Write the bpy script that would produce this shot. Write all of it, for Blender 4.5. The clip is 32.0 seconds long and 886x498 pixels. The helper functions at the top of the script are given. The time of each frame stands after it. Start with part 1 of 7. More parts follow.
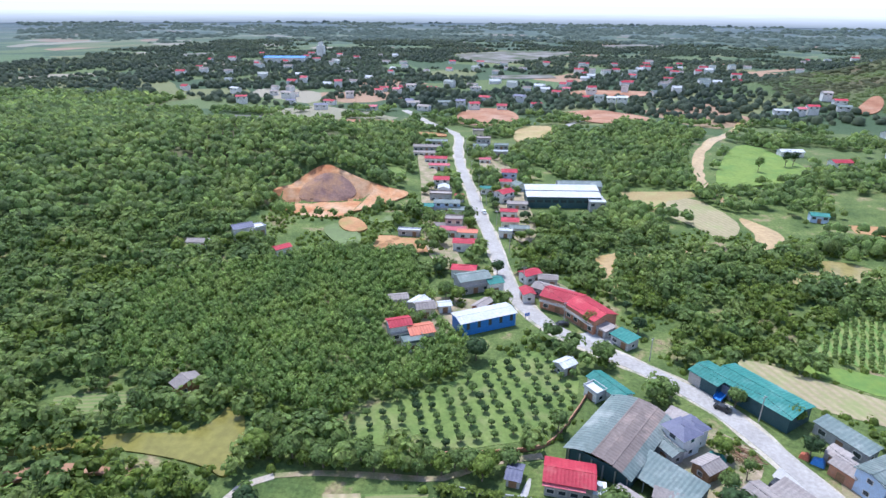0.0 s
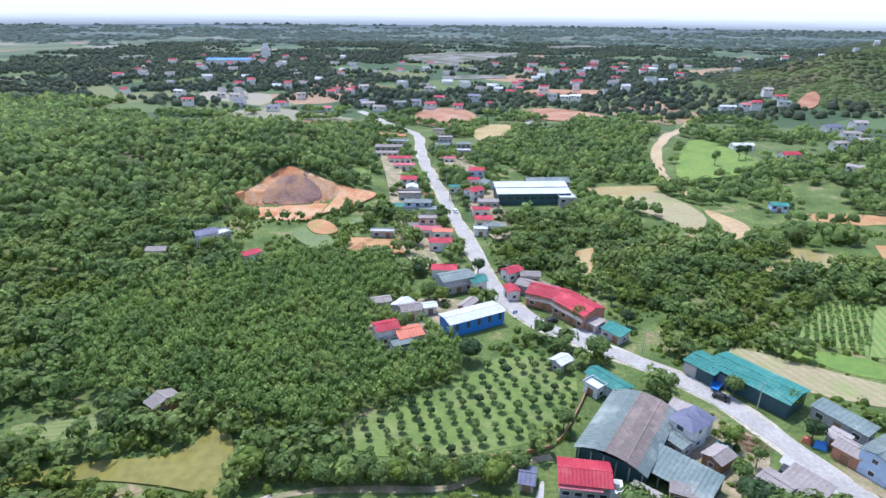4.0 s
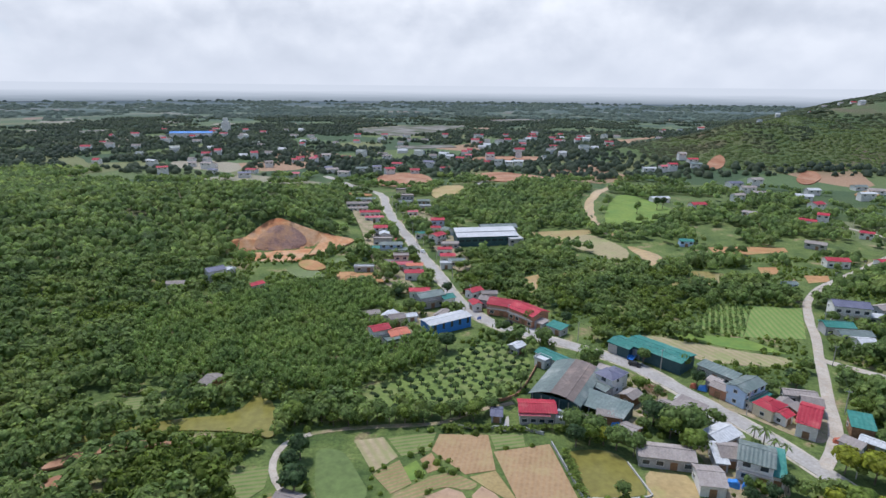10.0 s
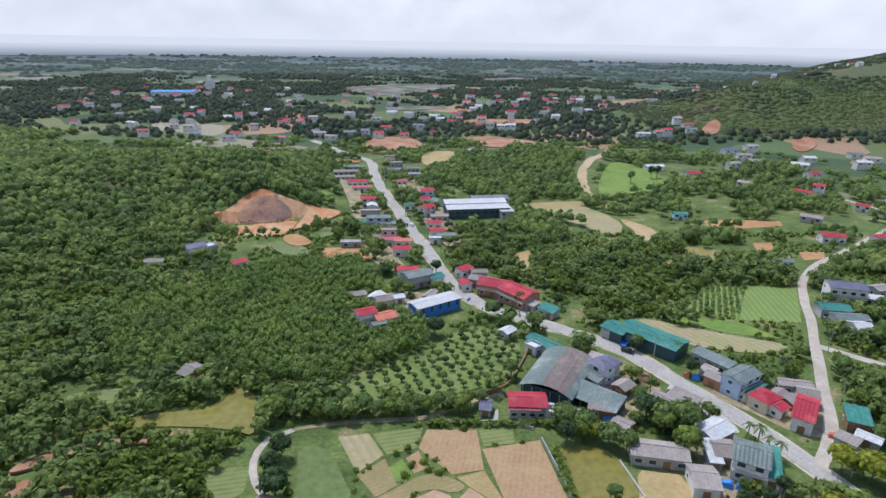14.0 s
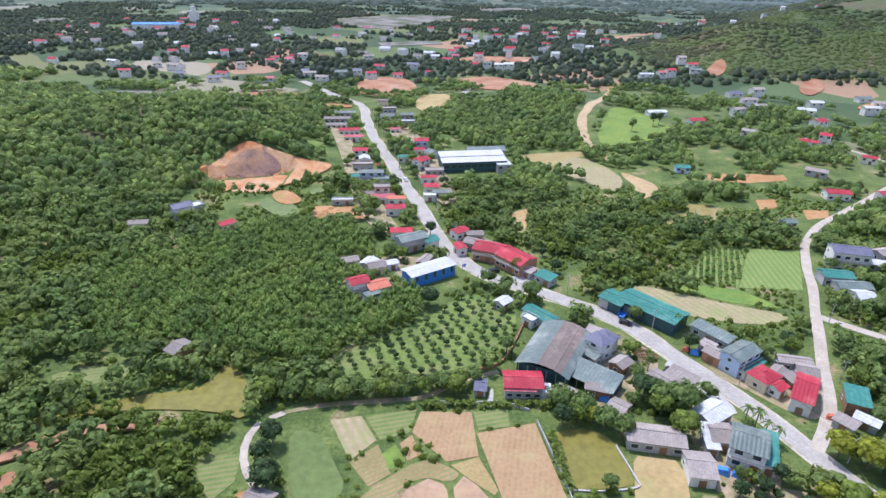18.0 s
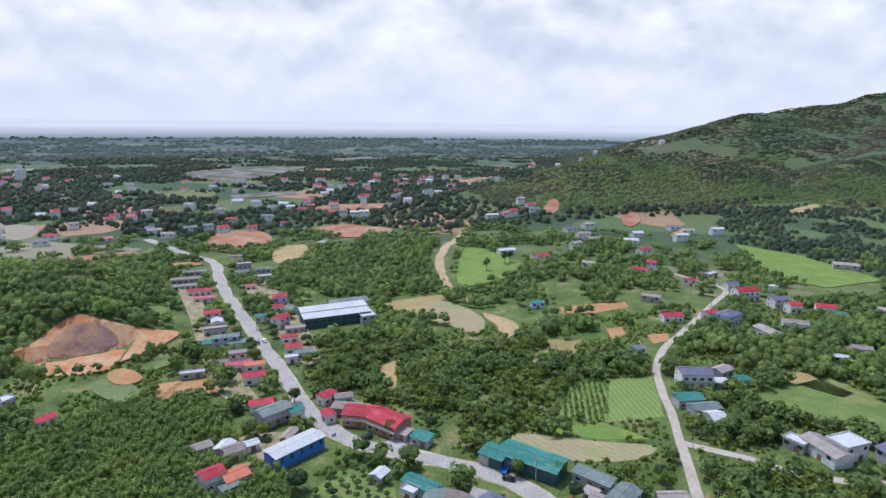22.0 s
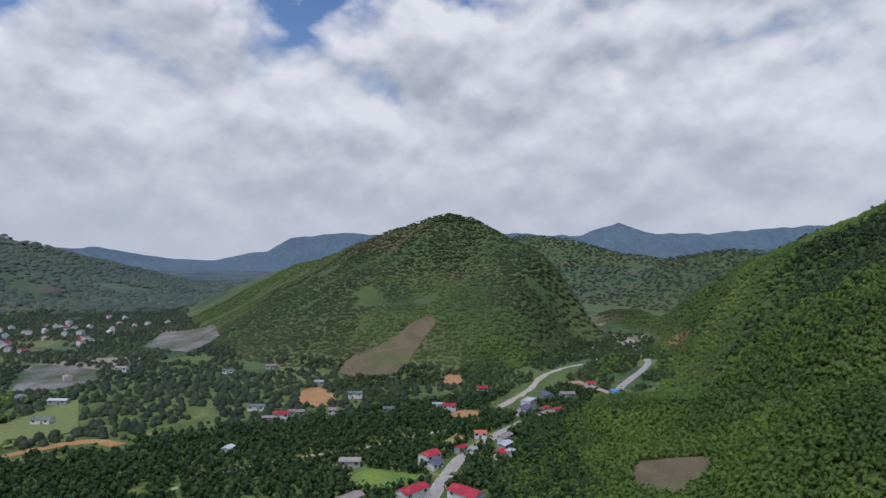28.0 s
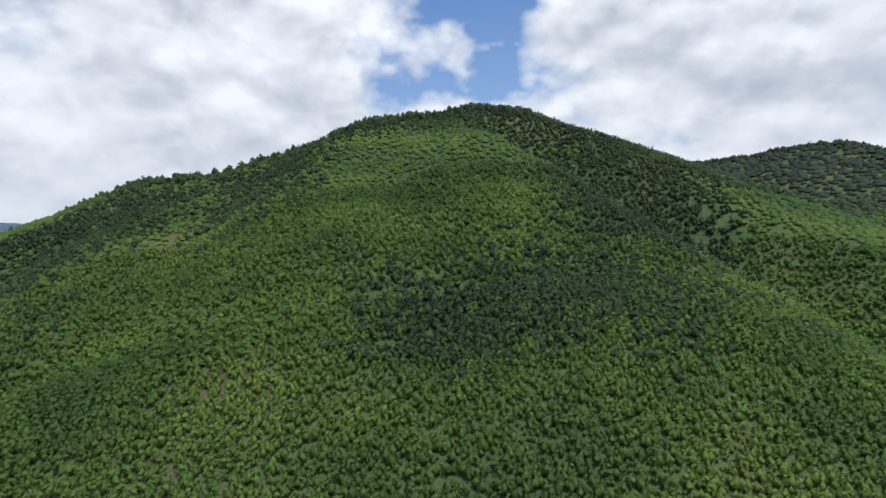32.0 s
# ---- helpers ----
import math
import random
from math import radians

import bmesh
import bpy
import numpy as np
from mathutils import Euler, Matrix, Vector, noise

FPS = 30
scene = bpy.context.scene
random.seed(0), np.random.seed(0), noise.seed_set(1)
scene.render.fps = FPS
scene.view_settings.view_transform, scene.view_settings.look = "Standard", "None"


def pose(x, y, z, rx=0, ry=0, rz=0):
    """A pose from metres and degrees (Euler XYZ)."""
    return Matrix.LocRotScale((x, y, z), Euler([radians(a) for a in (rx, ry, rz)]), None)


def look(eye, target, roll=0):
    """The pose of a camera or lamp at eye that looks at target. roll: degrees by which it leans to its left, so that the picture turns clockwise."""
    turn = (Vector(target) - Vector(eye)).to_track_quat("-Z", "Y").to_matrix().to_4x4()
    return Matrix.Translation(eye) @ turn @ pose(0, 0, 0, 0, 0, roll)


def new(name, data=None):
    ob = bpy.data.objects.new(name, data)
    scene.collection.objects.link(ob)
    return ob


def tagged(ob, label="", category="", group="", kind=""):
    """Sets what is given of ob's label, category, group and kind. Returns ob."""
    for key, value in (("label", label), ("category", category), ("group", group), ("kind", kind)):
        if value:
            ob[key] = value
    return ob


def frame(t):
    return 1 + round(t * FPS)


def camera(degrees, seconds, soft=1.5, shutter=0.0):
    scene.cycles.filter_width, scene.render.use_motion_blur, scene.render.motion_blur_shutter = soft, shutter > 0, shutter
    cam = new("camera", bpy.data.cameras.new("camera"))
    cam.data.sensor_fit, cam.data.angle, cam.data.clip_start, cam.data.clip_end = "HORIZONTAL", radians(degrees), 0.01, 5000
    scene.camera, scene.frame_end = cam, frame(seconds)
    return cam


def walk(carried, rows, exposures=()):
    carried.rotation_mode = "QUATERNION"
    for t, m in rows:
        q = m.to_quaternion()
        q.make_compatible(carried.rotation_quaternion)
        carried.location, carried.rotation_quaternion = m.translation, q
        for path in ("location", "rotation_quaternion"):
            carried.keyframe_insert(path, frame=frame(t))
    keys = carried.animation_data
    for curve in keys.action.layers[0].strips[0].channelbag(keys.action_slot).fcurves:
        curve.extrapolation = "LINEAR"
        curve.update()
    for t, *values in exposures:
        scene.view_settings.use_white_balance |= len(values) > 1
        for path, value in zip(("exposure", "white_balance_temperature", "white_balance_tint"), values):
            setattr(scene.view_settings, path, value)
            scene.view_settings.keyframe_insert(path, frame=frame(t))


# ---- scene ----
# Village in a valley, seen from a drone at about 100 m: first along the road, then turning round to the hills.
cam = camera(74.4, 32.0)
PATH = [
    # seconds, x, y, z, three turns in degrees
    (0, 17.4, 45.1, 99.3, 67.47, -0.42, 11.26),
    (1, 13.9, 45.9, 98.3, 67.54, -0.48, 9.80),
    (2, 10.9, 46.8, 97.5, 67.58, -0.49, 8.54),
    (3, 8.0, 47.6, 96.4, 67.65, -0.50, 7.23),
    (3.5, 6.5, 48.1, 96.1, 67.71, -0.50, 6.54),
    (5.5, 2.1, 49.9, 95.0, 67.77, -0.57, 4.72),
    (6, 1.2, 49.9, 95.3, 67.76, -0.55, 4.30),
    (7, -0.1, 49.9, 95.8, 67.73, -0.62, 3.84),
    (7.5, -1.0, 49.0, 96.5, 67.69, -0.73, 3.65),
    (8, -1.4, 44.5, 97.2, 68.11, -0.62, 3.46),
    (8.5, -0.2, 30.4, 89.5, 71.57, -0.36, 2.39),
    (9, -0.9, 14.2, 92.4, 72.60, -0.47, 1.46),
    (9.5, 0.7, -0.7, 93.4, 74.05, -0.27, 1.15),
    (10, -0.6, -7.9, 96.2, 74.58, -0.53, 0.90),
    (11, -0.8, -6.7, 97.0, 74.61, -0.69, 0.71),
    (12, -0.5, -3.5, 98.3, 73.55, -0.85, 0.49),
    (13, -0.0, 0.0, 100.0, 72.10, -0.82, 0.26),
    (14, 0.1, 3.1, 101.9, 70.56, -0.93, 0.09),
    (14.5, 0.1, 4.6, 102.8, 69.82, -0.97, 0.01),
    (16.5, 0.4, 11.0, 106.8, 66.63, -1.02, -0.22),
    (17, 0.4, 12.3, 107.9, 65.86, -1.06, -0.24),
    (18, 0.3, 15.1, 110.1, 64.20, -1.15, -0.30),
    (19, 0.5, 18.3, 112.3, 62.51, -1.14, -0.34),
    (20, 1.0, 21.4, 114.4, 60.85, -1.18, -0.30),
    (21, 1.2, 22.7, 115.7, 59.78, -1.14, -0.27),
    (21.2, 1.3, 23.0, 115.9, 60.27, -1.15, -0.58),
    (21.5, 1.4, 23.5, 116.2, 67.89, -1.00, -5.43),
    (22, 1.4, 23.5, 116.1, 77.69, -0.61, -14.32),
    (22.5, 1.4, 23.5, 116.1, 83.35, -0.53, -23.10),
    (23, 1.4, 23.5, 116.1, 86.68, -0.51, -31.89),
    (23.5, 1.4, 23.5, 116.1, 88.67, -0.50, -40.54),
    (24, 1.4, 23.5, 116.1, 89.85, -0.37, -49.20),
    (24.5, 1.4, 23.5, 116.1, 90.56, -0.21, -57.85),
    (25, 1.4, 23.5, 116.1, 90.96, -0.19, -66.47),
    (25.5, 1.4, 23.5, 116.1, 91.17, -0.05, -75.16),
    (26, 1.4, 23.5, 116.1, 91.21, -0.10, -83.79),
    (26.5, 1.4, 23.5, 116.1, 91.25, -0.15, -92.42),
    (27, 1.4, 23.5, 116.1, 91.30, -0.18, -101.04),
    (27.5, 1.4, 23.5, 116.1, 91.36, -0.21, -109.67),
    (28, 1.4, 23.5, 116.1, 91.35, -0.09, -118.25),
    (28.5, 1.4, 23.5, 116.1, 91.41, 0.31, -126.90),
    (29, 1.4, 23.5, 116.1, 91.33, 0.55, -135.57),
    (29.5, 1.4, 23.5, 116.1, 91.22, 0.71, -144.21),
    (30, 1.4, 23.5, 116.1, 91.11, 0.88, -152.88),
    (30.5, 1.4, 23.5, 116.1, 90.90, 1.09, -161.47),
    (31, 1.4, 23.5, 116.1, 90.75, 1.16, -170.18),
    (31.5, 1.4, 23.5, 116.1, 90.54, 1.30, -178.79),
    (32, 1.4, 23.5, 116.1, 90.31, 1.40, -187.39),
]
# seconds, stops, white balance: the camera opens up when it looks down
LIGHT = [(0, 0.54, 5600, 15), (7.5, 0.54, 5650, 15), (9.5, -0.06, 6000, 12), (12.5, -0.12, 6050, 12), (16.5, 0.34, 5880, 17), (18, 0.44, 5920, 18), (21, 0.46, 5950, 17), (22, -0.02, 5850, 15),
         (23, -0.52, 5950, 14), (25.5, -0.62, 6150, 14), (28.5, -0.6, 5980, 14), (30.5, -0.4, 5980, 12), (32, -0.22, 6050, 10)]
walk(cam, [(r[0], pose(*r[1:])) for r in PATH], LIGHT)

# ---- sky and sun ----
SUN_EL, SUN_AZ = 68.0, -35.0  # degrees; azimuth from +y towards +x


def build_world():
    w = bpy.data.worlds.new("sky")
    scene.world = w
    w.use_nodes = True
    nt = w.node_tree
    nt.nodes.clear()
    N, L = nt.nodes.new, nt.links.new
    out, bg = N("ShaderNodeOutputWorld"), N("ShaderNodeBackground")
    bg.inputs["Strength"].default_value = 0.12
    sky = N("ShaderNodeTexSky")
    sky.sky_type, sky.sun_disc = "NISHITA", False
    sky.sun_elevation, sky.sun_rotation = radians(SUN_EL), radians(SUN_AZ)
    sky.air_density, sky.dust_density, sky.ozone_density = 1.0, 2.0, 1.5
    co = N("ShaderNodeTexCoord")
    sep = N("ShaderNodeSeparateXYZ")
    L(co.outputs["Generated"], sep.inputs[0])

    def m(op, a, b=None, c=None, clamp=False):
        n = N("ShaderNodeMath")
        n.operation, n.use_clamp = op, clamp
        for i, v in enumerate((a, b, c)):
            if v is None:
                continue
            if isinstance(v, (int, float)):
                n.inputs[i].default_value = v
            else:
                L(v, n.inputs[i])
        return n.outputs[0]

    def vec(x, y, z):
        n = N("ShaderNodeCombineXYZ")
        for i, v in enumerate((x, y, z)):
            if isinstance(v, (int, float)):
                n.inputs[i].default_value = v
            else:
                L(v, n.inputs[i])
        return n.outputs[0]

    def noise_tex(v, scale, detail, rough, distortion=0.0):
        n = N("ShaderNodeTexNoise")
        L(v, n.inputs["Vector"])
        n.inputs["Scale"].default_value, n.inputs["Detail"].default_value = scale, detail
        n.inputs["Roughness"].default_value, n.inputs["Distortion"].default_value = rough, distortion
        return n.outputs["Fac"]

    def ramp(v, stops):
        n = N("ShaderNodeValToRGB")
        L(v, n.inputs[0])
        while len(n.color_ramp.elements) < len(stops):
            n.color_ramp.elements.new(0.5)
        for e, (p, c) in zip(n.color_ramp.elements, stops):
            e.position, e.color = p, (*c, 1) if len(c) == 3 else c
        return n.outputs[0]

    def mix(f, a, b):
        n = N("ShaderNodeMix")
        n.data_type = "RGBA"
        L(f, n.inputs[0])
        for i, v in ((6, a), (7, b)):
            if isinstance(v, tuple):
                n.inputs[i].default_value = (*v, 1)
            else:
                L(v, n.inputs[i])
        return n.outputs[2]

    up = m("MAXIMUM", sep.outputs[2], 0.0)
    # heaped clouds: denser and flatter towards the horizon, lit from above
    here = vec(sep.outputs[0], sep.outputs[1], m("MULTIPLY", up, 1.45))
    over = vec(sep.outputs[0], sep.outputs[1], m("ADD", m("MULTIPLY", up, 1.45), 0.045))
    def heap(v):
        n = N("ShaderNodeTexVoronoi")
        n.feature = "SMOOTH_F1"
        n.normalize = True
        bend, push = N("ShaderNodeTexNoise"), N("ShaderNodeVectorMath")
        L(v, bend.inputs["Vector"])
        bend.inputs["Scale"].default_value, bend.inputs["Detail"].default_value, bend.inputs["Roughness"].default_value = 6.0, 4.0, 0.5
        push.operation = "MULTIPLY_ADD"
        L(bend.outputs["Color"], push.inputs[0])
        push.inputs[1].default_value = (0.10, 0.10, 0.10)
        L(v, push.inputs[2])
        L(push.outputs[0], n.inputs["Vector"])
        n.inputs["Scale"].default_value, n.inputs["Detail"].default_value, n.inputs["Roughness"].default_value = 4.8, 3.5, 0.5
        n.inputs["Smoothness"].default_value = 0.22
        return m("ADD", m("MULTIPLY", noise_tex(v, 3.0, 12.0, 0.55, 0.0), 0.46), m("MULTIPLY", m("SUBTRACT", 1.0, n.outputs["Distance"]), 0.50))

    a, b = heap(here), heap(over)
    wide = noise_tex(here, 1.7, 3.0, 0.5)
    cover = m("ADD", m("MULTIPLY", a, 0.62), m("MULTIPLY", wide, 0.38))
    cover = m("ADD", cover, m("MULTIPLY", m("SUBTRACT", 0.30, up), 0.30))
    mask = ramp(cover, [(0.492, (0, 0, 0)), (0.510, (0.6, 0.6, 0.6)), (0.535, (1, 1, 1))])
    lit = m("ADD", m("MULTIPLY", m("SUBTRACT", a, b), 5.2), 0.60, clamp=True)
    thick = m("MULTIPLY", m("SUBTRACT", cover, 0.56), 1.5)
    tone = m("SUBTRACT", lit, thick, clamp=True)
    cloud = ramp(tone, [(0.10, (4.3, 4.6, 5.1)), (0.36, (5.8, 6.05, 6.5)), (0.58, (7.5, 7.65, 7.9)), (0.85, (9.6, 9.6, 9.6))])
    # pale veil towards the horizon
    near = ramp(up, [(0.0, (1, 1, 1)), (0.07, (0.72, 0.72, 0.72)), (0.20, (0.22, 0.22, 0.22)), (0.42, (0, 0, 0))])
    deep = N("ShaderNodeMix")
    deep.data_type, deep.blend_type = "RGBA", "MULTIPLY"
    deep.inputs[0].default_value = 1.0
    L(sky.outputs[0], deep.inputs[6])
    deep.inputs[7].default_value = (1.0, 1.25, 1.5, 1)
    full = mix(mask, deep.outputs[2], cloud)
    full = mix(m("MULTIPLY", near, 0.9), full, (6.5, 6.8, 7.3))
    L(full, bg.inputs["Color"])
    L(bg.outputs[0], out.inputs["Surface"])


build_world()
sun_data = bpy.data.lights.new("sun", "SUN")
sun_data.energy, sun_data.angle, sun_data.color = 3.1, radians(1.2), (1.0, 0.96, 0.9)
sun = new("sun", sun_data)
se, sa = radians(SUN_EL), radians(SUN_AZ)
sun.matrix_world = look((300 * math.sin(sa) * math.cos(se), 300 * math.cos(sa) * math.cos(se), 300 * math.sin(se)), (0, 0, 0))

# ---- materials ----
def material(name, colours, scale=1.0, rough=0.85, bump=0.0, bump_scale=None, metal=0.0, island=0.0, spec=0.3, stripes=None, stain=None, obj=0.0):
    """Noise between two or three colours at two scales; island: spread of brightness between loose pieces; stripes: (spacing, angle,
    colour, share); stain: (colour, scale, share); obj: spread of brightness between objects."""
    mt = bpy.data.materials.new(name)
    mt.use_nodes = True
    nt = mt.node_tree
    N, L = nt.nodes.new, nt.links.new
    b = nt.nodes["Principled BSDF"]
    b.inputs["Roughness"].default_value, b.inputs["Metallic"].default_value = rough, metal
    b.inputs["Specular IOR Level"].default_value = spec
    co = N("ShaderNodeTexCoord").outputs["Object"]

    def tex(s, detail=5.0, r=0.6):
        n = N("ShaderNodeTexNoise")
        L(co, n.inputs["Vector"])
        n.inputs["Scale"].default_value, n.inputs["Detail"].default_value, n.inputs["Roughness"].default_value = s, detail, r
        return n.outputs["Fac"]

    def mix(f, a, c, kind="MIX"):
        n = N("ShaderNodeMix")
        n.data_type, n.blend_type = "RGBA", kind
        for i, v in ((0, f), (6, a), (7, c)):
            if isinstance(v, (int, float)):
                n.inputs[i].default_value = v
            elif isinstance(v, tuple):
                n.inputs[i].default_value = (*v, 1)
            else:
                L(v, n.inputs[i])
        return n.outputs[2]

    r = N("ShaderNodeValToRGB")
    L(tex(scale), r.inputs[0])
    while len(r.color_ramp.elements) < len(colours):
        r.color_ramp.elements.new(0.5)
    for i, (e, c) in enumerate(zip(r.color_ramp.elements, colours)):
        e.position, e.color = 0.34 + 0.32 * i / max(1, len(colours) - 1), (*c, 1)
    col = r.outputs[0]
    fine = N("ShaderNodeMapRange")
    L(tex(scale * 9.0, 3.0), fine.inputs[0])
    fine.inputs[1].default_value, fine.inputs[2].default_value, fine.inputs[3].default_value, fine.inputs[4].default_value = 0.3, 0.7, 0.82, 1.16
    grey = N("ShaderNodeCombineXYZ")
    for i in range(3):
        L(fine.outputs[0], grey.inputs[i])
    col = mix(1.0, col, grey.outputs[0], "MULTIPLY")
    if stripes:
        spacing, angle, colour, share = stripes
        mp = N("ShaderNodeMapping")
        mp.inputs["Rotation"].default_value = (0, 0, radians(angle))
        L(co, mp.inputs["Vector"])
        wv = N("ShaderNodeTexWave")
        wv.wave_type = "BANDS"
        wv.inputs["Scale"].default_value = 6.2832 / spacing / 20.0
        wv.inputs["Distortion"].default_value, wv.inputs["Detail"].default_value, wv.inputs["Detail Scale"].default_value = 1.2, 2.0, 0.4
        L(mp.outputs[0], wv.inputs["Vector"])
        k = N("ShaderNodeMath")
        k.operation = "MULTIPLY"
        L(wv.outputs["Fac"], k.inputs[0])
        k.inputs[1].default_value = share
        col = mix(k.outputs[0], col, colour)
    if stain:
        colour, s, share = stain
        mr = N("ShaderNodeMapRange")
        L(tex(s, 6.0, 0.7), mr.inputs[0])
        mr.inputs[1].default_value, mr.inputs[2].default_value, mr.inputs[4].default_value = 0.5, 0.66, share
        col = mix(mr.outputs[0], col, colour)
    for spread, source in ((island, ("ShaderNodeNewGeometry", "Random Per Island")), (obj, ("ShaderNodeObjectInfo", "Random"))):
        if spread:
            v = N("ShaderNodeMapRange")
            L(N(source[0]).outputs[source[1]], v.inputs[0])
            v.inputs[3].default_value, v.inputs[4].default_value = 1 - spread, 1 + spread
            h = N("ShaderNodeHueSaturation")
            L(v.outputs[0], h.inputs["Value"])
            L(col, h.inputs["Color"])
            col = h.outputs[0]
    L(col, b.inputs["Base Color"])
    if bump:
        bp = N("ShaderNodeBump")
        bp.inputs["Strength"].default_value, bp.inputs["Distance"].default_value = min(1.0, bump), bump
        L(tex(bump_scale or scale * 6, 4.0), bp.inputs["Height"])
        L(bp.outputs[0], b.inputs["Normal"])
    return mt


def leaf(name, colours, scale, island, grain=2.2, deep=0.4):
    """Leaves let part of the light through."""
    mt = material(name, colours, scale, rough=0.6, island=island, spec=0.2, bump=1.1 * deep, bump_scale=grain)
    nt = mt.node_tree
    b = nt.nodes["Principled BSDF"]
    # noise darkens and lightens the leaves to stand in for clump shadows
    tx, rg, hs = nt.nodes.new("ShaderNodeTexNoise"), nt.nodes.new("ShaderNodeMapRange"), nt.nodes.new("ShaderNodeHueSaturation")
    nt.links.new(nt.nodes.new("ShaderNodeTexCoord").outputs["Object"], tx.inputs["Vector"])
    tx.inputs["Scale"].default_value, tx.inputs["Detail"].default_value = grain * 0.7, 3.0
    nt.links.new(tx.outputs["Fac"], rg.inputs[0])
    rg.inputs[1].default_value, rg.inputs[2].default_value, rg.inputs[3].default_value, rg.inputs[4].default_value = 0.34, 0.66, 1 - deep, 1 + deep
    nt.links.new(rg.outputs[0], hs.inputs["Value"])
    nt.links.new(b.inputs["Base Color"].links[0].from_socket, hs.inputs["Color"])
    nt.links.new(hs.outputs[0], b.inputs["Base Color"])
    thin, both = nt.nodes.new("ShaderNodeBsdfTranslucent"), nt.nodes.new("ShaderNodeMixShader")
    both.inputs[0].default_value = 0.55
    nt.links.new(b.inputs["Base Color"].links[0].from_socket, thin.inputs["Color"])
    nt.links.new(b.outputs[0], both.inputs[1])
    nt.links.new(thin.outputs[0], both.inputs[2])
    nt.links.new(both.outputs[0], nt.nodes["Material Output"].inputs["Surface"])
    return mt


M = {}
M["leaf_plantation"] = leaf("leaf_plantation", [(0.150, 0.230, 0.062), (0.212, 0.302, 0.078), (0.275, 0.355, 0.09)], 0.06, 0.3)
M["leaf_wood"] = leaf("leaf_wood", [(0.124, 0.186, 0.060), (0.186, 0.260, 0.074), (0.252, 0.315, 0.086)], 0.045, 0.35)
M["leaf_slope"] = leaf("leaf_slope", [(0.096, 0.162, 0.042), (0.150, 0.234, 0.053), (0.226, 0.310, 0.066)], 0.014, 0.12, 1.0, 0.16)
M["leaf_ridge"] = leaf("leaf_ridge", [(0.067, 0.101, 0.048), (0.106, 0.147, 0.057)], 0.012, 0.12, 0.6, 0.16)
# leaf green with the blue-grey of distance haze mixed in
M["leaf_hazed"] = leaf("leaf_hazed", [(0.06, 0.086, 0.058), (0.088, 0.118, 0.07), (0.118, 0.146, 0.076)], 0.01, 0.12, 0.6, 0.16)
M["leaf_mountain"] = leaf("leaf_mountain", [(0.060, 0.088, 0.042), (0.088, 0.116, 0.048), (0.118, 0.125, 0.054)], 0.0045, 0.10, 0.5, 0.14)
# lighter green for young woods and for patches painted as sunlit
M["leaf_young_lit"] = leaf("leaf_young_lit", [(0.110, 0.160, 0.046), (0.160, 0.205, 0.056)], 0.006, 0.10, 0.6, 0.14)
M["scrub_dry"] = leaf("scrub_dry", [(0.120, 0.100, 0.052), (0.165, 0.125, 0.068)], 0.008, 0.12, 0.6, 0.14)
M["leaf_bright"] = leaf("leaf_bright", [(0.133, 0.195, 0.038), (0.209, 0.266, 0.048)], 0.3, 0.35)
M["leaf_yellow"] = leaf("leaf_yellow", [(0.26, 0.30, 0.03), (0.36, 0.37, 0.05)], 0.4, 0.3)
M["leaf_dark"] = leaf("leaf_dark", [(0.054, 0.095, 0.038), (0.088, 0.142, 0.049)], 0.3, 0.4)
M["bark"] = material("bark", [(0.13, 0.10, 0.075), (0.22, 0.18, 0.14)], 2.0, bump=0.02)
M["road"] = material("road", [(0.325, 0.297, 0.262), (0.405, 0.370, 0.328)], 0.12, rough=0.8, bump=0.01, bump_scale=6.0, stain=((0.33, 0.30, 0.26), 0.25, 0.6))
M["track"] = material("track", [(0.38, 0.325, 0.26), (0.48, 0.42, 0.35)], 0.2, bump=0.03, bump_scale=2.0, stain=((0.42, 0.30, 0.20), 0.3, 0.5))
M["shoulder"] = material("shoulder", [(0.40, 0.33, 0.24), (0.52, 0.46, 0.37)], 0.15, bump=0.03, bump_scale=2.0, stain=((0.12, 0.17, 0.05), 0.2, 0.8))
M["red_soil"] = material("red_soil", [(0.255, 0.105, 0.052), (0.33, 0.160, 0.085), (0.37, 0.20, 0.115)], 0.05, bump=0.25, bump_scale=0.35, stain=((0.46, 0.33, 0.23), 0.03, 0.4))
M["quarry"] = material("quarry", [(0.40, 0.15, 0.06), (0.47, 0.24, 0.11), (0.50, 0.32, 0.19)], 0.06, bump=0.6, bump_scale=0.25, stain=((0.52, 0.38, 0.24), 0.05, 0.7))
M["quarry_mauve"] = material("quarry_mauve", [(0.20, 0.115, 0.095), (0.27, 0.165, 0.13), (0.38, 0.21, 0.12)], 0.11, bump=0.6, bump_scale=0.4, stain=((0.43, 0.24, 0.12), 0.07, 0.85))
M["orange_soil"] = material("orange_soil", [(0.357, 0.170, 0.068), (0.442, 0.246, 0.111)], 0.08, bump=0.1, bump_scale=0.6, stain=((0.20, 0.24, 0.06), 0.09, 0.45))
M["ochre_soil"] = material("ochre_soil", [(0.346, 0.238, 0.101), (0.403, 0.302, 0.144)], 0.06, bump=0.1, bump_scale=0.6, stain=((0.24, 0.28, 0.08), 0.07, 0.6))
M["field_brown"] = material("field_brown", [(0.294, 0.179, 0.085), (0.368, 0.235, 0.120)], 0.10, bump=0.04, bump_scale=2.0, stripes=(1.4, 12, (0.36, 0.245, 0.14), 0.5), stain=((0.40, 0.33, 0.15), 0.09, 0.5))
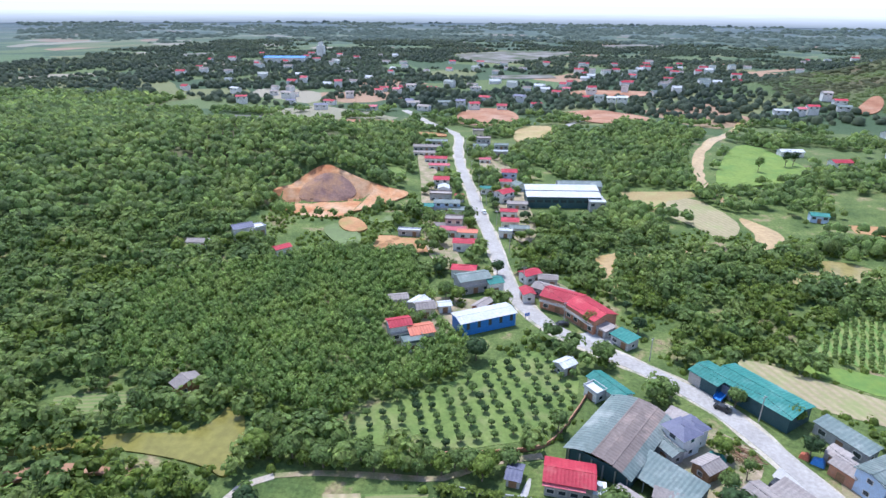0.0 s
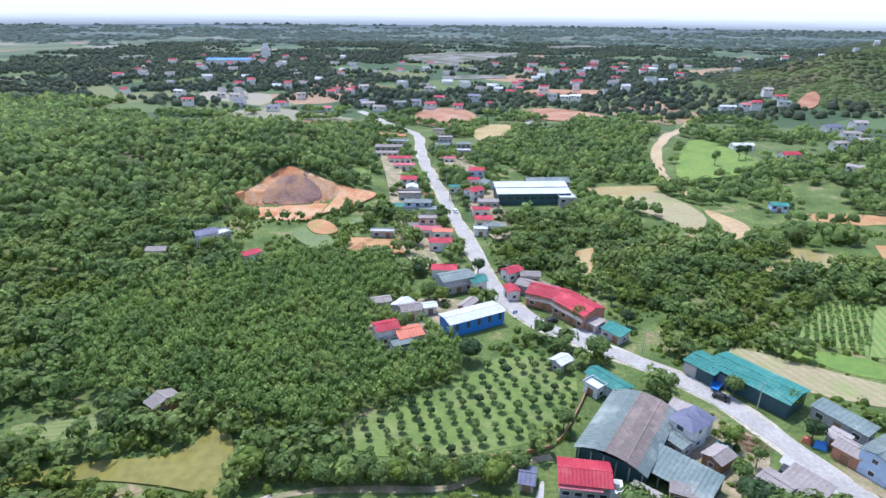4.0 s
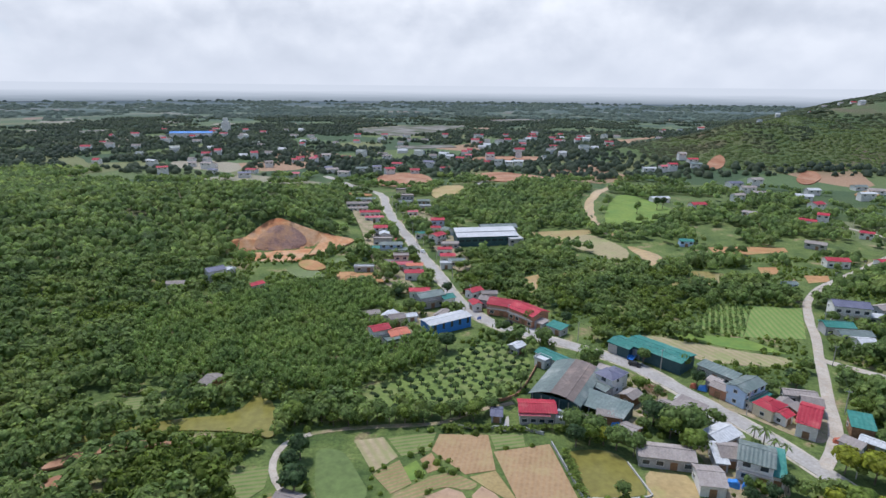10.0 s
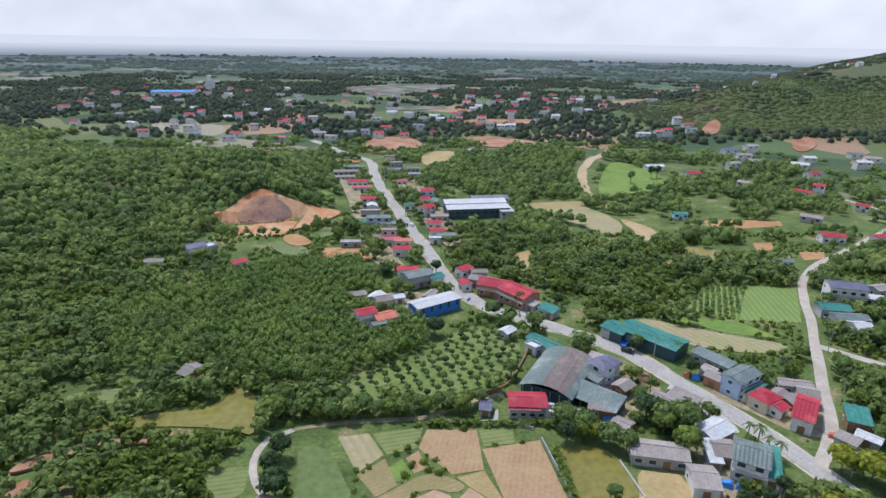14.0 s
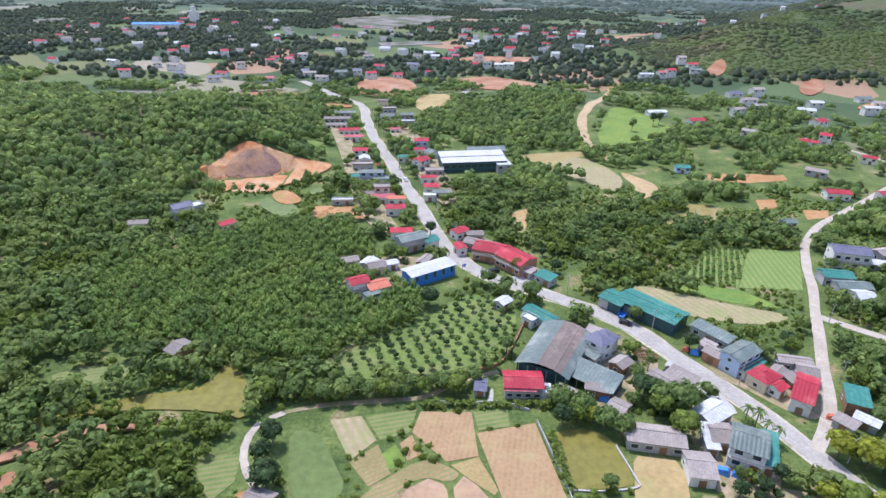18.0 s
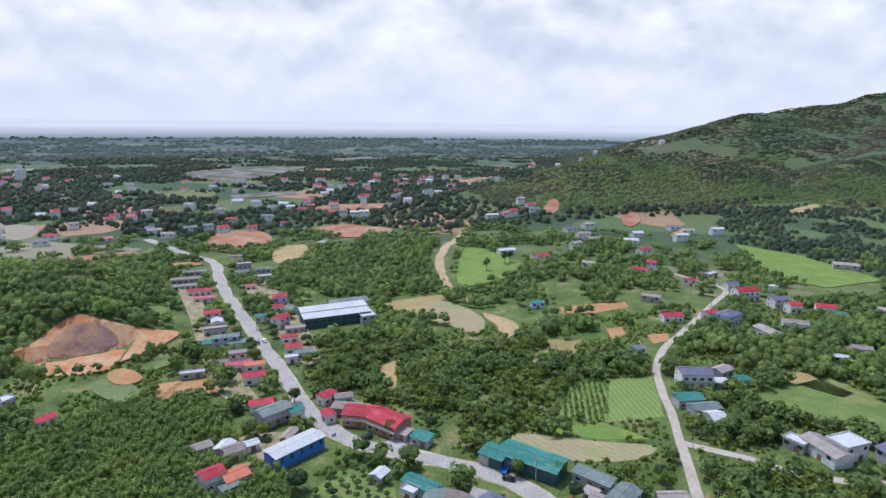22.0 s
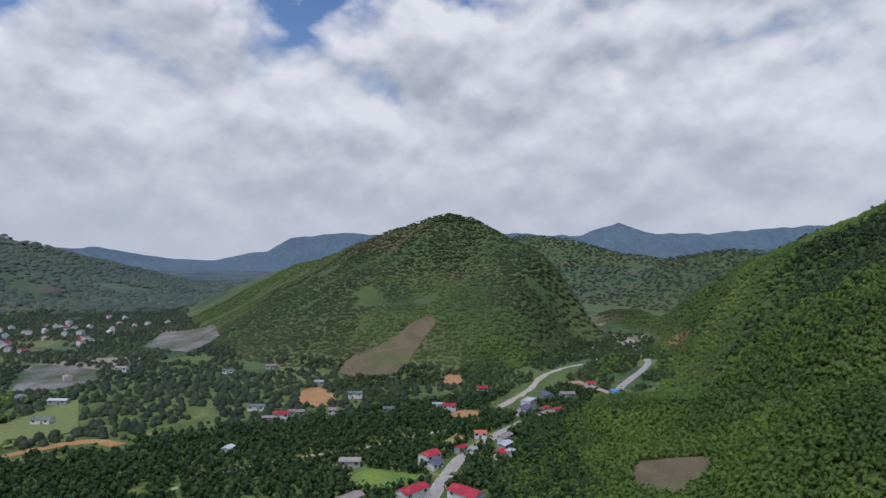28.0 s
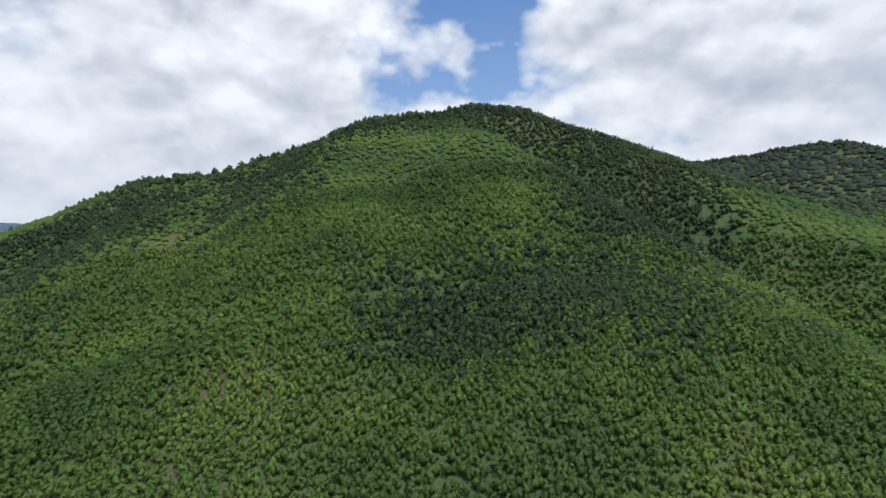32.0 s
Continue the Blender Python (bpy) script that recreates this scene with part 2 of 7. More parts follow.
M["field_pink"] = material("field_pink", [(0.347, 0.222, 0.136), (0.406, 0.273, 0.175)], 0.08, bump=0.02, stain=((0.42, 0.28, 0.16), 0.07, 0.7))
M["field_stripe"] = material("field_stripe", [(0.260, 0.162, 0.080), (0.337, 0.222, 0.121)], 0.12, bump=0.05, bump_scale=2.0, stripes=(1.3, 62, (0.17, 0.22, 0.06), 0.7))
M["field_tan"] = material("field_tan", [(0.305, 0.221, 0.091), (0.349, 0.260, 0.120)], 0.12, bump=0.03, stain=((0.30, 0.32, 0.10), 0.12, 0.6))
M["field_plough"] = material("field_plough", [(0.31, 0.24, 0.14), (0.38, 0.30, 0.18)], 0.06, bump=0.05, stripes=(2.6, -28, (0.24, 0.24, 0.09), 0.6), stain=((0.20, 0.26, 0.07), 0.05, 0.6))
M["field_green"] = material("field_green", [(0.128, 0.194, 0.034), (0.187, 0.251, 0.046)], 0.05, bump=0.05, bump_scale=1.5, stain=((0.10, 0.19, 0.04), 0.06, 0.7))
M["field_rows"] = material("field_rows", [(0.184, 0.221, 0.061), (0.238, 0.260, 0.082)], 0.09, bump=0.06, stripes=(2.4, 8, (0.11, 0.21, 0.04), 0.85))
M["field_veg"] = material("field_veg", [(0.100, 0.168, 0.034), (0.160, 0.214, 0.054)], 0.3, bump=0.06, stripes=(1.6, 75, (0.27, 0.21, 0.11), 0.6))
M["grass"] = material("grass", [(0.104, 0.157, 0.034), (0.162, 0.214, 0.050)], 0.08, bump=0.1, bump_scale=1.2, stain=((0.34, 0.29, 0.14), 0.06, 0.4))
M["yard_soil"] = material("yard_soil", [(0.20, 0.20, 0.085), (0.30, 0.235, 0.14), (0.42, 0.32, 0.215)], 0.22, bump=0.05, bump_scale=1.5, stain=((0.13, 0.19, 0.05), 0.3, 0.55))
# brown darkened to carry the shade lying on the hill-foot field
M["field_dull"] = material("field_dull", [(0.115, 0.092, 0.05), (0.17, 0.128, 0.072)], 0.09, bump=0.05, stain=((0.08, 0.115, 0.035), 0.02, 0.7))
M["pond_brown"] = None
for name, c in (("pond_brown", (0.28, 0.225, 0.085)), ("pond_olive", (0.20, 0.175, 0.045)), ("pond_green", (0.125, 0.165, 0.05)), ("river", (0.40, 0.27, 0.12))):
    M[name] = material(name, [tuple(0.9 * v for v in c), tuple(1.1 * v for v in c)], 0.05, rough=0.22, bump=0.004, bump_scale=1.5, spec=0.14)
M["flood"] = material("flood", [(0.060, 0.085, 0.036), (0.17, 0.155, 0.13), (0.26, 0.245, 0.225)], 0.022, rough=0.7, spec=0.06, stain=((0.065, 0.09, 0.04), 0.012, 0.95))
M["wall_white"] = material("wall_white", [(0.66, 0.645, 0.61), (0.76, 0.745, 0.71)], 0.5, bump=0.01, stain=((0.40, 0.37, 0.33), 0.35, 0.5))
M["wall_grey"] = material("wall_grey", [(0.34, 0.34, 0.34), (0.44, 0.43, 0.42)], 0.4, bump=0.01, stain=((0.22, 0.20, 0.19), 0.3, 0.6))
M["wall_cream"] = material("wall_cream", [(0.62, 0.54, 0.38), (0.70, 0.62, 0.46)], 0.5, bump=0.01, stain=((0.38, 0.32, 0.25), 0.35, 0.5))
M["wall_blue"] = material("wall_blue", [(0.42, 0.55, 0.72), (0.50, 0.62, 0.78)], 0.5, bump=0.01, stain=((0.40, 0.42, 0.44), 0.35, 0.4))
M["wall_brick"] = material("wall_brick", [(0.38, 0.17, 0.10), (0.46, 0.23, 0.14)], 0.8, bump=0.02, stain=((0.30, 0.22, 0.17), 0.5, 0.6))
M["steel_blue"] = material("steel_blue", [(0.035, 0.17, 0.50), (0.05, 0.21, 0.58)], 0.4, rough=0.5, stain=((0.06, 0.18, 0.40), 0.3, 0.5))
M["steel_dark"] = material("steel_dark", [(0.03, 0.075, 0.085), (0.05, 0.10, 0.11)], 0.4, rough=0.55)
M["roof_red"] = material("roof_red", [(0.34, 0.028, 0.045), (0.42, 0.045, 0.062)], 0.15, rough=0.62, spec=0.18, obj=0.16, stain=((0.52, 0.16, 0.14), 0.2, 0.5))
M["roof_pink"] = material("roof_pink", [(0.46, 0.10, 0.12), (0.53, 0.14, 0.16)], 0.15, rough=0.62, spec=0.18, obj=0.12, stain=((0.62, 0.30, 0.28), 0.2, 0.5))
M["roof_orange"] = material("roof_orange", [(0.48, 0.13, 0.07), (0.54, 0.17, 0.10)], 0.2, rough=0.6, obj=0.12)
M["roof_green"] = material("roof_green", [(0.035, 0.165, 0.135), (0.055, 0.205, 0.165)], 0.1, rough=0.62, spec=0.18, obj=0.14, stain=((0.16, 0.30, 0.26), 0.12, 0.6))
M["roof_sage"] = material("roof_sage", [(0.115, 0.150, 0.135), (0.165, 0.195, 0.175)], 0.1, rough=0.5, obj=0.14, stain=((0.34, 0.35, 0.31), 0.12, 0.6))
M["roof_rust"] = material("roof_rust", [(0.15, 0.115, 0.098), (0.205, 0.16, 0.135)], 0.09, rough=0.6, stain=((0.33, 0.24, 0.19), 0.1, 0.7))
M["roof_white"] = material("roof_white", [(0.464, 0.464, 0.456), (0.544, 0.544, 0.536)], 0.12, rough=0.62, spec=0.18, obj=0.08, stain=((0.55, 0.54, 0.52), 0.15, 0.5))
M["roof_cement"] = material("roof_cement", [(0.255, 0.215, 0.19), (0.34, 0.295, 0.26)], 0.25, rough=0.9, obj=0.22, bump=0.02, stain=((0.24, 0.20, 0.18), 0.3, 0.7))
M["roof_blue"] = material("roof_blue", [(0.08, 0.22, 0.50), (0.12, 0.28, 0.58)], 0.1, rough=0.62, spec=0.18)
M["roof_slate"] = material("roof_slate", [(0.10, 0.10, 0.15), (0.15, 0.15, 0.20)], 0.3, rough=0.6)
M["glass"] = material("glass", [(0.03, 0.04, 0.05), (0.05, 0.06, 0.07)], 0.5, rough=0.12, spec=0.6)
M["timber"] = material("timber", [(0.20, 0.11, 0.06), (0.30, 0.18, 0.10)], 1.5, bump=0.01)
M["concrete"] = material("concrete", [(0.38, 0.355, 0.32), (0.47, 0.445, 0.405)], 0.3, bump=0.01, stain=((0.34, 0.31, 0.27), 0.3, 0.6))
M["tarp_blue"] = material("tarp_blue", [(0.05, 0.22, 0.60), (0.09, 0.30, 0.70)], 0.8, rough=0.5)
M["metal_grey"] = material("metal_grey", [(0.35, 0.36, 0.37), (0.45, 0.46, 0.47)], 1.0, rough=0.45, metal=0.6)
M["tyre"] = material("tyre", [(0.02, 0.02, 0.02), (0.03, 0.03, 0.03)], 3.0)
M["car_black"] = material("car_black", [(0.02, 0.022, 0.025), (0.03, 0.032, 0.035)], 1.0, rough=0.25, spec=0.6)
M["car_white"] = material("car_white", [(0.70, 0.70, 0.70), (0.76, 0.76, 0.76)], 1.0, rough=0.3, spec=0.6)
M["sign_blue"] = material("sign_blue", [(0.02, 0.10, 0.50), (0.02, 0.12, 0.55)], 1.0, rough=0.4)
# distance haze is painted into the blue of this range
M["far_ridge_hazed"] = material("far_ridge_hazed", [(0.085, 0.125, 0.165), (0.105, 0.150, 0.185)], 0.003, rough=1.0)
# distance haze is painted into the colours of these far woods
M["wood_hazed"] = material("wood_hazed", [(0.060, 0.085, 0.070), (0.085, 0.108, 0.080)], 0.004, rough=1.0)


def ground_material():
    """Grass, scrub and earth near by; a patchwork of woods, paddies, wet fields and bare plots on the wide plain."""
    mt = bpy.data.materials.new("ground")
    mt.use_nodes = True
    nt = mt.node_tree
    N, L = nt.nodes.new, nt.links.new
    b = nt.nodes["Principled BSDF"]
    b.inputs["Roughness"].default_value = 0.9
    b.inputs["Specular IOR Level"].default_value = 0.2
    co = N("ShaderNodeTexCoord").outputs["Object"]

    def noise_tex(s, detail=6.0, r=0.6):
        n = N("ShaderNodeTexNoise")
        L(co, n.inputs["Vector"])
        n.inputs["Scale"].default_value, n.inputs["Detail"].default_value, n.inputs["Roughness"].default_value = s, detail, r
        return n.outputs["Fac"]

    def ramp(v, stops, step=False):
        n = N("ShaderNodeValToRGB")
        L(v, n.inputs[0])
        if step:
            n.color_ramp.interpolation = "CONSTANT"
        while len(n.color_ramp.elements) < len(stops):
            n.color_ramp.elements.new(0.5)
        for e, (p, c) in zip(n.color_ramp.elements, stops):
            e.position, e.color = p, (*c, 1)
        return n.outputs[0]

    def mix(f, a, c, kind="MIX"):
        n = N("ShaderNodeMix")
        n.data_type, n.blend_type = "RGBA", kind
        for i, v in ((0, f), (6, a), (7, c)):
            if isinstance(v, (int, float)):
                n.inputs[i].default_value = v
            else:
                L(v, n.inputs[i])
        return n.outputs[2]

    near = ramp(noise_tex(0.06, 8.0, 0.65), [(0.33, (0.062, 0.098, 0.028)), (0.47, (0.100, 0.140, 0.038)), (0.58, (0.145, 0.185, 0.052)), (0.64, (0.27, 0.215, 0.11)), (0.7, (0.33, 0.24, 0.14))])
    fine = ramp(noise_tex(0.9, 4.0), [(0.3, (0.62, 0.62, 0.62)), (0.7, (1.25, 1.25, 1.25))])
    near = mix(1.0, near, fine, "MULTIPLY")
    warp = N("ShaderNodeVectorMath")
    warp.operation = "MULTIPLY_ADD"
    wn = N("ShaderNodeTexNoise")
    L(co, wn.inputs["Vector"])
    wn.inputs["Scale"].default_value = 0.008
    L(wn.outputs["Color"], warp.inputs[0])
    warp.inputs[1].default_value = (60, 60, 0)
    L(co, warp.inputs[2])
    cells = N("ShaderNodeTexVoronoi")
    cells.inputs["Scale"].default_value = 0.011
    L(warp.outputs[0], cells.inputs["Vector"])
    cs = N("ShaderNodeSeparateColor")
    L(cells.outputs["Color"], cs.inputs[0])
    plots = ramp(cs.outputs[0], [(0.0, (0.060, 0.095, 0.045)), (0.34, (0.10, 0.145, 0.060)), (0.50, (0.115, 0.150, 0.056)), (0.66, (0.165, 0.175, 0.075)), (0.78, (0.095, 0.130, 0.052)), (0.90, (0.30, 0.265, 0.19)), (0.965, (0.33, 0.21, 0.13))], True)
    plots = mix(0.6, plots, mix(1.0, plots, fine, "MULTIPLY"))
    ln = N("ShaderNodeVectorMath")
    ln.operation = "LENGTH"
    L(co, ln.inputs[0])
    far = N("ShaderNodeMapRange")
    L(ln.outputs["Value"], far.inputs[0])
    far.inputs[1].default_value, far.inputs[2].default_value = 420.0, 700.0
    col = mix(far.outputs[0], near, plots)
    # hillsides are scrub and grass with bare scars
    geo = N("ShaderNodeSeparateXYZ")
    L(co, geo.inputs[0])
    high = N("ShaderNodeMapRange")
    L(geo.outputs[2], high.inputs[0])
    high.inputs[1].default_value, high.inputs[2].default_value = 6.0, 16.0
    hill = ramp(noise_tex(0.0065, 7.0), [(0.36, (0.055, 0.085, 0.032)), (0.48, (0.080, 0.115, 0.038)), (0.56, (0.100, 0.120, 0.044)), (0.63, (0.125, 0.108, 0.058)), (0.72, (0.150, 0.088, 0.056))])
    hill = mix(0.7, hill, mix(1.0, hill, fine, "MULTIPLY"))
    col = mix(high.outputs[0], col, hill)
    # end of the plain: paddies, woods, water; blue-grey haze painted in by distance
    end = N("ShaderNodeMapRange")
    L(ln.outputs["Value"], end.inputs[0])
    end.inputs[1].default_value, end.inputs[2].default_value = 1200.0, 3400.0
    haze_tint = ramp(noise_tex(0.004, 8.0, 0.7), [(0.38, (0.060, 0.086, 0.098)), (0.50, (0.080, 0.108, 0.118)), (0.60, (0.115, 0.138, 0.140)), (0.69, (0.26, 0.27, 0.275))])
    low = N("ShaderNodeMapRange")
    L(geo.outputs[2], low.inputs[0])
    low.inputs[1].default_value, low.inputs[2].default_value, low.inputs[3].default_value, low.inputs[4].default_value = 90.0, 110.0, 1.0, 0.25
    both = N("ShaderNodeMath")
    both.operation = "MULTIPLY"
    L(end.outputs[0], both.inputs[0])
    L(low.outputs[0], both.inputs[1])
    col = mix(both.outputs[0], col, haze_tint)
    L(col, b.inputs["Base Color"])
    bp = N("ShaderNodeBump")
    bp.inputs["Strength"].default_value, bp.inputs["Distance"].default_value = 0.6, 1.2
    L(noise_tex(0.25, 6.0, 0.7), bp.inputs["Height"])
    L(bp.outputs[0], b.inputs["Normal"])
    return mt


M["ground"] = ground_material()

# ---- shape of the land ----
VIEWPOINT = (1.4, 23.5)  # camera's turning point; bearings from it fit the hills to the view
TABLE = np.random.RandomState(7).rand(256, 256)


def value_noise(x, y, size, seed=0):
    x, y = np.asarray(x, float) / size + 37.3 * seed, np.asarray(y, float) / size + 11.7 * seed
    i, j = np.floor(x).astype(int), np.floor(y).astype(int)
    u, v = x - i, y - j
    u, v = u * u * (3 - 2 * u), v * v * (3 - 2 * v)
    t = lambda a, b: TABLE[a % 256, b % 256]
    return (t(i, j) * (1 - u) + t(i + 1, j) * u) * (1 - v) + (t(i, j + 1) * (1 - u) + t(i + 1, j + 1) * u) * v


def fractal(x, y, size, octaves=4, seed=0):
    total, amp, norm = 0.0, 1.0, 0.0
    for k in range(octaves):
        total = total + amp * value_noise(x, y, size / 2 ** k, seed + k)
        norm, amp = norm + amp, amp * 0.5
    return total / norm - 0.5


def bearing(az, el, d, eye=116.1):
    """A point at that bearing (from +y towards +x), angle above the camera's eye level and distance from the viewpoint.
    """
    a = radians(az)
    return VIEWPOINT[0] + d * math.sin(a), VIEWPOINT[1] + d * math.cos(a), eye + d * math.tan(radians(el))


# ridges: crest points as (bearing, angle, distance), steepness of the flanks, roughness
RIDGES = [
    ([(28.4, -3.4, 1250), (34.1, -1.8, 1450), (41.4, 0.75, 1750), (48.8, 2.1, 2050), (53.2, 3.2, 2250), (59.3, 4.55, 2400), (65.6, 3.35, 2500), (69.1, 3.7, 2600),
      (71.5, 2.95, 2650), (73.8, 3.0, 2700), (75.1, 2.5, 2700), (77.1, 2.6, 2750), (79.8, 2.2, 2800), (81.6, 1.0, 2800), (84.0, -0.9, 2800)], 0.27, 26),
    ([(59.3, 4.3, 2350), (56.5, 1.2, 1900), (52.0, -1.2, 1500), (49.0, -3.4, 1150)], 0.25, 18),
    ([(69.0, 3.4, 2500), (66.0, 0.6, 2000), (63.0, -1.8, 1600)], 0.25, 18),
    ([(22.0, -5.4, 840), (26.5, -4.2, 880), (31.0, -4.5, 900), (36.0, -4.6, 960), (42.0, -3.0, 1150)], 0.30, 12),
    ([(98.5, -2.2, 1500), (101.5, -1.2, 1350), (105.0, -0.3, 1200), (110.6, 1.7, 1080), (115.0, 3.35, 1010), (118.8, 4.65, 980), (121.0, 4.35, 990), (123.1, 3.1, 1040),
      (125.1, 1.4, 1120), (128.0, -1.2, 1200)], 0.53, 14),
    ([(126.0, 2.6, 2300), (130.5, 2.2, 2250), (134.0, 0.9, 2200), (139.0, 0.4, 2100), (144.4, 1.3, 1900), (148.5, 0.6, 1700)], 0.30, 20),
    ([(147.5, 0.2, 860), (150.8, 1.9, 780), (154.0, 3.2, 720), (156.7, 4.4, 690), (157.6, 5.0, 690), (160.0, 6.2, 670), (166.5, 7.0, 640), (172.5, 9.3, 630), (180.0, 12.1, 630),
      (187.0, 13.0, 640), (191.0, 13.7, 640), (195.3, 13.2, 660), (199.0, 11.5, 690), (202.0, 10.4, 720), (203.2, 8.8, 740), (203.8, 7.0, 760)], 0.46, 10),
    ([(190.5, 11.5, 590), (200.0, 3.5, 470), (209.0, -4.0, 390), (217.0, -10.0, 330)], 0.44, 8),
    ([(204.0, 6.9, 1150), (208.0, 7.0, 1150), (212.0, 7.5, 1130), (218.0, 7.8, 1100), (222.0, 7.7, 1080), (226.0, 6.2, 1050), (234.0, 4.0, 1050), (245.0, 1.0, 1100)], 0.42, 16),
]
# the first cut is shaped to open the camera's view of the valley road
RAVINES = [([(124.0, 0.0, 210), (132.0, 0.0, 290), (136.5, 0.0, 380), (138.0, 0.0, 480), (138.5, 0.0, 560)], 60, 72), ([(196.5, 8.0, 580), (205.5, -2.0, 460), (219.0, -9.0, 380), (232.0, -12.0, 330)], 34, 42), ([(169.0, 5.0, 560), (163.0, -3.0, 420), (157.0, -10.0, 320)], 12, 30),
           ([(181.0, 7.0, 520), (184.0, -4.0, 360), (190.0, -14.0, 230)], 7, 22), ([(122.5, 0.0, 930), (121.0, -6.0, 800)], 16, 35), ([(113.0, 0.0, 950), (114.5, -6.0, 780)], 14, 40),
           ([(61.5, 1.0, 2150), (60.0, -2.0, 1600)], 40, 120), ([(54.5, 0.0, 1900), (55.5, -3.0, 1400)], 35, 90), ([(72.0, 1.0, 2450), (71.0, -2.0, 1900)], 35, 110)]
KNOLLS = [(-265, 350, 120, 17), (-160, 430, 75, 13), (-330, 210, 110, 12), (-84, 104, 20, 4), (-190, 120, 40, 9), (90, 560, 60, 5), (-420, 420, 150, 12)]


def height(x, y):
    x, y = np.asarray(x, float), np.asarray(y, float)
    z = np.zeros(np.broadcast(x, y).shape)
    for cx, cy, r, h in KNOLLS:
        z = z + h * np.exp(-((x - cx) ** 2 + (y - cy) ** 2) / r ** 2)
    for crest, steep, rough in RIDGES:
        p = [bearing(*c) for c in crest]
        best = np.full(z.shape, -1e9)
        for (ax, ay, ah), (bx, by, bh) in zip(p, p[1:]):
            dx, dy = bx - ax, by - ay
            s = np.clip(((x - ax) * dx + (y - ay) * dy) / (dx * dx + dy * dy), 0, 1)
            dist = np.hypot(x - ax - s * dx, y - ay - s * dy)
            best = np.maximum(best, ah + s * (bh - ah) - steep * (dist + 0.0 * dist))
        away = np.clip((best + 10) / 60, 0, 1)
        best = best + away * rough * (fractal(x, y, rough * 14, 3, 3) + 0.5 * np.abs(fractal(x, y, rough * 6, 3, 9))) * 1.6
        foot = 12.0
        z = np.maximum(z, foot * np.log1p(np.exp(np.clip(best / foot, -30, 30))) - 0.3)
    for line, depth, width in RAVINES:
        p = [bearing(*c) for c in line]
        dist = np.full(z.shape, 1e9)
        for (ax, ay, _), (bx, by, _) in zip(p, p[1:]):
            dx, dy = bx - ax, by - ay
            s = np.clip(((x - ax) * dx + (y - ay) * dy) / (dx * dx + dy * dy), 0, 1)
            dist = np.minimum(dist, np.hypot(x - ax - s * dx, y - ay - s * dy))
        z = z - np.minimum(depth * np.exp(-(dist / width) ** 2), 0.7 * z)
    r = np.hypot(x - VIEWPOINT[0], y - VIEWPOINT[1])
    z = z + np.clip((r - 600) / 900, 0, 1) * 5.0 * (fractal(x, y, 260, 3, 5) + 0.1)
    z = z + 84 * np.clip((r - 2500) / 2350, 0, 1.1) ** 1.6
    # the quarry is cut into the side of its own long knoll
    z = np.maximum(z, 17 * np.exp(-((x + 120) / 40) ** 2 - ((y - 360 + 0.15 * (x + 120)) / 22) ** 2) + 0.35 * z)
    face = 0.6 + 0.85 * np.maximum(0, y - 326 - 0.36 * (x + 119)) + 1.3 * np.maximum(0, np.abs(x + 105) - 22) + 2.0 * np.maximum(0, 304 - y)
    face = face + 1.2 * fractal(x, y, 9, 3, 31) * (face > 1.5)
    z = np.where((y > 290) & (y < 372) & (x > -150) & (x < -55), np.minimum(z, np.maximum(face, 0.3)), z)
    # the side valley stays open along its road and stream
    dist = np.full(z.shape, 1e9)
    for line in ([(392, -366), (448, -458), (483, -502), (568, -573), (640, -620), (760, -680), (950, -800)], [(395, -240), (437, -302), (500, -395), (557, -493), (615, -540)]):
        for (ax, ay), (bx, by) in zip(line, line[1:]):
            dx, dy = bx - ax, by - ay
            s = np.clip(((x - ax) * dx + (y - ay) * dy) / (dx * dx + dy * dy), 0, 1)
            dist = np.minimum(dist, np.hypot(x - ax - s * dx, y - ay - s * dy))
    return z * (1 - 0.93 * np.exp(-(dist / 62) ** 3))


def axis(lo, hi, step, far):
    a = list(np.arange(lo, hi + 0.1, step))
    s = step
    while a[-1] < far:
        s *= 1.07
        a.append(a[-1] + s)
    s = step
    while a[0] > -far:
        s *= 1.07
        a.insert(0, a[0] - s)
    return np.array(a)


def grid_mesh(name, xs, ys, z):
    nx, ny = len(xs), len(ys)
    gx, gy = np.meshgrid(xs, ys, indexing="ij")
    v = np.stack([gx, gy, z], -1).reshape(-1, 3)
    i = (np.arange(nx - 1)[:, None] * ny + np.arange(ny - 1)[None]).ravel()
    f = np.stack([i, i + ny, i + ny + 1, i + 1], 1)
    return array_mesh(name, v, f)


def array_mesh(name, verts, faces, smooth=True):
    """A mesh out of arrays of vertices and of faces with the same number of corners."""
    me = bpy.data.meshes.new(name)
    n, k = faces.shape
    me.vertices.add(len(verts))
    me.vertices.foreach_set("co", np.asarray(verts, np.float32).ravel())
    me.loops.add(n * k)
    me.loops.foreach_set("vertex_index", np.asarray(faces, np.int32).ravel())
    me.polygons.add(n)
    me.polygons.foreach_set("loop_start", np.arange(0, n * k, k, dtype=np.int32))
    me.polygons.foreach_set("use_smooth", np.full(n, smooth))
    me.update(calc_edges=True)
    return me


def solid(name, me, mat, label="", category="", kind="structure", parent=None):
    ob = new(name, me)
    me.materials.append(mat)
    ob.parent = parent
    return tagged(ob, label, category, kind=kind)


gxs, gys = axis(-380, 520, 5.0, 4930), axis(-420, 640, 5.0, 4930)
gz = height(*np.meshgrid(gxs, gys, indexing="ij"))
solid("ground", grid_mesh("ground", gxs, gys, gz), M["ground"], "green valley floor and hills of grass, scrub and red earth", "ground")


def ground_at(x, y):
    return float(height(np.array([x]), np.array([y]))[0])


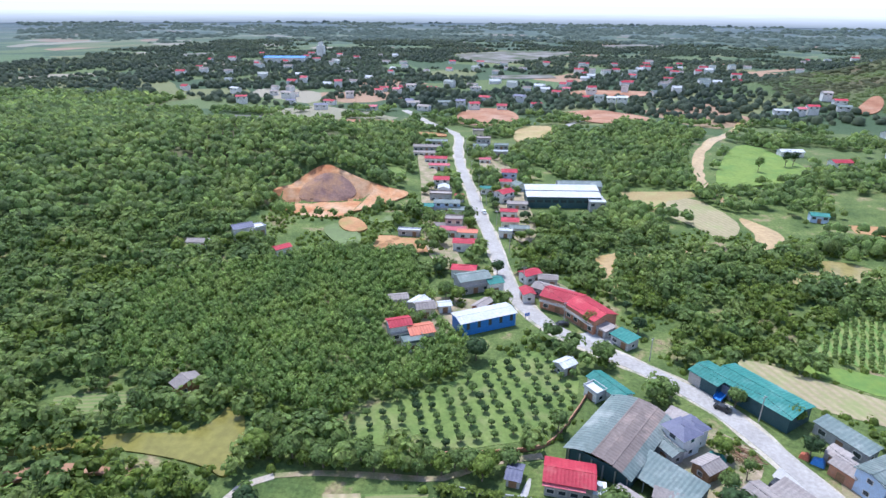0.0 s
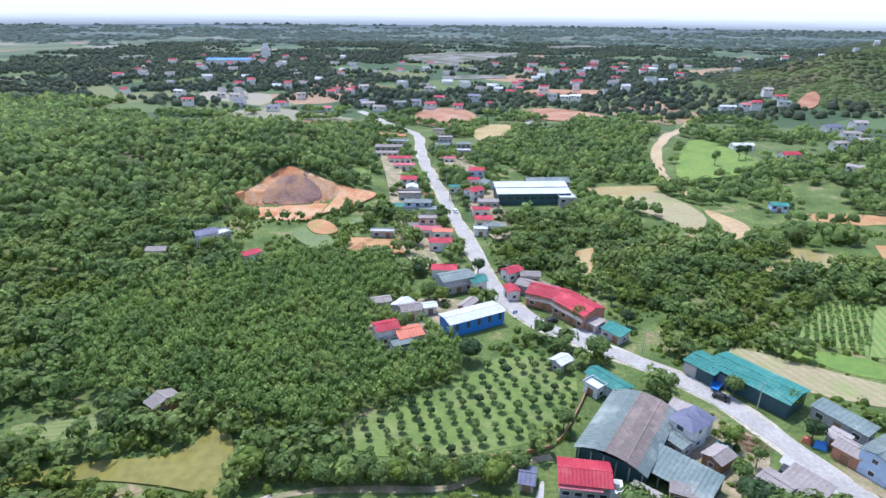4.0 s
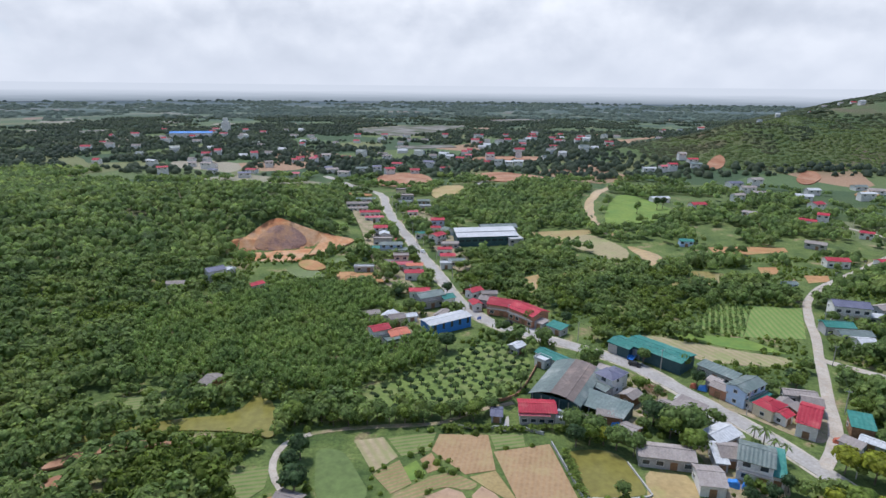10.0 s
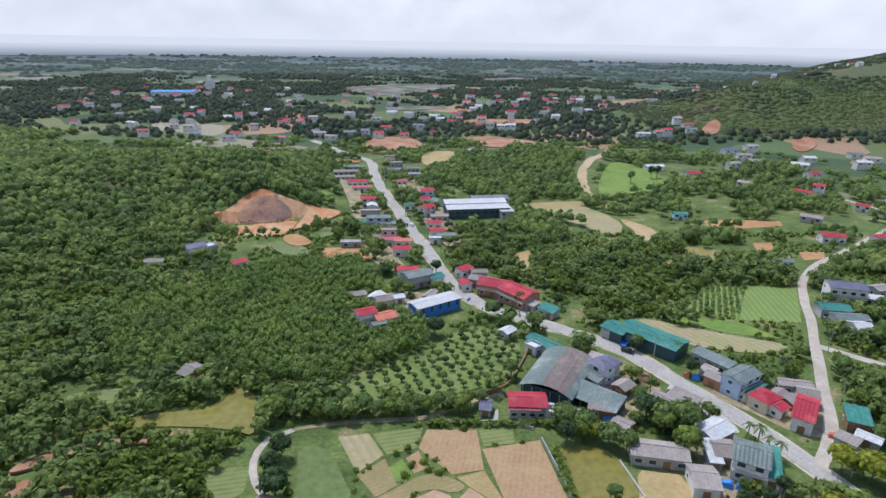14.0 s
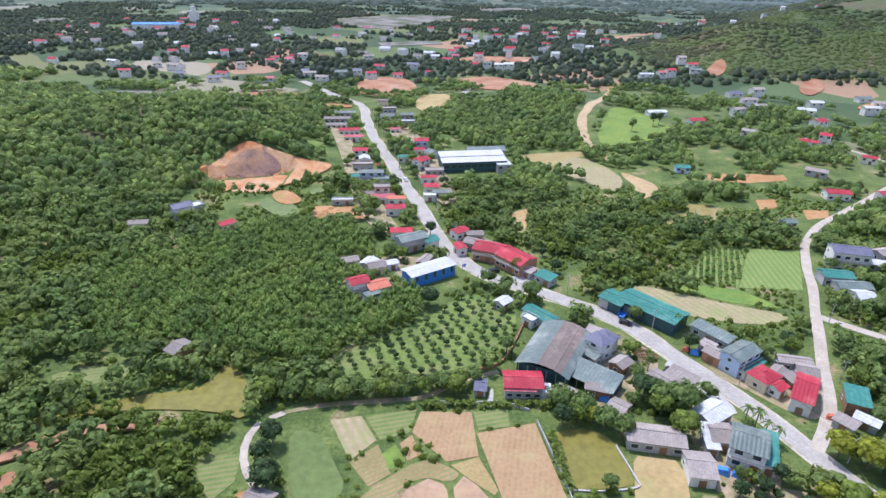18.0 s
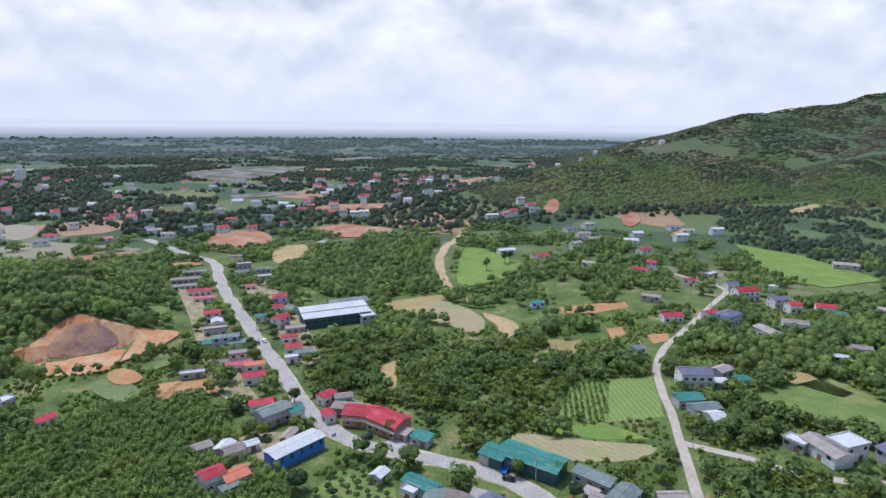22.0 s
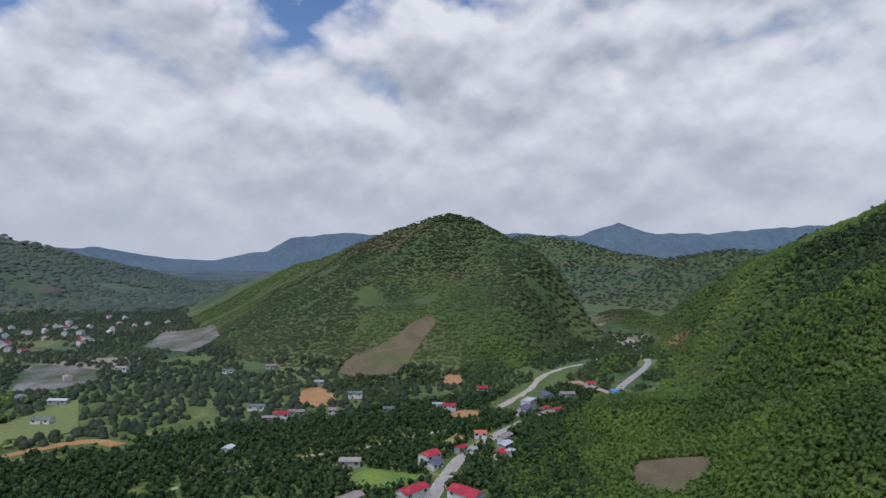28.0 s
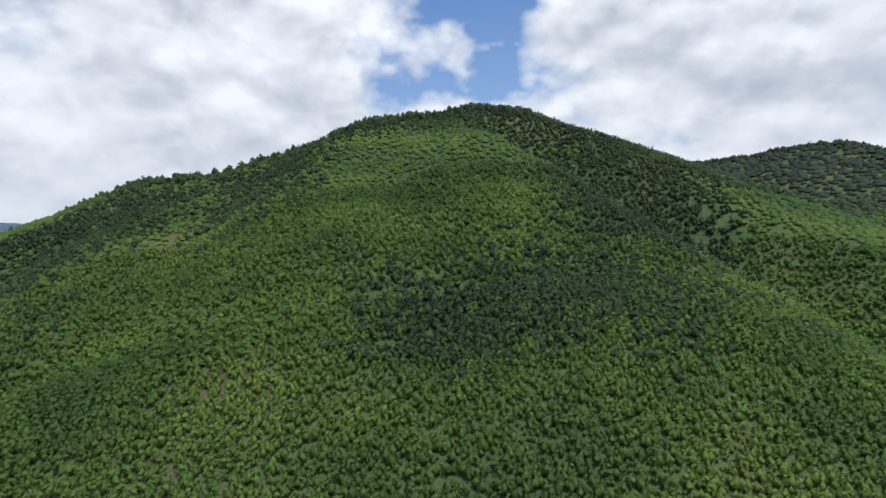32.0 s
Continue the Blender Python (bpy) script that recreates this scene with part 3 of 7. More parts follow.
def far_range(name, profile, dist, mat, label, seed, wobble):
    """A long distant range of hills with a jagged crest, standing at the end of the plain."""
    az = np.array([p[0] for p in profile], float)
    el = np.array([p[1] for p in profile], float)
    a = np.arange(az[0], az[-1], 0.25)
    e = np.interp(a, az, el)
    e = e + wobble * (fractal(a, a * 0, 3.0, 4, seed)) * np.clip((e + 1.0) / 2, 0, 1)
    v, cols = [], 9
    for k in range(cols):
        s = k / (cols - 1)
        d = dist - 650 * (1 - s) + 60 * (value_noise(a, a * 0 + k * 5, 2.0, seed) - 0.5) * (0 < k < cols - 1)
        top = 116.1 + dist * np.tan(np.radians(e))
        z = -5 + (top + 5) * (s ** 1.15) * (1 + 0.16 * (value_noise(a, a * 0 + k * 3, 1.2, seed + 2) - 0.5) * (k < cols - 1))
        v.append(np.stack([VIEWPOINT[0] + d * np.sin(np.radians(a)), VIEWPOINT[1] + d * np.cos(np.radians(a)), z], -1))
    v = np.stack(v, 1).reshape(-1, 3)
    i = (np.arange(len(a) - 1)[:, None] * cols + np.arange(cols - 1)[None]).ravel()
    solid(name, array_mesh(name, v, np.stack([i, i + cols, i + cols + 1, i + 1], 1)), mat, label, "hills")


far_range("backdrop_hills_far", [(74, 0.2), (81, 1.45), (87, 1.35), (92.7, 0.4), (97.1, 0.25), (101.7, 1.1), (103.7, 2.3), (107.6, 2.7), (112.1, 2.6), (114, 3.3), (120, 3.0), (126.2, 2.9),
                                 (131.6, 2.65), (135, 3.7), (137.5, 2.9), (142.5, 2.6), (147, 2.8), (153, 3.2), (160, 2.0), (172, 1.0)], 4700, M["far_ridge_hazed"], "mountain range on the horizon, painted haze blue", 21, 0.9)



def hazy_distance():
    """The end of the plain, lost in bright haze: a plain glowing band on the horizon, north of the valley."""
    mt = bpy.data.materials.new("hazy_distance")
    mt.use_nodes = True
    nt = mt.node_tree
    nt.nodes.clear()
    N, L = nt.nodes.new, nt.links.new
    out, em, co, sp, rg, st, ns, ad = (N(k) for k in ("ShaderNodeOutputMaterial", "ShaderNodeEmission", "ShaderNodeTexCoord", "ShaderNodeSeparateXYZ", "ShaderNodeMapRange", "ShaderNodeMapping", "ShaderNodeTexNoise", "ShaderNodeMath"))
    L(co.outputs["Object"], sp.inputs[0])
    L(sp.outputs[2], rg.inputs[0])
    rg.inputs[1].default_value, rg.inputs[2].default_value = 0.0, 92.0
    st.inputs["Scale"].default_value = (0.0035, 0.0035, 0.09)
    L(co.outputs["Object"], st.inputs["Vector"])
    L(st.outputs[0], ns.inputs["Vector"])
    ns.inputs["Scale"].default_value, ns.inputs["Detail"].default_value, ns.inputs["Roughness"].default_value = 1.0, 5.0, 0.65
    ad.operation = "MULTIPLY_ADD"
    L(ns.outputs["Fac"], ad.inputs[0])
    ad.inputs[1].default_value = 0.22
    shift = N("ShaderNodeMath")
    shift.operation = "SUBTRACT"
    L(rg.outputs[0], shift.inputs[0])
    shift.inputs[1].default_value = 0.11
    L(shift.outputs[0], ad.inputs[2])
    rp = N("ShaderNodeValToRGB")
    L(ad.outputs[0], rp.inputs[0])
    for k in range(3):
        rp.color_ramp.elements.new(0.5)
    # haze is painted as glowing colour that pales with height
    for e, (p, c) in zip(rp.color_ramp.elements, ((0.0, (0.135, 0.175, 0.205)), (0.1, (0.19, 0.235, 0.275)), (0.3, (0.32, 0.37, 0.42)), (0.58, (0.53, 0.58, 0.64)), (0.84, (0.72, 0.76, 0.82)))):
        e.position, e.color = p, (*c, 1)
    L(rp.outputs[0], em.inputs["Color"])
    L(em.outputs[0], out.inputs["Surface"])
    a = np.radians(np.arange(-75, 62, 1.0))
    v = np.concatenate([np.stack([VIEWPOINT[0] + 3400 * np.sin(a), VIEWPOINT[1] + 3400 * np.cos(a), a * 0 + zz], -1)[:, None] for zz in (-20, 50, 108)], 1).reshape(-1, 3)
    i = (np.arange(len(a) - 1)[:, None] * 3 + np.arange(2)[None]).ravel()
    solid("backdrop_plain", array_mesh("backdrop_plain", v, np.stack([i, i + 3, i + 4, i + 1], 1)), mt, "glowing band of painted haze at the end of the plain", "backdrop")


hazy_distance()

# ---- roads, tracks and water ----
def spline(pts, step=4.0):
    p = np.array(pts, float)
    q = np.vstack([2 * p[0] - p[1], p, 2 * p[-1] - p[-2]])
    out = []
    for i in range(1, len(q) - 2):
        n = max(2, int(np.linalg.norm(q[i + 1] - q[i]) / step))
        for k in range(n):
            t = k / n
            out.append(0.5 * (2 * q[i] + (q[i + 1] - q[i - 1]) * t + (2 * q[i - 1] - 5 * q[i] + 4 * q[i + 1] - q[i + 2]) * t ** 2 + (3 * q[i] - q[i - 1] - 3 * q[i + 1] + q[i + 2]) * t ** 3))
    out.append(p[-1])
    return np.array(out)


def ribbon(name, pts, width, mat, label, lift=0.12, ragged=0.0, category="road", seed=1):
    """A band along a smooth line, with a small thickness at its edges, lying on the ground."""
    c = spline(pts)
    d = np.gradient(c, axis=0)
    d /= np.linalg.norm(d, axis=1)[:, None]
    n = np.stack([-d[:, 1], d[:, 0]], 1)
    k = np.arange(len(c))
    wl = width / 2 * (1 + ragged * 2 * (value_noise(k, k * 0, 2.3, seed) - 0.5))
    wr = width / 2 * (1 + ragged * 2 * (value_noise(k, k * 0, 2.3, seed + 9) - 0.5))
    cols = []
    for off, dz in ((wl, -0.4), (wl, lift), (wl * 0.33, lift + 0.02), (-wr * 0.33, lift + 0.02), (-wr, lift), (-wr, -0.4)):
        p = c + n * off[:, None]
        cols.append(np.column_stack([p, height(p[:, 0], p[:, 1]) + dz]))
    v = np.stack(cols, 1).reshape(-1, 3)
    i = (np.arange(len(c) - 1)[:, None] * 6 + np.arange(5)[None]).ravel()
    return solid(name, array_mesh(name, v, np.stack([i, i + 1, i + 7, i + 6], 1), False), mat, label, category)


def inside(poly, x, y):
    res = np.zeros(x.shape, bool)
    px, py = zip(*poly)
    j = len(poly) - 1
    for i in range(len(poly)):
        hit = ((py[i] > y) != (py[j] > y)) & (x < (px[j] - px[i]) * (y - py[i]) / (py[j] - py[i] + 1e-9) + px[i])
        res ^= hit
        j = i
    return res


CLEAR = []  # outlines on which no wood grows


def plot(name, pts, mat, label, category="field", lift=0.10, round_off=0, clear=True):
    """A patch of ground with its own cover: an outline, softened, filled with a fine grid that follows the land."""
    p = [Vector((a, b, 0)) for a, b in pts]
    for _ in range(round_off):
        p = [q for i in range(len(p)) for q in (p[i].lerp(p[(i + 1) % len(p)], 0.25), p[i].lerp(p[(i + 1) % len(p)], 0.75))]
    if clear:
        CLEAR.append([(q.x, q.y) for q in p])
    bm = bmesh.new()
    f = bm.faces.new([bm.verts.new(q) for q in p])
    if f.normal.z < 0:
        f.normal_flip()
    bmesh.ops.triangulate(bm, faces=bm.faces[:])
    size = max(max(a for a, b in pts) - min(a for a, b in pts), max(b for a, b in pts) - min(b for a, b in pts))
    far = max(abs(pts[0][0]), abs(pts[0][1])) > 420
    if category != "pond" and (far or ground_at(*pts[0]) > 0.5):
        bmesh.ops.subdivide_edges(bm, edges=bm.edges[:], cuts=max(2, min(30, int(size / (22 if far else 3)))), use_grid_fill=True)
    xs, ys = np.array([v.co.x for v in bm.verts]), np.array([v.co.y for v in bm.verts])
    zs = np.full(len(xs), max(0.0, float(height(xs, ys).max())) + 0.12) if category == "pond" else height(xs, ys) + lift + np.where(height(xs, ys) > 0.6, 0.9, 0.5 if far else 0.0)
    for v, z in zip(bm.verts, zs):
        v.co.z = z
    edge = [e for e in bm.edges if e.is_boundary]
    made = bmesh.ops.extrude_edge_only(bm, edges=edge)["geom"]
    bmesh.ops.translate(bm, verts=[g for g in made if isinstance(g, bmesh.types.BMVert)], vec=(0, 0, -2.0 if category == "pond" else -0.7))
    bmesh.ops.recalc_face_normals(bm, faces=bm.faces[:])
    me = bpy.data.meshes.new(name)
    bm.to_mesh(me)
    bm.free()
    return solid(name, me, mat, label, category)


MAIN = [(-140, 640), (-100, 575), (-74, 539), (-62, 513), (-54, 465), (-47, 431), (-38, 397), (-29, 367), (-21, 337), (-14, 313), (-9, 296), (-4, 278), (0, 261), (7, 240), (14, 228), (23, 218),
        (34, 210), (48, 201), (58, 193), (66, 185), (73, 175), (78, 166), (83, 157), (88, 148), (92.5, 139), (97, 128), (101, 118), (106, 106), (114, 85), (130, 50), (165, 5), (215, -62), (260, -110),
        (278, -127), (297, -147), (314, -171), (323, -190), (345, -228)]
SIDE = [(99, 127), (108, 137), (115, 148), (122, 163), (131, 180), (138, 194), (148, 213), (156, 231), (166, 250), (174, 261), (188, 276), (206, 290), (226, 305), (246, 321), (272, 341), (297, 361),
        (300, 377), (295, 397), (286, 424), (277, 444)]
ribbon("road_verge", MAIN, 7.6, M["shoulder"], "sandy and grassy verge of the village road", 0.05, 0.25, seed=3)
ribbon("road_main", MAIN, 5.8, M["road"], "pale grey concrete village road", 0.14, 0.06)
ribbon("road_side", SIDE, 3.6, M["track"], "pale dusty concrete side road", 0.14, 0.12, seed=5)
ribbon("road_lane", [(138, 192), (148, 183), (155, 177), (165, 165), (188, 154), (222, 148), (246, 154)], 3.6, M["track"], "pale gravel lane between trees", 0.12, 0.15, seed=6)
ribbon("road_far", [(246, 154), (258, 157), (270, 158), (289, 160), (306, 157), (322, 152), (334, 153), (350, 157), (365, 162), (397, 178), (446, 207), (486, 235), (493, 260), (505, 290), (521, 305), (560, 325), (595, 342), (698, 384), (771, 427)],
       5.5, M["track"], "pale road through a far hamlet", 0.2, 0.1, seed=7)
ribbon("track_orange", [(246, 154), (242, 165), (242, 177), (247, 185), (259, 189)], 3.0, M["orange_soil"], "curved track of orange earth", 0.13, 0.2, seed=8)
ribbon("track_cut", [(413, 159), (416, 136), (428, 100), (444, 67), (444, 44), (427, 28)], 9.0, M["orange_soil"], "broad scraped track of orange earth", 0.2, 0.3, seed=9)
ribbon("road_valley", [(392, -366), (411, -393), (448, -458), (483, -502), (568, -573), (637, -622), (681, -637)], 7.0, M["road"], "pale road winding into the side valley", 0.3, 0.1, seed=10)
ribbon("stream_sandy", [(395, -240), (411, -265), (437, -302), (474, -344), (500, -395), (512, -447), (557, -493), (615, -540)], 6.0, M["track"], "sandy stream bed below the hill", 0.15, 0.35, "stream", 11)
ribbon("track_south", [(332, 3), (336, -10), (346, -25), (348, -41), (350, -64), (350, -91), (348, -105), (354, -131), (356, -148), (355, -170)], 3.0, M["shoulder"], "grassy dirt track between fields", 0.12, 0.3, seed=12)
ribbon("path_pond", [(-34, 100), (-36, 108), (-44, 118), (-47, 126), (-46, 134), (-40, 139)], 2.0, M["track"], "pale footpath along the pond", 0.12, 0.25, seed=13)
ribbon("path_hedge", [(-40, 139), (-30, 142), (-15, 144), (-2, 146), (8, 153), (20, 158)], 1.7, M["yard_soil"], "earth path along the tree line", 0.12, 0.3, seed=17)
ribbon("road_site", [(8, 506), (14, 540), (22, 575), (30, 600), (45, 625)], 6.0, M["road"], "grey road onto the levelled building site", 0.3, 0.1, seed=14)
ribbon("river_upper", [(185, 640), (170, 600), (157, 573), (136, 536), (118, 487), (109, 439), (106, 405), (109, 387), (114, 373)], 7.0, M["river"], "muddy brown river between fields", 0.08, 0.3, "river", 15)
plot("river_bend", [(112, 356), (120, 345), (126, 333), (125, 322), (114, 309), (105, 308), (110, 318), (114, 330), (111, 342)], M["river"], "muddy brown bend of the river", "river", round_off=2)
ribbon("river_lower", [(106, 309), (92, 304), (81, 302), (67, 296), (48, 290)], 3.0, M["river"], "narrow muddy brown stream", 0.08, 0.4, "river", 16)
plot("river_pool", [(50, 293), (44, 290), (36, 284), (38, 268), (40, 255), (45, 254), (45, 270), (44, 282)], M["river"], "muddy brown river pool", "river", round_off=2)
plot("pond_pale", [(109, 276), (118, 284), (131, 292), (131, 302), (143, 301), (152, 294), (149, 286), (132, 277), (116, 273)], M["pond_brown"], "pale muddy fish pond", "pond", round_off=2)
plot("pond_long", [(-112, 131), (-90, 141), (-81, 145), (-68, 147), (-63, 153), (-63, 161), (-59, 160), (-54, 152), (-50, 143), (-50, 135), (-56, 138), (-66, 139), (-78, 139), (-92, 137), (-104, 131)], M["pond_olive"], "olive-brown pond among trees", "pond", round_off=2)
plot("pond_green", [(-37, 132), (-30, 132), (-26, 126), (-23, 120), (-20, 115), (-21, 110), (-27, 106), (-33, 112), (-35, 123)], M["pond_green"], "still green fish pond with grassy banks", "pond", round_off=2)
plot("pond_square", [(31, 132), (38, 134), (45, 133), (48, 128), (49, 117), (48, 115), (41, 114), (33, 114), (32, 122)], M["pond_olive"], "olive-brown fish pond with a concrete bank", "pond", round_off=1)
plot("pond_quarry", [(-91, 290), (-84, 299), (-74, 292), (-65, 279), (-66, 269), (-75, 271)], M["pond_green"], "grey-green pond below the quarry", "pond", round_off=2)
plot("pond_quarry_upper", [(-75, 308), (-62, 315), (-56, 311), (-66, 301)], M["pond_green"], "small pale green pond by the quarry", "pond", round_off=2)
plot("flooded_field", [(-299, 527), (-278, 555), (-233, 548), (-229, 527), (-247, 495), (-292, 505)], M["flood"], "flooded paddy field", "field", round_off=1)
plot("flooded_field_west", [(-284, 466), (-260, 459), (-204, 475), (-201, 469), (-248, 437), (-265, 428)], M["flood"], "flooded grey paddy field", "field", round_off=1)

# ---- fields and bare ground ----
ORCHARD = [(-32, 164), (-4, 184), (4, 196), (15, 206), (24, 201), (31, 192), (22, 165), (-2, 155), (-26, 153)]
FIELDS = [
    ("field_broad", [(12, 132), (20, 134), (28, 136), (32, 109), (25, 105), (17, 110)], "field_brown", "wide light brown harrowed field"),
    ("field_ridged", [(-3, 140), (11, 140), (12, 124), (4, 122), (-5, 132)], "field_brown", "brown field with ploughed ridges"),
    ("field_corn", [(11.5, 140), (21, 141.5), (21, 134.5), (12.5, 133)], "field_veg", "green maize plot"),
    ("field_vegetable", [(-18, 138), (-4, 141), (-5.5, 132), (-13, 129)], "field_veg", "vegetable plot with green rows"),
    ("field_mixed", [(-27, 136), (-19, 138), (-14, 129), (-20, 122)], "field_plough", "half brown half green plot"),
    ("field_rows", [(-20, 121.5), (-13.5, 127.5), (-9.5, 118), (-14.5, 114)], "field_stripe", "ridged brown plot"),
    ("field_seedling", [(-12.7, 124), (-9, 127.5), (-6.2, 122), (-9.8, 119)], "field_green", "bright green seedling plot"),
    ("field_small", [(-8, 128), (-5, 131), (-2.3, 124.3), (-5.7, 122.2)], "field_brown", "small brown ploughed plot"),
    ("field_curved", [(-14, 113.5), (-2, 123.5), (4.5, 120.5), (7.5, 118), (4.5, 115.5), (-1, 117.3), (-6.5, 114.5), (-9.5, 108), (-19, 107)], "field_stripe", "curved terrace of ridged brown soil"),
    ("field_bare", [(-8.5, 106), (-5.5, 113.5), (-0.5, 116.7), (3.2, 115), (4, 113), (5, 106)], "field_pink", "bare pinkish brown field"),
    ("field_wedge", [(5.5, 114), (8, 117.5), (11, 115), (17, 106), (6, 106)], "field_pink", "bare pinkish wedge of field"),
    ("field_tan", [(5, 121), (12, 123.7), (16, 113.5), (15, 112), (10, 116)], "field_tan", "tan stubble plot"),
    ("field_ducks", [(51, 125), (56, 124), (63, 123), (60, 109), (55, 103), (45, 106), (48.5, 114)], "ochre_soil", "bare ochre yard with a few ducks' hollows"),
    ("orchard_grass", ORCHARD, "grass", "grassy orchard ground"),
    ("field_strip", [(73, 214), (89, 210), (110, 199), (126, 194), (127, 190), (113, 185), (87, 192)], "field_plough", "long ploughed brown strip"),
    ("field_strip_green", [(90, 216), (118, 211), (128, 197), (110, 201), (92, 211)], "field_green", "green strip of young crops"),
    ("field_plantlets", [(120, 248), (139, 249), (118, 212), (102, 222)], "field_rows", "green block of tea-like rows"),
    ("field_crop", [(139.5, 248), (161, 246), (143, 211), (118.5, 212)], "field_rows", "pale green block of planted rows"),
    ("field_striped", [(56, 388), (97, 397), (98, 387), (81, 375), (72, 353), (58, 358)], "field_tan", "pale field with drying racks"),
    ("field_terrace", [(76, 374), (96, 387), (110, 350), (108, 332), (97, 315), (87, 335), (76, 349)], "field_plough", "brown ridged field by the river"),
    ("field_meadow", [(134, 488), (158, 538), (175, 519), (186, 459), (170, 436), (117, 406), (115, 425)], "field_green", "bright green meadow by the river"),
    ("field_orange", [(163, 353), (192, 355), (212, 354), (209, 344), (181, 337), (162, 342)], "orange_soil", "orange bare plot"),
    ("field_orange_small", [(173, 310), (185, 311), (179, 299), (168, 294)], "orange_soil", "small orange plot"),
    ("field_orange_side", [(191, 296), (204, 296), (199, 286), (186, 283)], "orange_soil", "small orange plot by the side road"),
    ("field_orange_hamlet", [(366, 200), (374, 189), (373, 169), (358, 162), (350, 172), (350, 185)], "orange_soil", "orange bare yard in the hamlet"),
    ("site_red", [(-84, 598), (-79, 665), (-44, 675), (-22, 640), (-19, 579), (-68, 570)], "red_soil", "levelled red earth building site"),
    ("site_red_east", [(10, 656), (54, 692), (79, 672), (104, 653), (102, 603), (57, 586), (32, 623)], "red_soil", "levelled red earth building site"),
    ("site_red_far", [(19, 819), (57, 858), (137, 835), (129, 802), (52, 767)], "red_soil", "far red earth clearing"),
    ("site_ochre", [(-19, 578), (15, 582), (9, 506), (-19, 504)], "ochre_soil", "ochre levelled ground"),
    ("site_red_west", [(-215, 528), (-179, 565), (-141, 575), (-108, 564), (-132, 539), (-187, 514)], "red_soil", "long red earth clearing"),
    ("site_road_end", [(-100, 520), (-75, 524), (-70, 508), (-96, 505)], "orange_soil", "orange bare ground by the road"),
    ("flooded_plain", [(-224, 1406), (-108, 1569), (41, 1563), (-40, 1308), (-106, 1207), (-183, 1264)], "flood", "wide pale flooded paddies on the plain"),
    ("flooded_plain_near", [(-96, 982), (-2, 1031), (8, 983), (-83, 939)], "flood", "narrow pale flooded paddies on the plain"),
    ("flooded_plain_west", [(-790, 1230), (-753, 1290), (-703, 1211), (-734, 1159)], "flood", "flooded paddies on the western plain"),
    ("flooded_plain_east", [(117, 1831), (301, 2026), (295, 1863), (144, 1738)], "flood", "flooded paddies on the eastern plain"),
    ("site_scar", [(290, 675), (327, 722), (328, 698), (307, 663)], "red_soil", "red earth scar on the foothill"),
    ("site_scar_east", [(362, 614), (402, 663), (407, 633), (364, 589)], "red_soil", "red earth scar on the foothill"),
    ("site_scar_low", [(378, 546), (411, 573), (419, 560), (395, 537)], "orange_soil", "orange bare cutting below the foothill"),
    ("site_scar_far", [(632, 654), (707, 682), (698, 659), (617, 629)], "ochre_soil", "pale bare patch on the mountain foot"),
    ("quarry_low", [(-86, 299), (-79, 308), (-65, 292), (-76, 285)], "orange_soil", "flat orange quarry floor"),
    ("quarry_face", [(-133, 324), (-126, 335), (-119, 343), (-110, 350), (-103, 349), (-96, 348), (-85, 347), (-72, 348), (-62, 350), (-61, 343), (-69, 329), (-85, 308), (-100, 306), (-114, 309), (-122, 316)], "quarry", "open quarry of orange and violet earth"),
    ("field_hillfoot", [(611, -180), (610, -236), (631, -285), (613, -302), (581, -254), (557, -232), (540, -206), (567, -163)], "field_dull", "wide brown field at the foot of the hill, darkened for shade"),
    ("site_orange_south", [(490, -101), (535, -117), (538, -137), (487, -136), (459, -118), (470, -105)], "orange_soil", "orange scraped earth by a farm"),
    ("site_orange_hill", [(518, -255), (515, -273), (473, -251), (479, -234)], "orange_soil", "small orange cutting in the wood"),
    ("site_ochre_south", [(391, -189), (400, -214), (386, -221), (367, -197), (371, -180)], "orange_soil", "orange-ochre bare bank"),
    ("flooded_south", [(898, 4), (1052, -27), (1010, -99), (873, -90), (807, -42)], "flood", "grey flooded paddies in the valley"),
    ("flooded_middle", [(644, 115), (752, 121), (806, 112), (735, 54), (666, 51), (639, 80)], "flood", "grey flooded paddies by the hamlet"),
    ("flooded_north", [(607, 290), (748, 278), (884, 165), (808, 153), (653, 216), (570, 262)], "flood", "wide grey flooded paddies"),
    ("yard_south", [(412, -299), (444, -341), (419, -361), (390, -341), (386, -305)], "field_pink", "grey-brown gravel yard"),
    ("field_south_green", [(303, -79), (314, -96), (282, -119), (274, -109), (284, -82)], "field_green", "small green field beside the road"),
    ("field_south_tan", [(330, -152), (341, -170), (322, -167), (317, -153)], "field_tan", "tan plot by the houses"),
    ("clearing_slope", [(182, -191), (196, -186), (210, -190), (222, -210), (201, -236), (185, -219)], "field_dull", "brown terraced clearing on the slope"),
    ("field_brown_east", [(476, 170), (530, 136), (451, 128), (426, 156)], "field_plough", "dull brown field beyond the hamlet"),
    ("field_green_east", [(480, 129), (587, 60), (476, 53), (446, 103)], "field_veg", "dark green rows beyond the cut"),
    ("field_hill_green", [(423, 500), (445, 447), (439, 359), (376, 352), (360, 384), (395, 450)], "field_green", "sunlit green meadow above the hamlet"),
    ("field_side", [(186, 219), (243, 227), (244, 188), (222, 173), (190, 200)], "grass", "green pasture east of the side road"),
    ("field_sand", [(220, 240), (236, 233), (239, 210), (230, 208), (220, 226)], "field_tan", "sandy bare strip in the pasture"),
    ("quarry_floor", [(-119, 326), (-104, 330), (-92, 335), (-88, 340), (-97, 345), (-104, 345), (-112, 342), (-118, 335)], "quarry_mauve", "mauve-grey quarried rock face"),
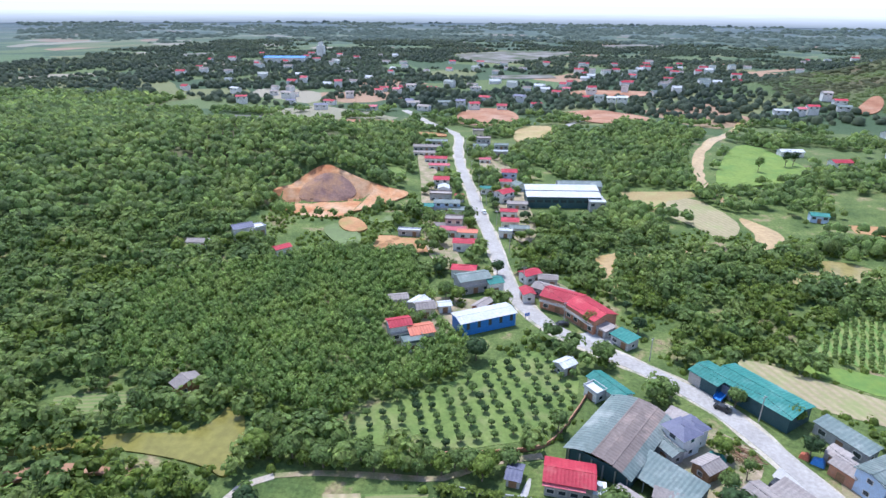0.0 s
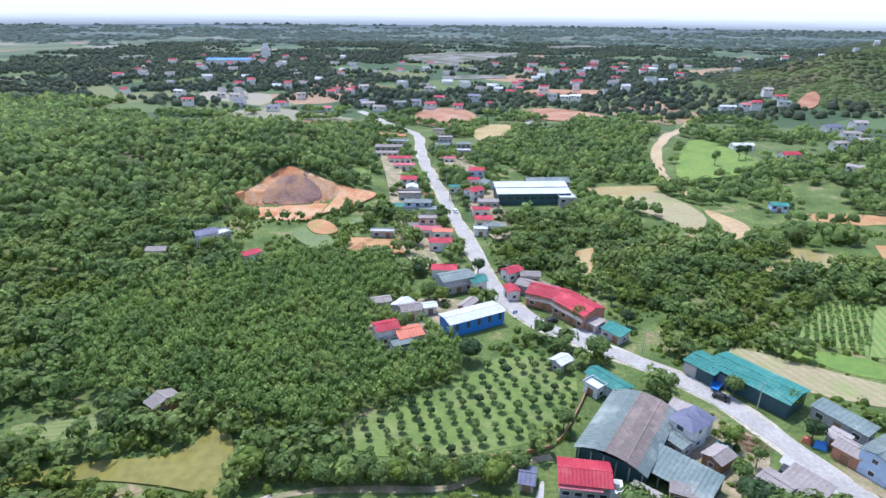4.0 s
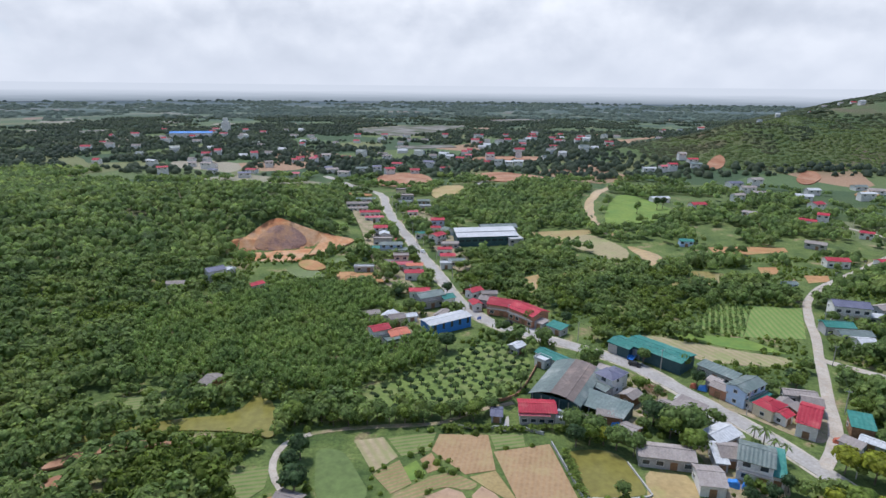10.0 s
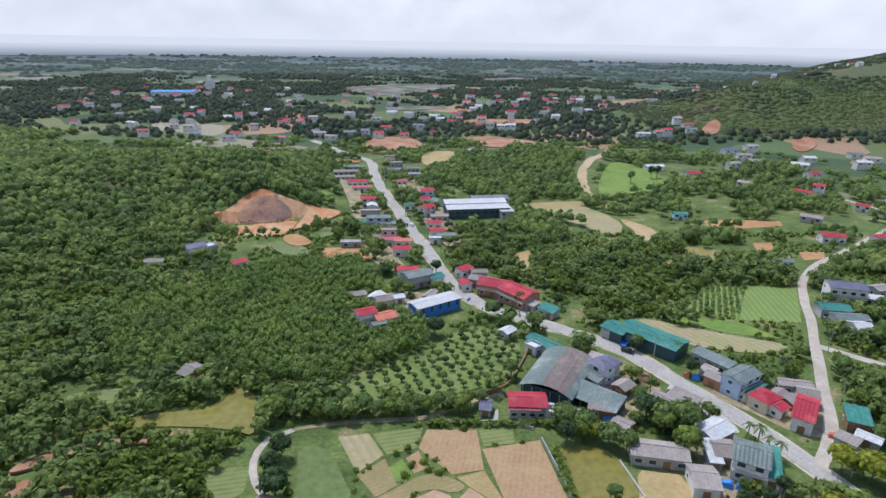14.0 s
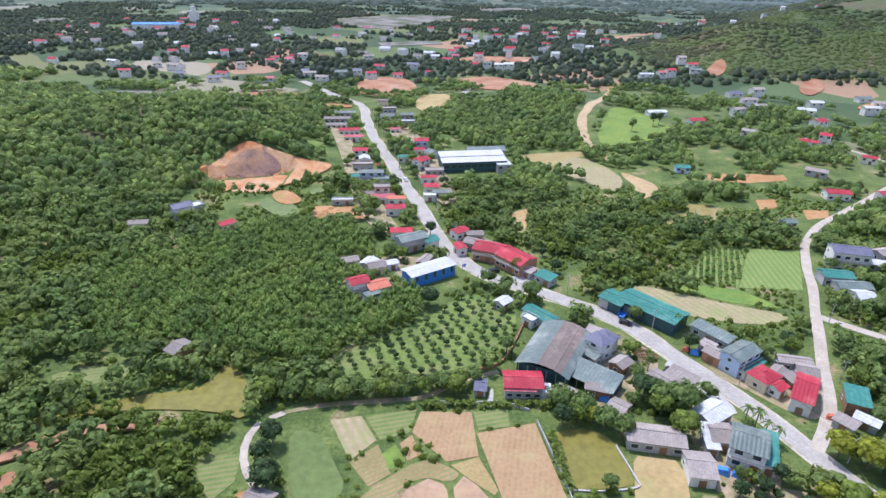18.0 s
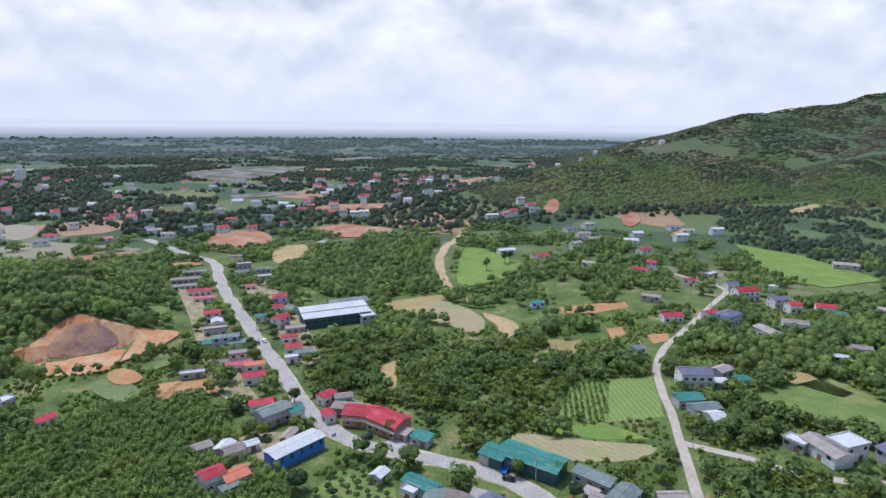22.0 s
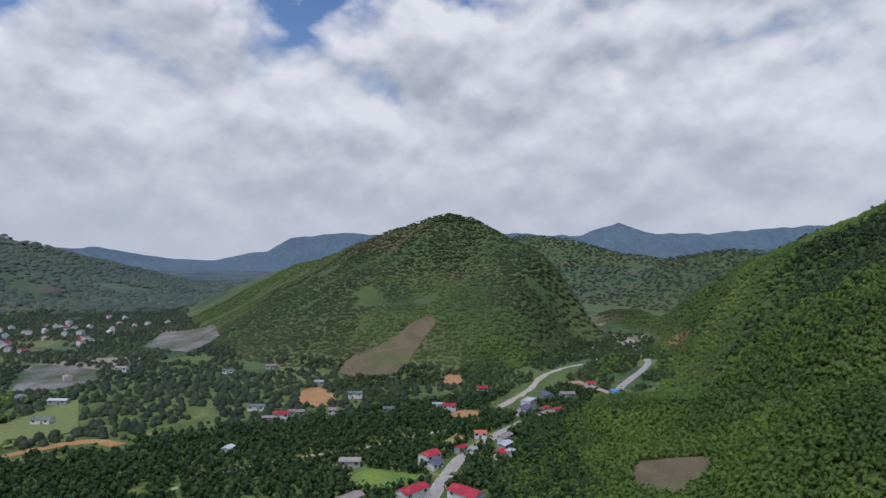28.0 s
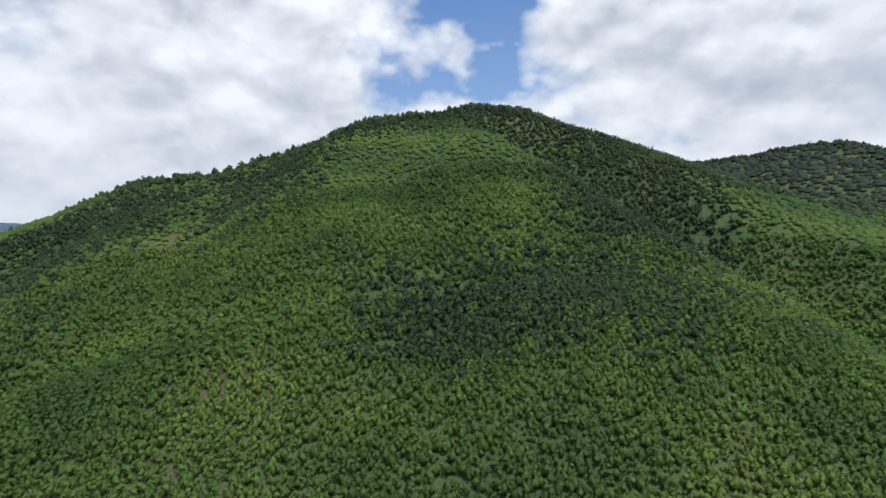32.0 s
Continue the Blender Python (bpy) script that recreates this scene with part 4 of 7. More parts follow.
    ("bank_landslip", [(491, -534), (539, -593), (484, -569), (453, -540), (482, -547)], "red_soil", "red earth landslip above the valley road"),
    ("field_garden", [(62, 113), (70, 112), (80, 116), (92, 113), (96, 104), (90, 96), (60, 98)], "yard_soil", "garden ground planted with small round trees"),
    ("field_dark", [(-98, 385), (-75, 395), (-71, 373), (-90, 363)], "grass", "dull green field behind the quarry"),
    ("bank_red", [(-104, 117), (-104, 122), (-98, 127), (-87, 132), (-69, 135), (-68, 132), (-84, 129), (-92, 126), (-95, 122)], "red_soil", "scraped terrace of red-brown earth above the pond"),
    ("bank_red_low", [(-99, 114), (-95, 115), (-92, 108), (-97, 104)], "red_soil", "bare red-brown earth among bushes"),
    ("field_cassava", [(-111, 153), (-104, 157), (-88, 161), (-87, 154), (-100, 148), (-107, 147)], "field_veg", "green vegetable patch by the pond"),
    ("yard_orange", [(-46, 108), (-44, 113), (-38, 111), (-35, 106)], "orange_soil", "bare orange yard beside a hut"),
    ("field_maize", [(-57, 119), (-54, 122), (-47, 124), (-46, 115), (-50, 109)], "field_veg", "narrow strip of maize on a bank"),
    ("yard_lower", [(84, 158), (92, 172), (103, 162), (99, 158), (116, 164), (118, 156), (108, 138), (101, 140), (92, 152)], "yard_soil", "trodden earth yards between the houses"),
    ("yard_middle", [(46, 178), (58, 180), (72, 170), (70, 160), (60, 152), (54, 140), (44, 142), (48, 165)], "yard_soil", "trodden earth yards beside the hall"),
    ("yard_pond", [(66, 146), (80, 144), (88, 132), (86, 118), (78, 108), (66, 112), (69, 130)], "yard_soil", "trodden earth yard behind the houses"),
    ("yard_cross", [(8, 262), (22, 258), (40, 232), (46, 218), (38, 214), (16, 236)], "yard_soil", "trodden earth around the red hall"),
    ("yard_upper_west", [(-66, 440), (-52, 380), (-34, 318), (-20, 270), (-12, 258), (-30, 258), (-48, 320), (-62, 380), (-80, 440)], "yard_soil", "trodden earth yards along the upper road"),
    ("yard_upper_east", [(-38, 450), (-24, 390), (-8, 330), (3, 290), (13, 300), (6, 345), (-4, 395), (-20, 455)], "yard_soil", "trodden earth yards along the upper road"),
    ("yard_shed", [(-34, 230), (-14, 236), (2, 232), (-10, 218), (-14, 204), (-30, 196), (-38, 212)], "yard_soil", "trodden earth yards beside the blue warehouse"),
    ("field_below_houses", [(-60, 286), (-38, 290), (-30, 276), (-58, 266)], "orange_soil", "brown and green field behind the houses"),
]
for fname, pts, m, label in FIELDS:
    plot(fname, pts, M[m], label, "field" if fname.startswith("field") else "bare ground", 0.5 if fname == "quarry_floor" else 0.06 if fname.startswith("yard") else 0.10, 2 if fname.startswith(("site", "quarry", "yard", "bank")) else 1 if len(pts) > 6 else 0,
         not fname.startswith("yard"))

# ---- trees ----
rs = np.random.RandomState(11)


def ico():
    bm = bmesh.new()
    bmesh.ops.create_icosphere(bm, subdivisions=1, radius=1.0)
    v, f = np.array([q.co[:] for q in bm.verts]), np.array([[q.index for q in g.verts] for g in bm.faces])
    bm.free()
    return v, f


ICO_V, ICO_F = ico()
OCT_V = np.array([(1, 0, 0), (0, 1, 0), (-1, 0, 0), (0, -1, 0), (0, 0, 1), (0, 0, -1)], float)
OCT_F = np.array([(0, 1, 4), (1, 2, 4), (2, 3, 4), (3, 0, 4), (1, 0, 5), (2, 1, 5), (3, 2, 5), (0, 3, 5)])

A5 = [1.2566 * k for k in range(5)]
DOME_V = np.array([(0, 0, 1)] + [(0.8 * math.cos(a), 0.8 * math.sin(a), 0.45) for a in A5] + [(1.05 * math.cos(a + 0.63), 1.05 * math.sin(a + 0.63), -0.5) for a in A5])
DOME_F = np.array([(0, 1 + k, 1 + (k + 1) % 5) for k in range(5)] + [(1 + k, 6 + k, 1 + (k + 1) % 5) for k in range(5)] + [(6 + k, 6 + (k + 1) % 5, 1 + (k + 1) % 5) for k in range(5)])


def crown(leaves, size, core, lumps, tall, r):
    """A crown of unit radius, its middle at height 0: lumpy cores under a coat of loose leaf sprays, as triangles."""
    vs, fs, n = [], [], 0
    cv, cf = {"ico": (ICO_V, ICO_F), "oct": (OCT_V, OCT_F), "dome": (DOME_V, DOME_F)}[core]
    for k in range(lumps):
        a = 6.283 * k / max(1, lumps) + r.rand()
        o = np.array([0.42 * math.cos(a), 0.42 * math.sin(a), r.uniform(-0.3, 0.45) * tall]) * (lumps > 1)
        v = cv * (r.uniform(0.72, 1.0, (len(cv), 1)) * (0.62 if lumps > 1 else 0.86)) * (1, 1, 0.9 * (tall if lumps == 1 else 0.9)) + o
        vs.append(v), fs.append(cf + n)
        n += len(v)
    for k in range(leaves):
        d = r.normal(size=3)
        d[2] = abs(d[2]) * 0.9 - 0.28
        d /= np.linalg.norm(d)
        c = d * r.uniform(0.66, 1.05) * (1, 1, tall)
        up = d * 0.95 + r.normal(size=3) * 0.27 + (0, 0, 0.4)
        up /= np.linalg.norm(up)
        s = np.cross(up, r.normal(size=3))
        s /= np.linalg.norm(s)
        t = np.cross(up, s)
        w, h = size * r.uniform(0.6, 1.3), size * r.uniform(0.6, 1.3)
        vs.append(np.array([c - s * w - t * h * 0.4, c + s * w * 0.2 - t * h, c + s * w + t * h * 0.4, c - s * w * 0.2 + t * h]))
        fs.append(np.array([(0, 1, 2), (0, 2, 3)]) + n)
        n += 4
    return np.vstack(vs), np.vstack(fs)


FINE = [crown(38, 0.245, "ico", 2, 0.9, rs) for _ in range(6)]
SPIKY = [crown(34, 0.25, "oct", 1, 1.5, rs) for _ in range(5)]
COARSE = [crown(3, 0.38, "dome", 1, 1.0, rs) for _ in range(5)]
SLIM = [crown(5, 0.4, "oct", 1, 1.25, rs) for _ in range(6)]
FAR = [crown(0, 0.6, "dome", 1, 0.9, rs) for _ in range(4)]


def wood(name, xy, radius, lift, kinds, mat, label, spread=0.3, squash=(0.85, 1.2)):
    """Many crowns in one object; radius and lift: size of a crown and height of its middle over the ground."""
    if not len(xy):
        return None
    z = height(xy[:, 0], xy[:, 1])
    vs, fs, n = [], [], 0
    pick = rs.randint(0, len(kinds), len(xy))
    for k, (kv, kf) in enumerate(kinds):
        m = np.where(pick == k)[0]
        if not len(m):
            continue
        a, s = rs.uniform(0, 6.283, len(m)), radius * rs.uniform(1 - spread, 1 + spread, len(m))
        q = rs.uniform(*squash, len(m))
        c, d = np.cos(a), np.sin(a)
        v = np.empty((len(m), len(kv), 3))
        v[:, :, 0] = (kv[None, :, 0] * c[:, None] - kv[None, :, 1] * d[:, None]) * s[:, None] + xy[m, 0, None]
        v[:, :, 1] = (kv[None, :, 0] * d[:, None] + kv[None, :, 1] * c[:, None]) * s[:, None] + xy[m, 1, None]
        v[:, :, 2] = kv[None, :, 2] * (s * q)[:, None] + (z[m] + lift * s / radius)[:, None]
        vs.append(v.reshape(-1, 3))
        fs.append((kf[None] + (np.arange(len(m)) * len(kv))[:, None, None] + n).reshape(-1, 3))
        n += len(m) * len(kv)
    me = array_mesh(name, np.vstack(vs), np.vstack(fs), True)
    return solid(name, me, mat, label, "trees", "stuff")


CELL, X0, Y0 = 2.0, -420.0, -520.0
free = np.ones((540, 640), bool)
cx, cy = np.meshgrid(X0 + CELL * (np.arange(540) + 0.5), Y0 + CELL * (np.arange(640) + 0.5), indexing="ij")


def clear_line(pts, width):
    for p in spline(pts, 2.5):
        i, j, k = int((p[0] - X0) / CELL), int((p[1] - Y0) / CELL), int(width / CELL) + 1
        if 0 < i < 540 and 0 < j < 640:
            a, b = slice(max(0, i - k), i + k + 1), slice(max(0, j - k), j + k + 1)
            free[a, b] &= (cx[a, b] - p[0]) ** 2 + (cy[a, b] - p[1]) ** 2 > width ** 2


def clear_box(x, y, w, d):
    k = int(max(w, d) / CELL) + 2
    i, j = int((x - X0) / CELL), int((y - Y0) / CELL)
    if 0 < i < 540 and 0 < j < 640:
        free[max(0, i - k):i + k + 1, max(0, j - k):j + k + 1] &= (cx[max(0, i - k):i + k + 1, max(0, j - k):j + k + 1] - x) ** 2 + (cy[max(0, i - k):i + k + 1, max(0, j - k):j + k + 1] - y) ** 2 > (0.62 * max(w, d)) ** 2


def is_free(xy):
    i, j = ((xy[:, 0] - X0) / CELL).astype(int), ((xy[:, 1] - Y0) / CELL).astype(int)
    ok = (i >= 0) & (j >= 0) & (i < 540) & (j < 640)
    out = np.ones(len(xy), bool)
    out[ok] = free[i[ok], j[ok]]
    return out


def scatter(box, gap, jitter=0.42, turn=0.0):
    x0, y0, x1, y1 = box
    x, y = np.meshgrid(np.arange(float(x0), x1, gap, dtype=float), np.arange(float(y0), y1, gap * 0.9, dtype=float), indexing="ij")
    x[:, 1::2] += gap / 2
    p = np.stack([x.ravel(), y.ravel()], 1)
    p += rs.uniform(-jitter, jitter, p.shape) * gap
    if turn:
        m, c, s = p.mean(0), math.cos(turn), math.sin(turn)
        p = (p - m) @ np.array([[c, s], [-s, c]]) + m
    return p


def polar(xy):
    d = xy - np.array(VIEWPOINT)
    return np.hypot(d[:, 0], d[:, 1]), np.degrees(np.arctan2(d[:, 0], d[:, 1])) % 360


clear_line(MAIN, 6.5), clear_line(SIDE, 4.5)
for line, wd in (([(138, 192), (155, 177), (188, 154), (246, 154)], 3), ([(246, 154), (289, 160), (334, 153), (397, 178), (486, 235)], 5), ([(409, 159), (424, 100), (438, 55), (423, 28)], 11),
                 ([(385, -360), (411, -393), (448, -458), (483, -502)], 11), ([(390, -240), (432, -302), (494, -395), (512, -447)], 15), ([(106, 405), (109, 439), (118, 487), (136, 536), (157, 573)], 7),
                 ([(332, 3), (346, -25), (350, -91), (355, -170)], 3), ([(-34, 100), (-44, 118), (-46, 134), (-30, 142), (-2, 146), (20, 158)], 2.2), ([(106, 309), (81, 302), (48, 290)], 3)):
    clear_line(line, wd)


# ---- buildings ----
def empty(name, m, label, category, group="", kind=""):
    ob = new(name)
    ob.matrix_world = m
    ob.empty_display_size = 0.5
    return tagged(ob, label, category, group, kind)


def part(name, bm, mat, parent, label="", m=None):
    if isinstance(bm, bmesh.types.BMesh):
        me = bpy.data.meshes.new(name)
        bmesh.ops.recalc_face_normals(bm, faces=bm.faces[:])
        bm.to_mesh(me)
        bm.free()
        me.materials.append(mat)
    else:
        me = bm
    ob = new(name, me)
    ob.parent = parent
    if m is not None:
        ob.matrix_basis = m
    return tagged(ob, label)


def box(bm, x0, y0, z0, x1, y1, z1):
    v = [bm.verts.new((x, y, z)) for z in (z0, z1) for x, y in ((x0, y0), (x1, y0), (x1, y1), (x0, y1))]
    for f in ((3, 2, 1, 0), (4, 5, 6, 7), (0, 1, 5, 4), (1, 2, 6, 5), (2, 3, 7, 6), (3, 0, 4, 7)):
        bm.faces.new([v[i] for i in f])
    return v


def sheet(bm, a, b, c, d, thick=0.1, ribs=0.0):
    """A sloping sheet with corners a, b (eave) and c, d (ridge); ribs: spacing of the folds that run up the slope."""
    a, b, c, d = (Vector(q) for q in (a, b, c, d))
    n = (b - a).cross(d - a).normalized()
    if n.z < 0:
        n = -n
    k = max(2, 2 * int((b - a).length / ribs)) if ribs else 1
    rows = []
    for i in range(k + 1):
        s = i / k
        up = n * (thick + (0.07 if ribs and i % 2 else 0.0))
        p, q = a.lerp(b, s), d.lerp(c, s)
        rows.append([bm.verts.new(v) for v in (p, p + up, q + up, q)])
    for r, t in zip(rows, rows[1:]):
        for i in range(4):
            bm.faces.new((r[i], r[(i + 1) % 4], t[(i + 1) % 4], t[i]))
    bm.faces.new(rows[0][::-1]), bm.faces.new(rows[-1])


def window_meshes(w, h):
    """A frame as one closed ring, and the dark pane inside it."""
    t, f, g = 0.1, bmesh.new(), bmesh.new()
    rings = [[f.verts.new((x, y, z)) for x, z in ((-a, -b), (a, -b), (a, h + b), (-a, h + b))] for y, a, b in ((0.02, w / 2 + t, t), (-0.08, w / 2 + t, t), (-0.08, w / 2, 0), (0.02, w / 2, 0))]
    for k in range(4):
        for i in range(4):
            f.faces.new((rings[k][i], rings[k][(i + 1) % 4], rings[(k + 1) % 4][(i + 1) % 4], rings[(k + 1) % 4][i]))
    box(g, -w / 2, -0.02, 0, w / 2, 0.015, h)
    out = []
    for name, bm, mat in (("window_frame", f, M["wall_white"]), ("pane", g, M["glass"])):
        me = bpy.data.meshes.new(name)
        bm.to_mesh(me)
        bm.free()
        me.materials.append(mat)
        out.append(me)
    return out


WINDOW = {"small": window_meshes(1.2, 1.1), "wide": window_meshes(1.8, 1.3)}
door_bm = bmesh.new()
box(door_bm, -0.9, -0.05, 0, 0.9, 0.02, 2.3)
DOOR = bpy.data.meshes.new("door")
door_bm.to_mesh(DOOR)
door_bm.free()
DOOR.materials.append(M["timber"])
ROOF = {"red": "red", "pink": "pale red", "orange": "orange tiled", "green": "sea-green", "sage": "grey-green", "cement": "weathered grey", "white": "white", "slate": "dark slate", "blue": "blue", "rust": "rust-streaked"}
WALL = {"white": "white", "grey": "bare grey", "cream": "cream", "blue": "pale blue", "brick": "brick", "timber": "wooden"}
BUILT = []
SHRINK = {"road_upper_west": 0.72, "road_upper_east": 0.74, "crossroads": 0.7, "left_wood": 0.85, "south_village": 0.85, "south_west": 0.85, "hamlet_east": 0.9, "hamlet_far": 0.9}


def roof_part(root, w, d, h, style, mat, over=0.45, pitch=0.32):
    bm = bmesh.new()
    x, y = w / 2 + over, d / 2 + over
    low = h - over * pitch
    if style == "g":
        top = h + pitch * d / 2
        sheet(bm, (-x, -y, low), (x, -y, low), (x, 0, top), (-x, 0, top), 0.1, 0.9)
        part("roof_slope", bm, mat, root)
        bm = bmesh.new()
        sheet(bm, (-x, y, low), (x, y, low), (x, 0, top), (-x, 0, top), 0.1, 0.9)
        part("roof_slope", bm, mat, root)
        cap = bmesh.new()
        box(cap, -x, -0.22, top + 0.05, x, 0.22, top + 0.2)
        part("ridge_cap", cap, mat, root)
    elif style == "h":
        top, r = h + pitch * min(w, d) / 2, max(0.3, (w - d) / 2)
        a, b, c, e, p, q = (-x, -y, low), (x, -y, low), (x, y, low), (-x, y, low), (-r, 0, top), (r, 0, top)
        v = [bm.verts.new(k) for k in (a, b, c, e, p, q)]
        for f in ((0, 1, 5, 4), (1, 2, 5), (2, 3, 4, 5), (3, 0, 4), (3, 2, 1, 0)):
            bm.faces.new([v[i] for i in f])
        part("roof", bm, mat, root)
        cap = bmesh.new()
        box(cap, -r - 0.2, -0.15, top - 0.03, r + 0.2, 0.15, top + 0.14)
        part("ridge_cap", cap, mat, root)
    elif style == "s":
        sheet(bm, (-x, -y, h - 0.1), (x, -y, h - 0.1), (x, y, h + 0.12 * d), (-x, y, h + 0.12 * d), 0.1, 1.1)
        part("roof", bm, mat, root)
    else:
        box(bm, -w / 2 - 0.35, -d / 2 - 0.35, h, w / 2 + 0.35, d / 2 + 0.35, h + 0.22)
        part("roof", bm, mat, root)
        bm = bmesh.new()
        for s in (-1, 1):
            box(bm, -w / 2 - 0.3, s * (d / 2 + 0.22) - 0.08, h + 0.22, w / 2 + 0.3, s * (d / 2 + 0.22) + 0.08, h + 0.75)
            box(bm, s * (w / 2 + 0.22) - 0.08, -d / 2 - 0.14, h + 0.22, s * (w / 2 + 0.22) + 0.08, d / 2 + 0.14, h + 0.75)
        part("parapet", bm, mat, root)


def wall_part(root, w, d, h, style, mat, pitch=0.32):
    bm = bmesh.new()
    v = box(bm, -w / 2, -d / 2, -0.6, w / 2, d / 2, h)
    if style == "g":
        for s in (-1, 1):
            x = s * w / 2
            tri = [bm.verts.new((x - s * e, y, z)) for e in (0, 0.2) for y, z in ((-d / 2, h - 0.01), (d / 2, h - 0.01), (0, h + pitch * d / 2 - 0.02))]
            bm.faces.new(tri[:3]), bm.faces.new(tri[3:])
            for i in range(3):
                bm.faces.new((tri[i], tri[(i + 1) % 3], tri[3 + (i + 1) % 3], tri[3 + i]))
    elif style == "s":
        for q in v[6:]:
            q.co.z = h + 0.12 * d - 0.1
    return part("wall", bm, mat, root)


def house(x, y, w, d, yaw, h, roof, wall, style, group, rich, rnd):
    """A house: walls, roof, ridge cap or parapet, door, and on every storey windows with frame and pane."""
    z = ground_at(x, y)
    k = SHRINK.get(group, 1.0)
    w, d, h = w * k, d * k, h * (0.5 + 0.5 * k)
    storeys = max(1, round(h / 3.3))
    text = "%s %s with a %s %s roof" % (WALL[wall], "two-storey house" if storeys == 2 else "three-storey house" if storeys > 2 else "shed" if wall in ("timber",) or min(w, d) < 5.5 else "low house",
                                        ROOF[roof], {"g": "gable", "h": "hipped", "s": "lean-to", "f": "flat"}[style])
    kind = "shed" if "shed" in text else "house"
    root = empty(kind, pose(x, y, z, 0, 0, yaw), text, kind, "houses of the " + group.replace("_", " "))
    wall_part(root, w, d, h, style, M["timber"] if wall == "timber" else M["wall_" + wall])
    roof_part(root, w, d, h, style, M["roof_" + roof])
    BUILT.append((x, y, w, d))
    if not rich:
        part("door", DOOR, None, root, m=pose(rnd.uniform(-0.2, 0.2) * w, -d / 2 - 0.01, 0))
        for s in (-1, 1):
            part("window", WINDOW["wide"][1], None, root, m=pose(s * w * 0.32, -d / 2 - 0.02, h - 1.9))
        return root
    for side, length, off, turn in ((0, w, d / 2, 0), (1, d, w / 2, 90), (2, w, d / 2, 180), (3, d, w / 2, 270)):
        n = max(1, int(length / 3.4))
        for st in range(storeys):
            for k in range(n):
                u = (k + 0.5) / n * length - length / 2
                base = pose(0, 0, 0, 0, 0, turn) @ pose(u, -off - 0.015, st * 3.3 + (1.0 if h > 3.2 else 0.8))
                if st == 0 and side in (0, 2) and k == n // 2:
                    part("door", DOOR, None, root, m=pose(0, 0, 0, 0, 0, turn) @ pose(u, -off - 0.015, 0))
                elif (side in (0, 2) or k % 2 == 0) and st * 3.3 + 2.4 < h:
                    wd = part("window", WINDOW["small" if side % 2 else "wide"][0], None, root, m=base)
                    part("pane", WINDOW["small" if side % 2 else "wide"][1], None, wd)
    if storeys > 1:
        bm = bmesh.new()
        box(bm, -w / 2, -d / 2 - 1.1, 3.15, w / 2, -d / 2, 3.35)
        for k in range(int(w / 0.5)):
            box(bm, -w / 2 + 0.5 * k, -d / 2 - 1.08, 3.35, -w / 2 + 0.5 * k + 0.08, -d / 2 - 1.0, 4.15)
        box(bm, -w / 2, -d / 2 - 1.12, 4.15, w / 2, -d / 2 - 0.98, 4.23)
        part("balcony", bm, M["concrete"], root)
    return root


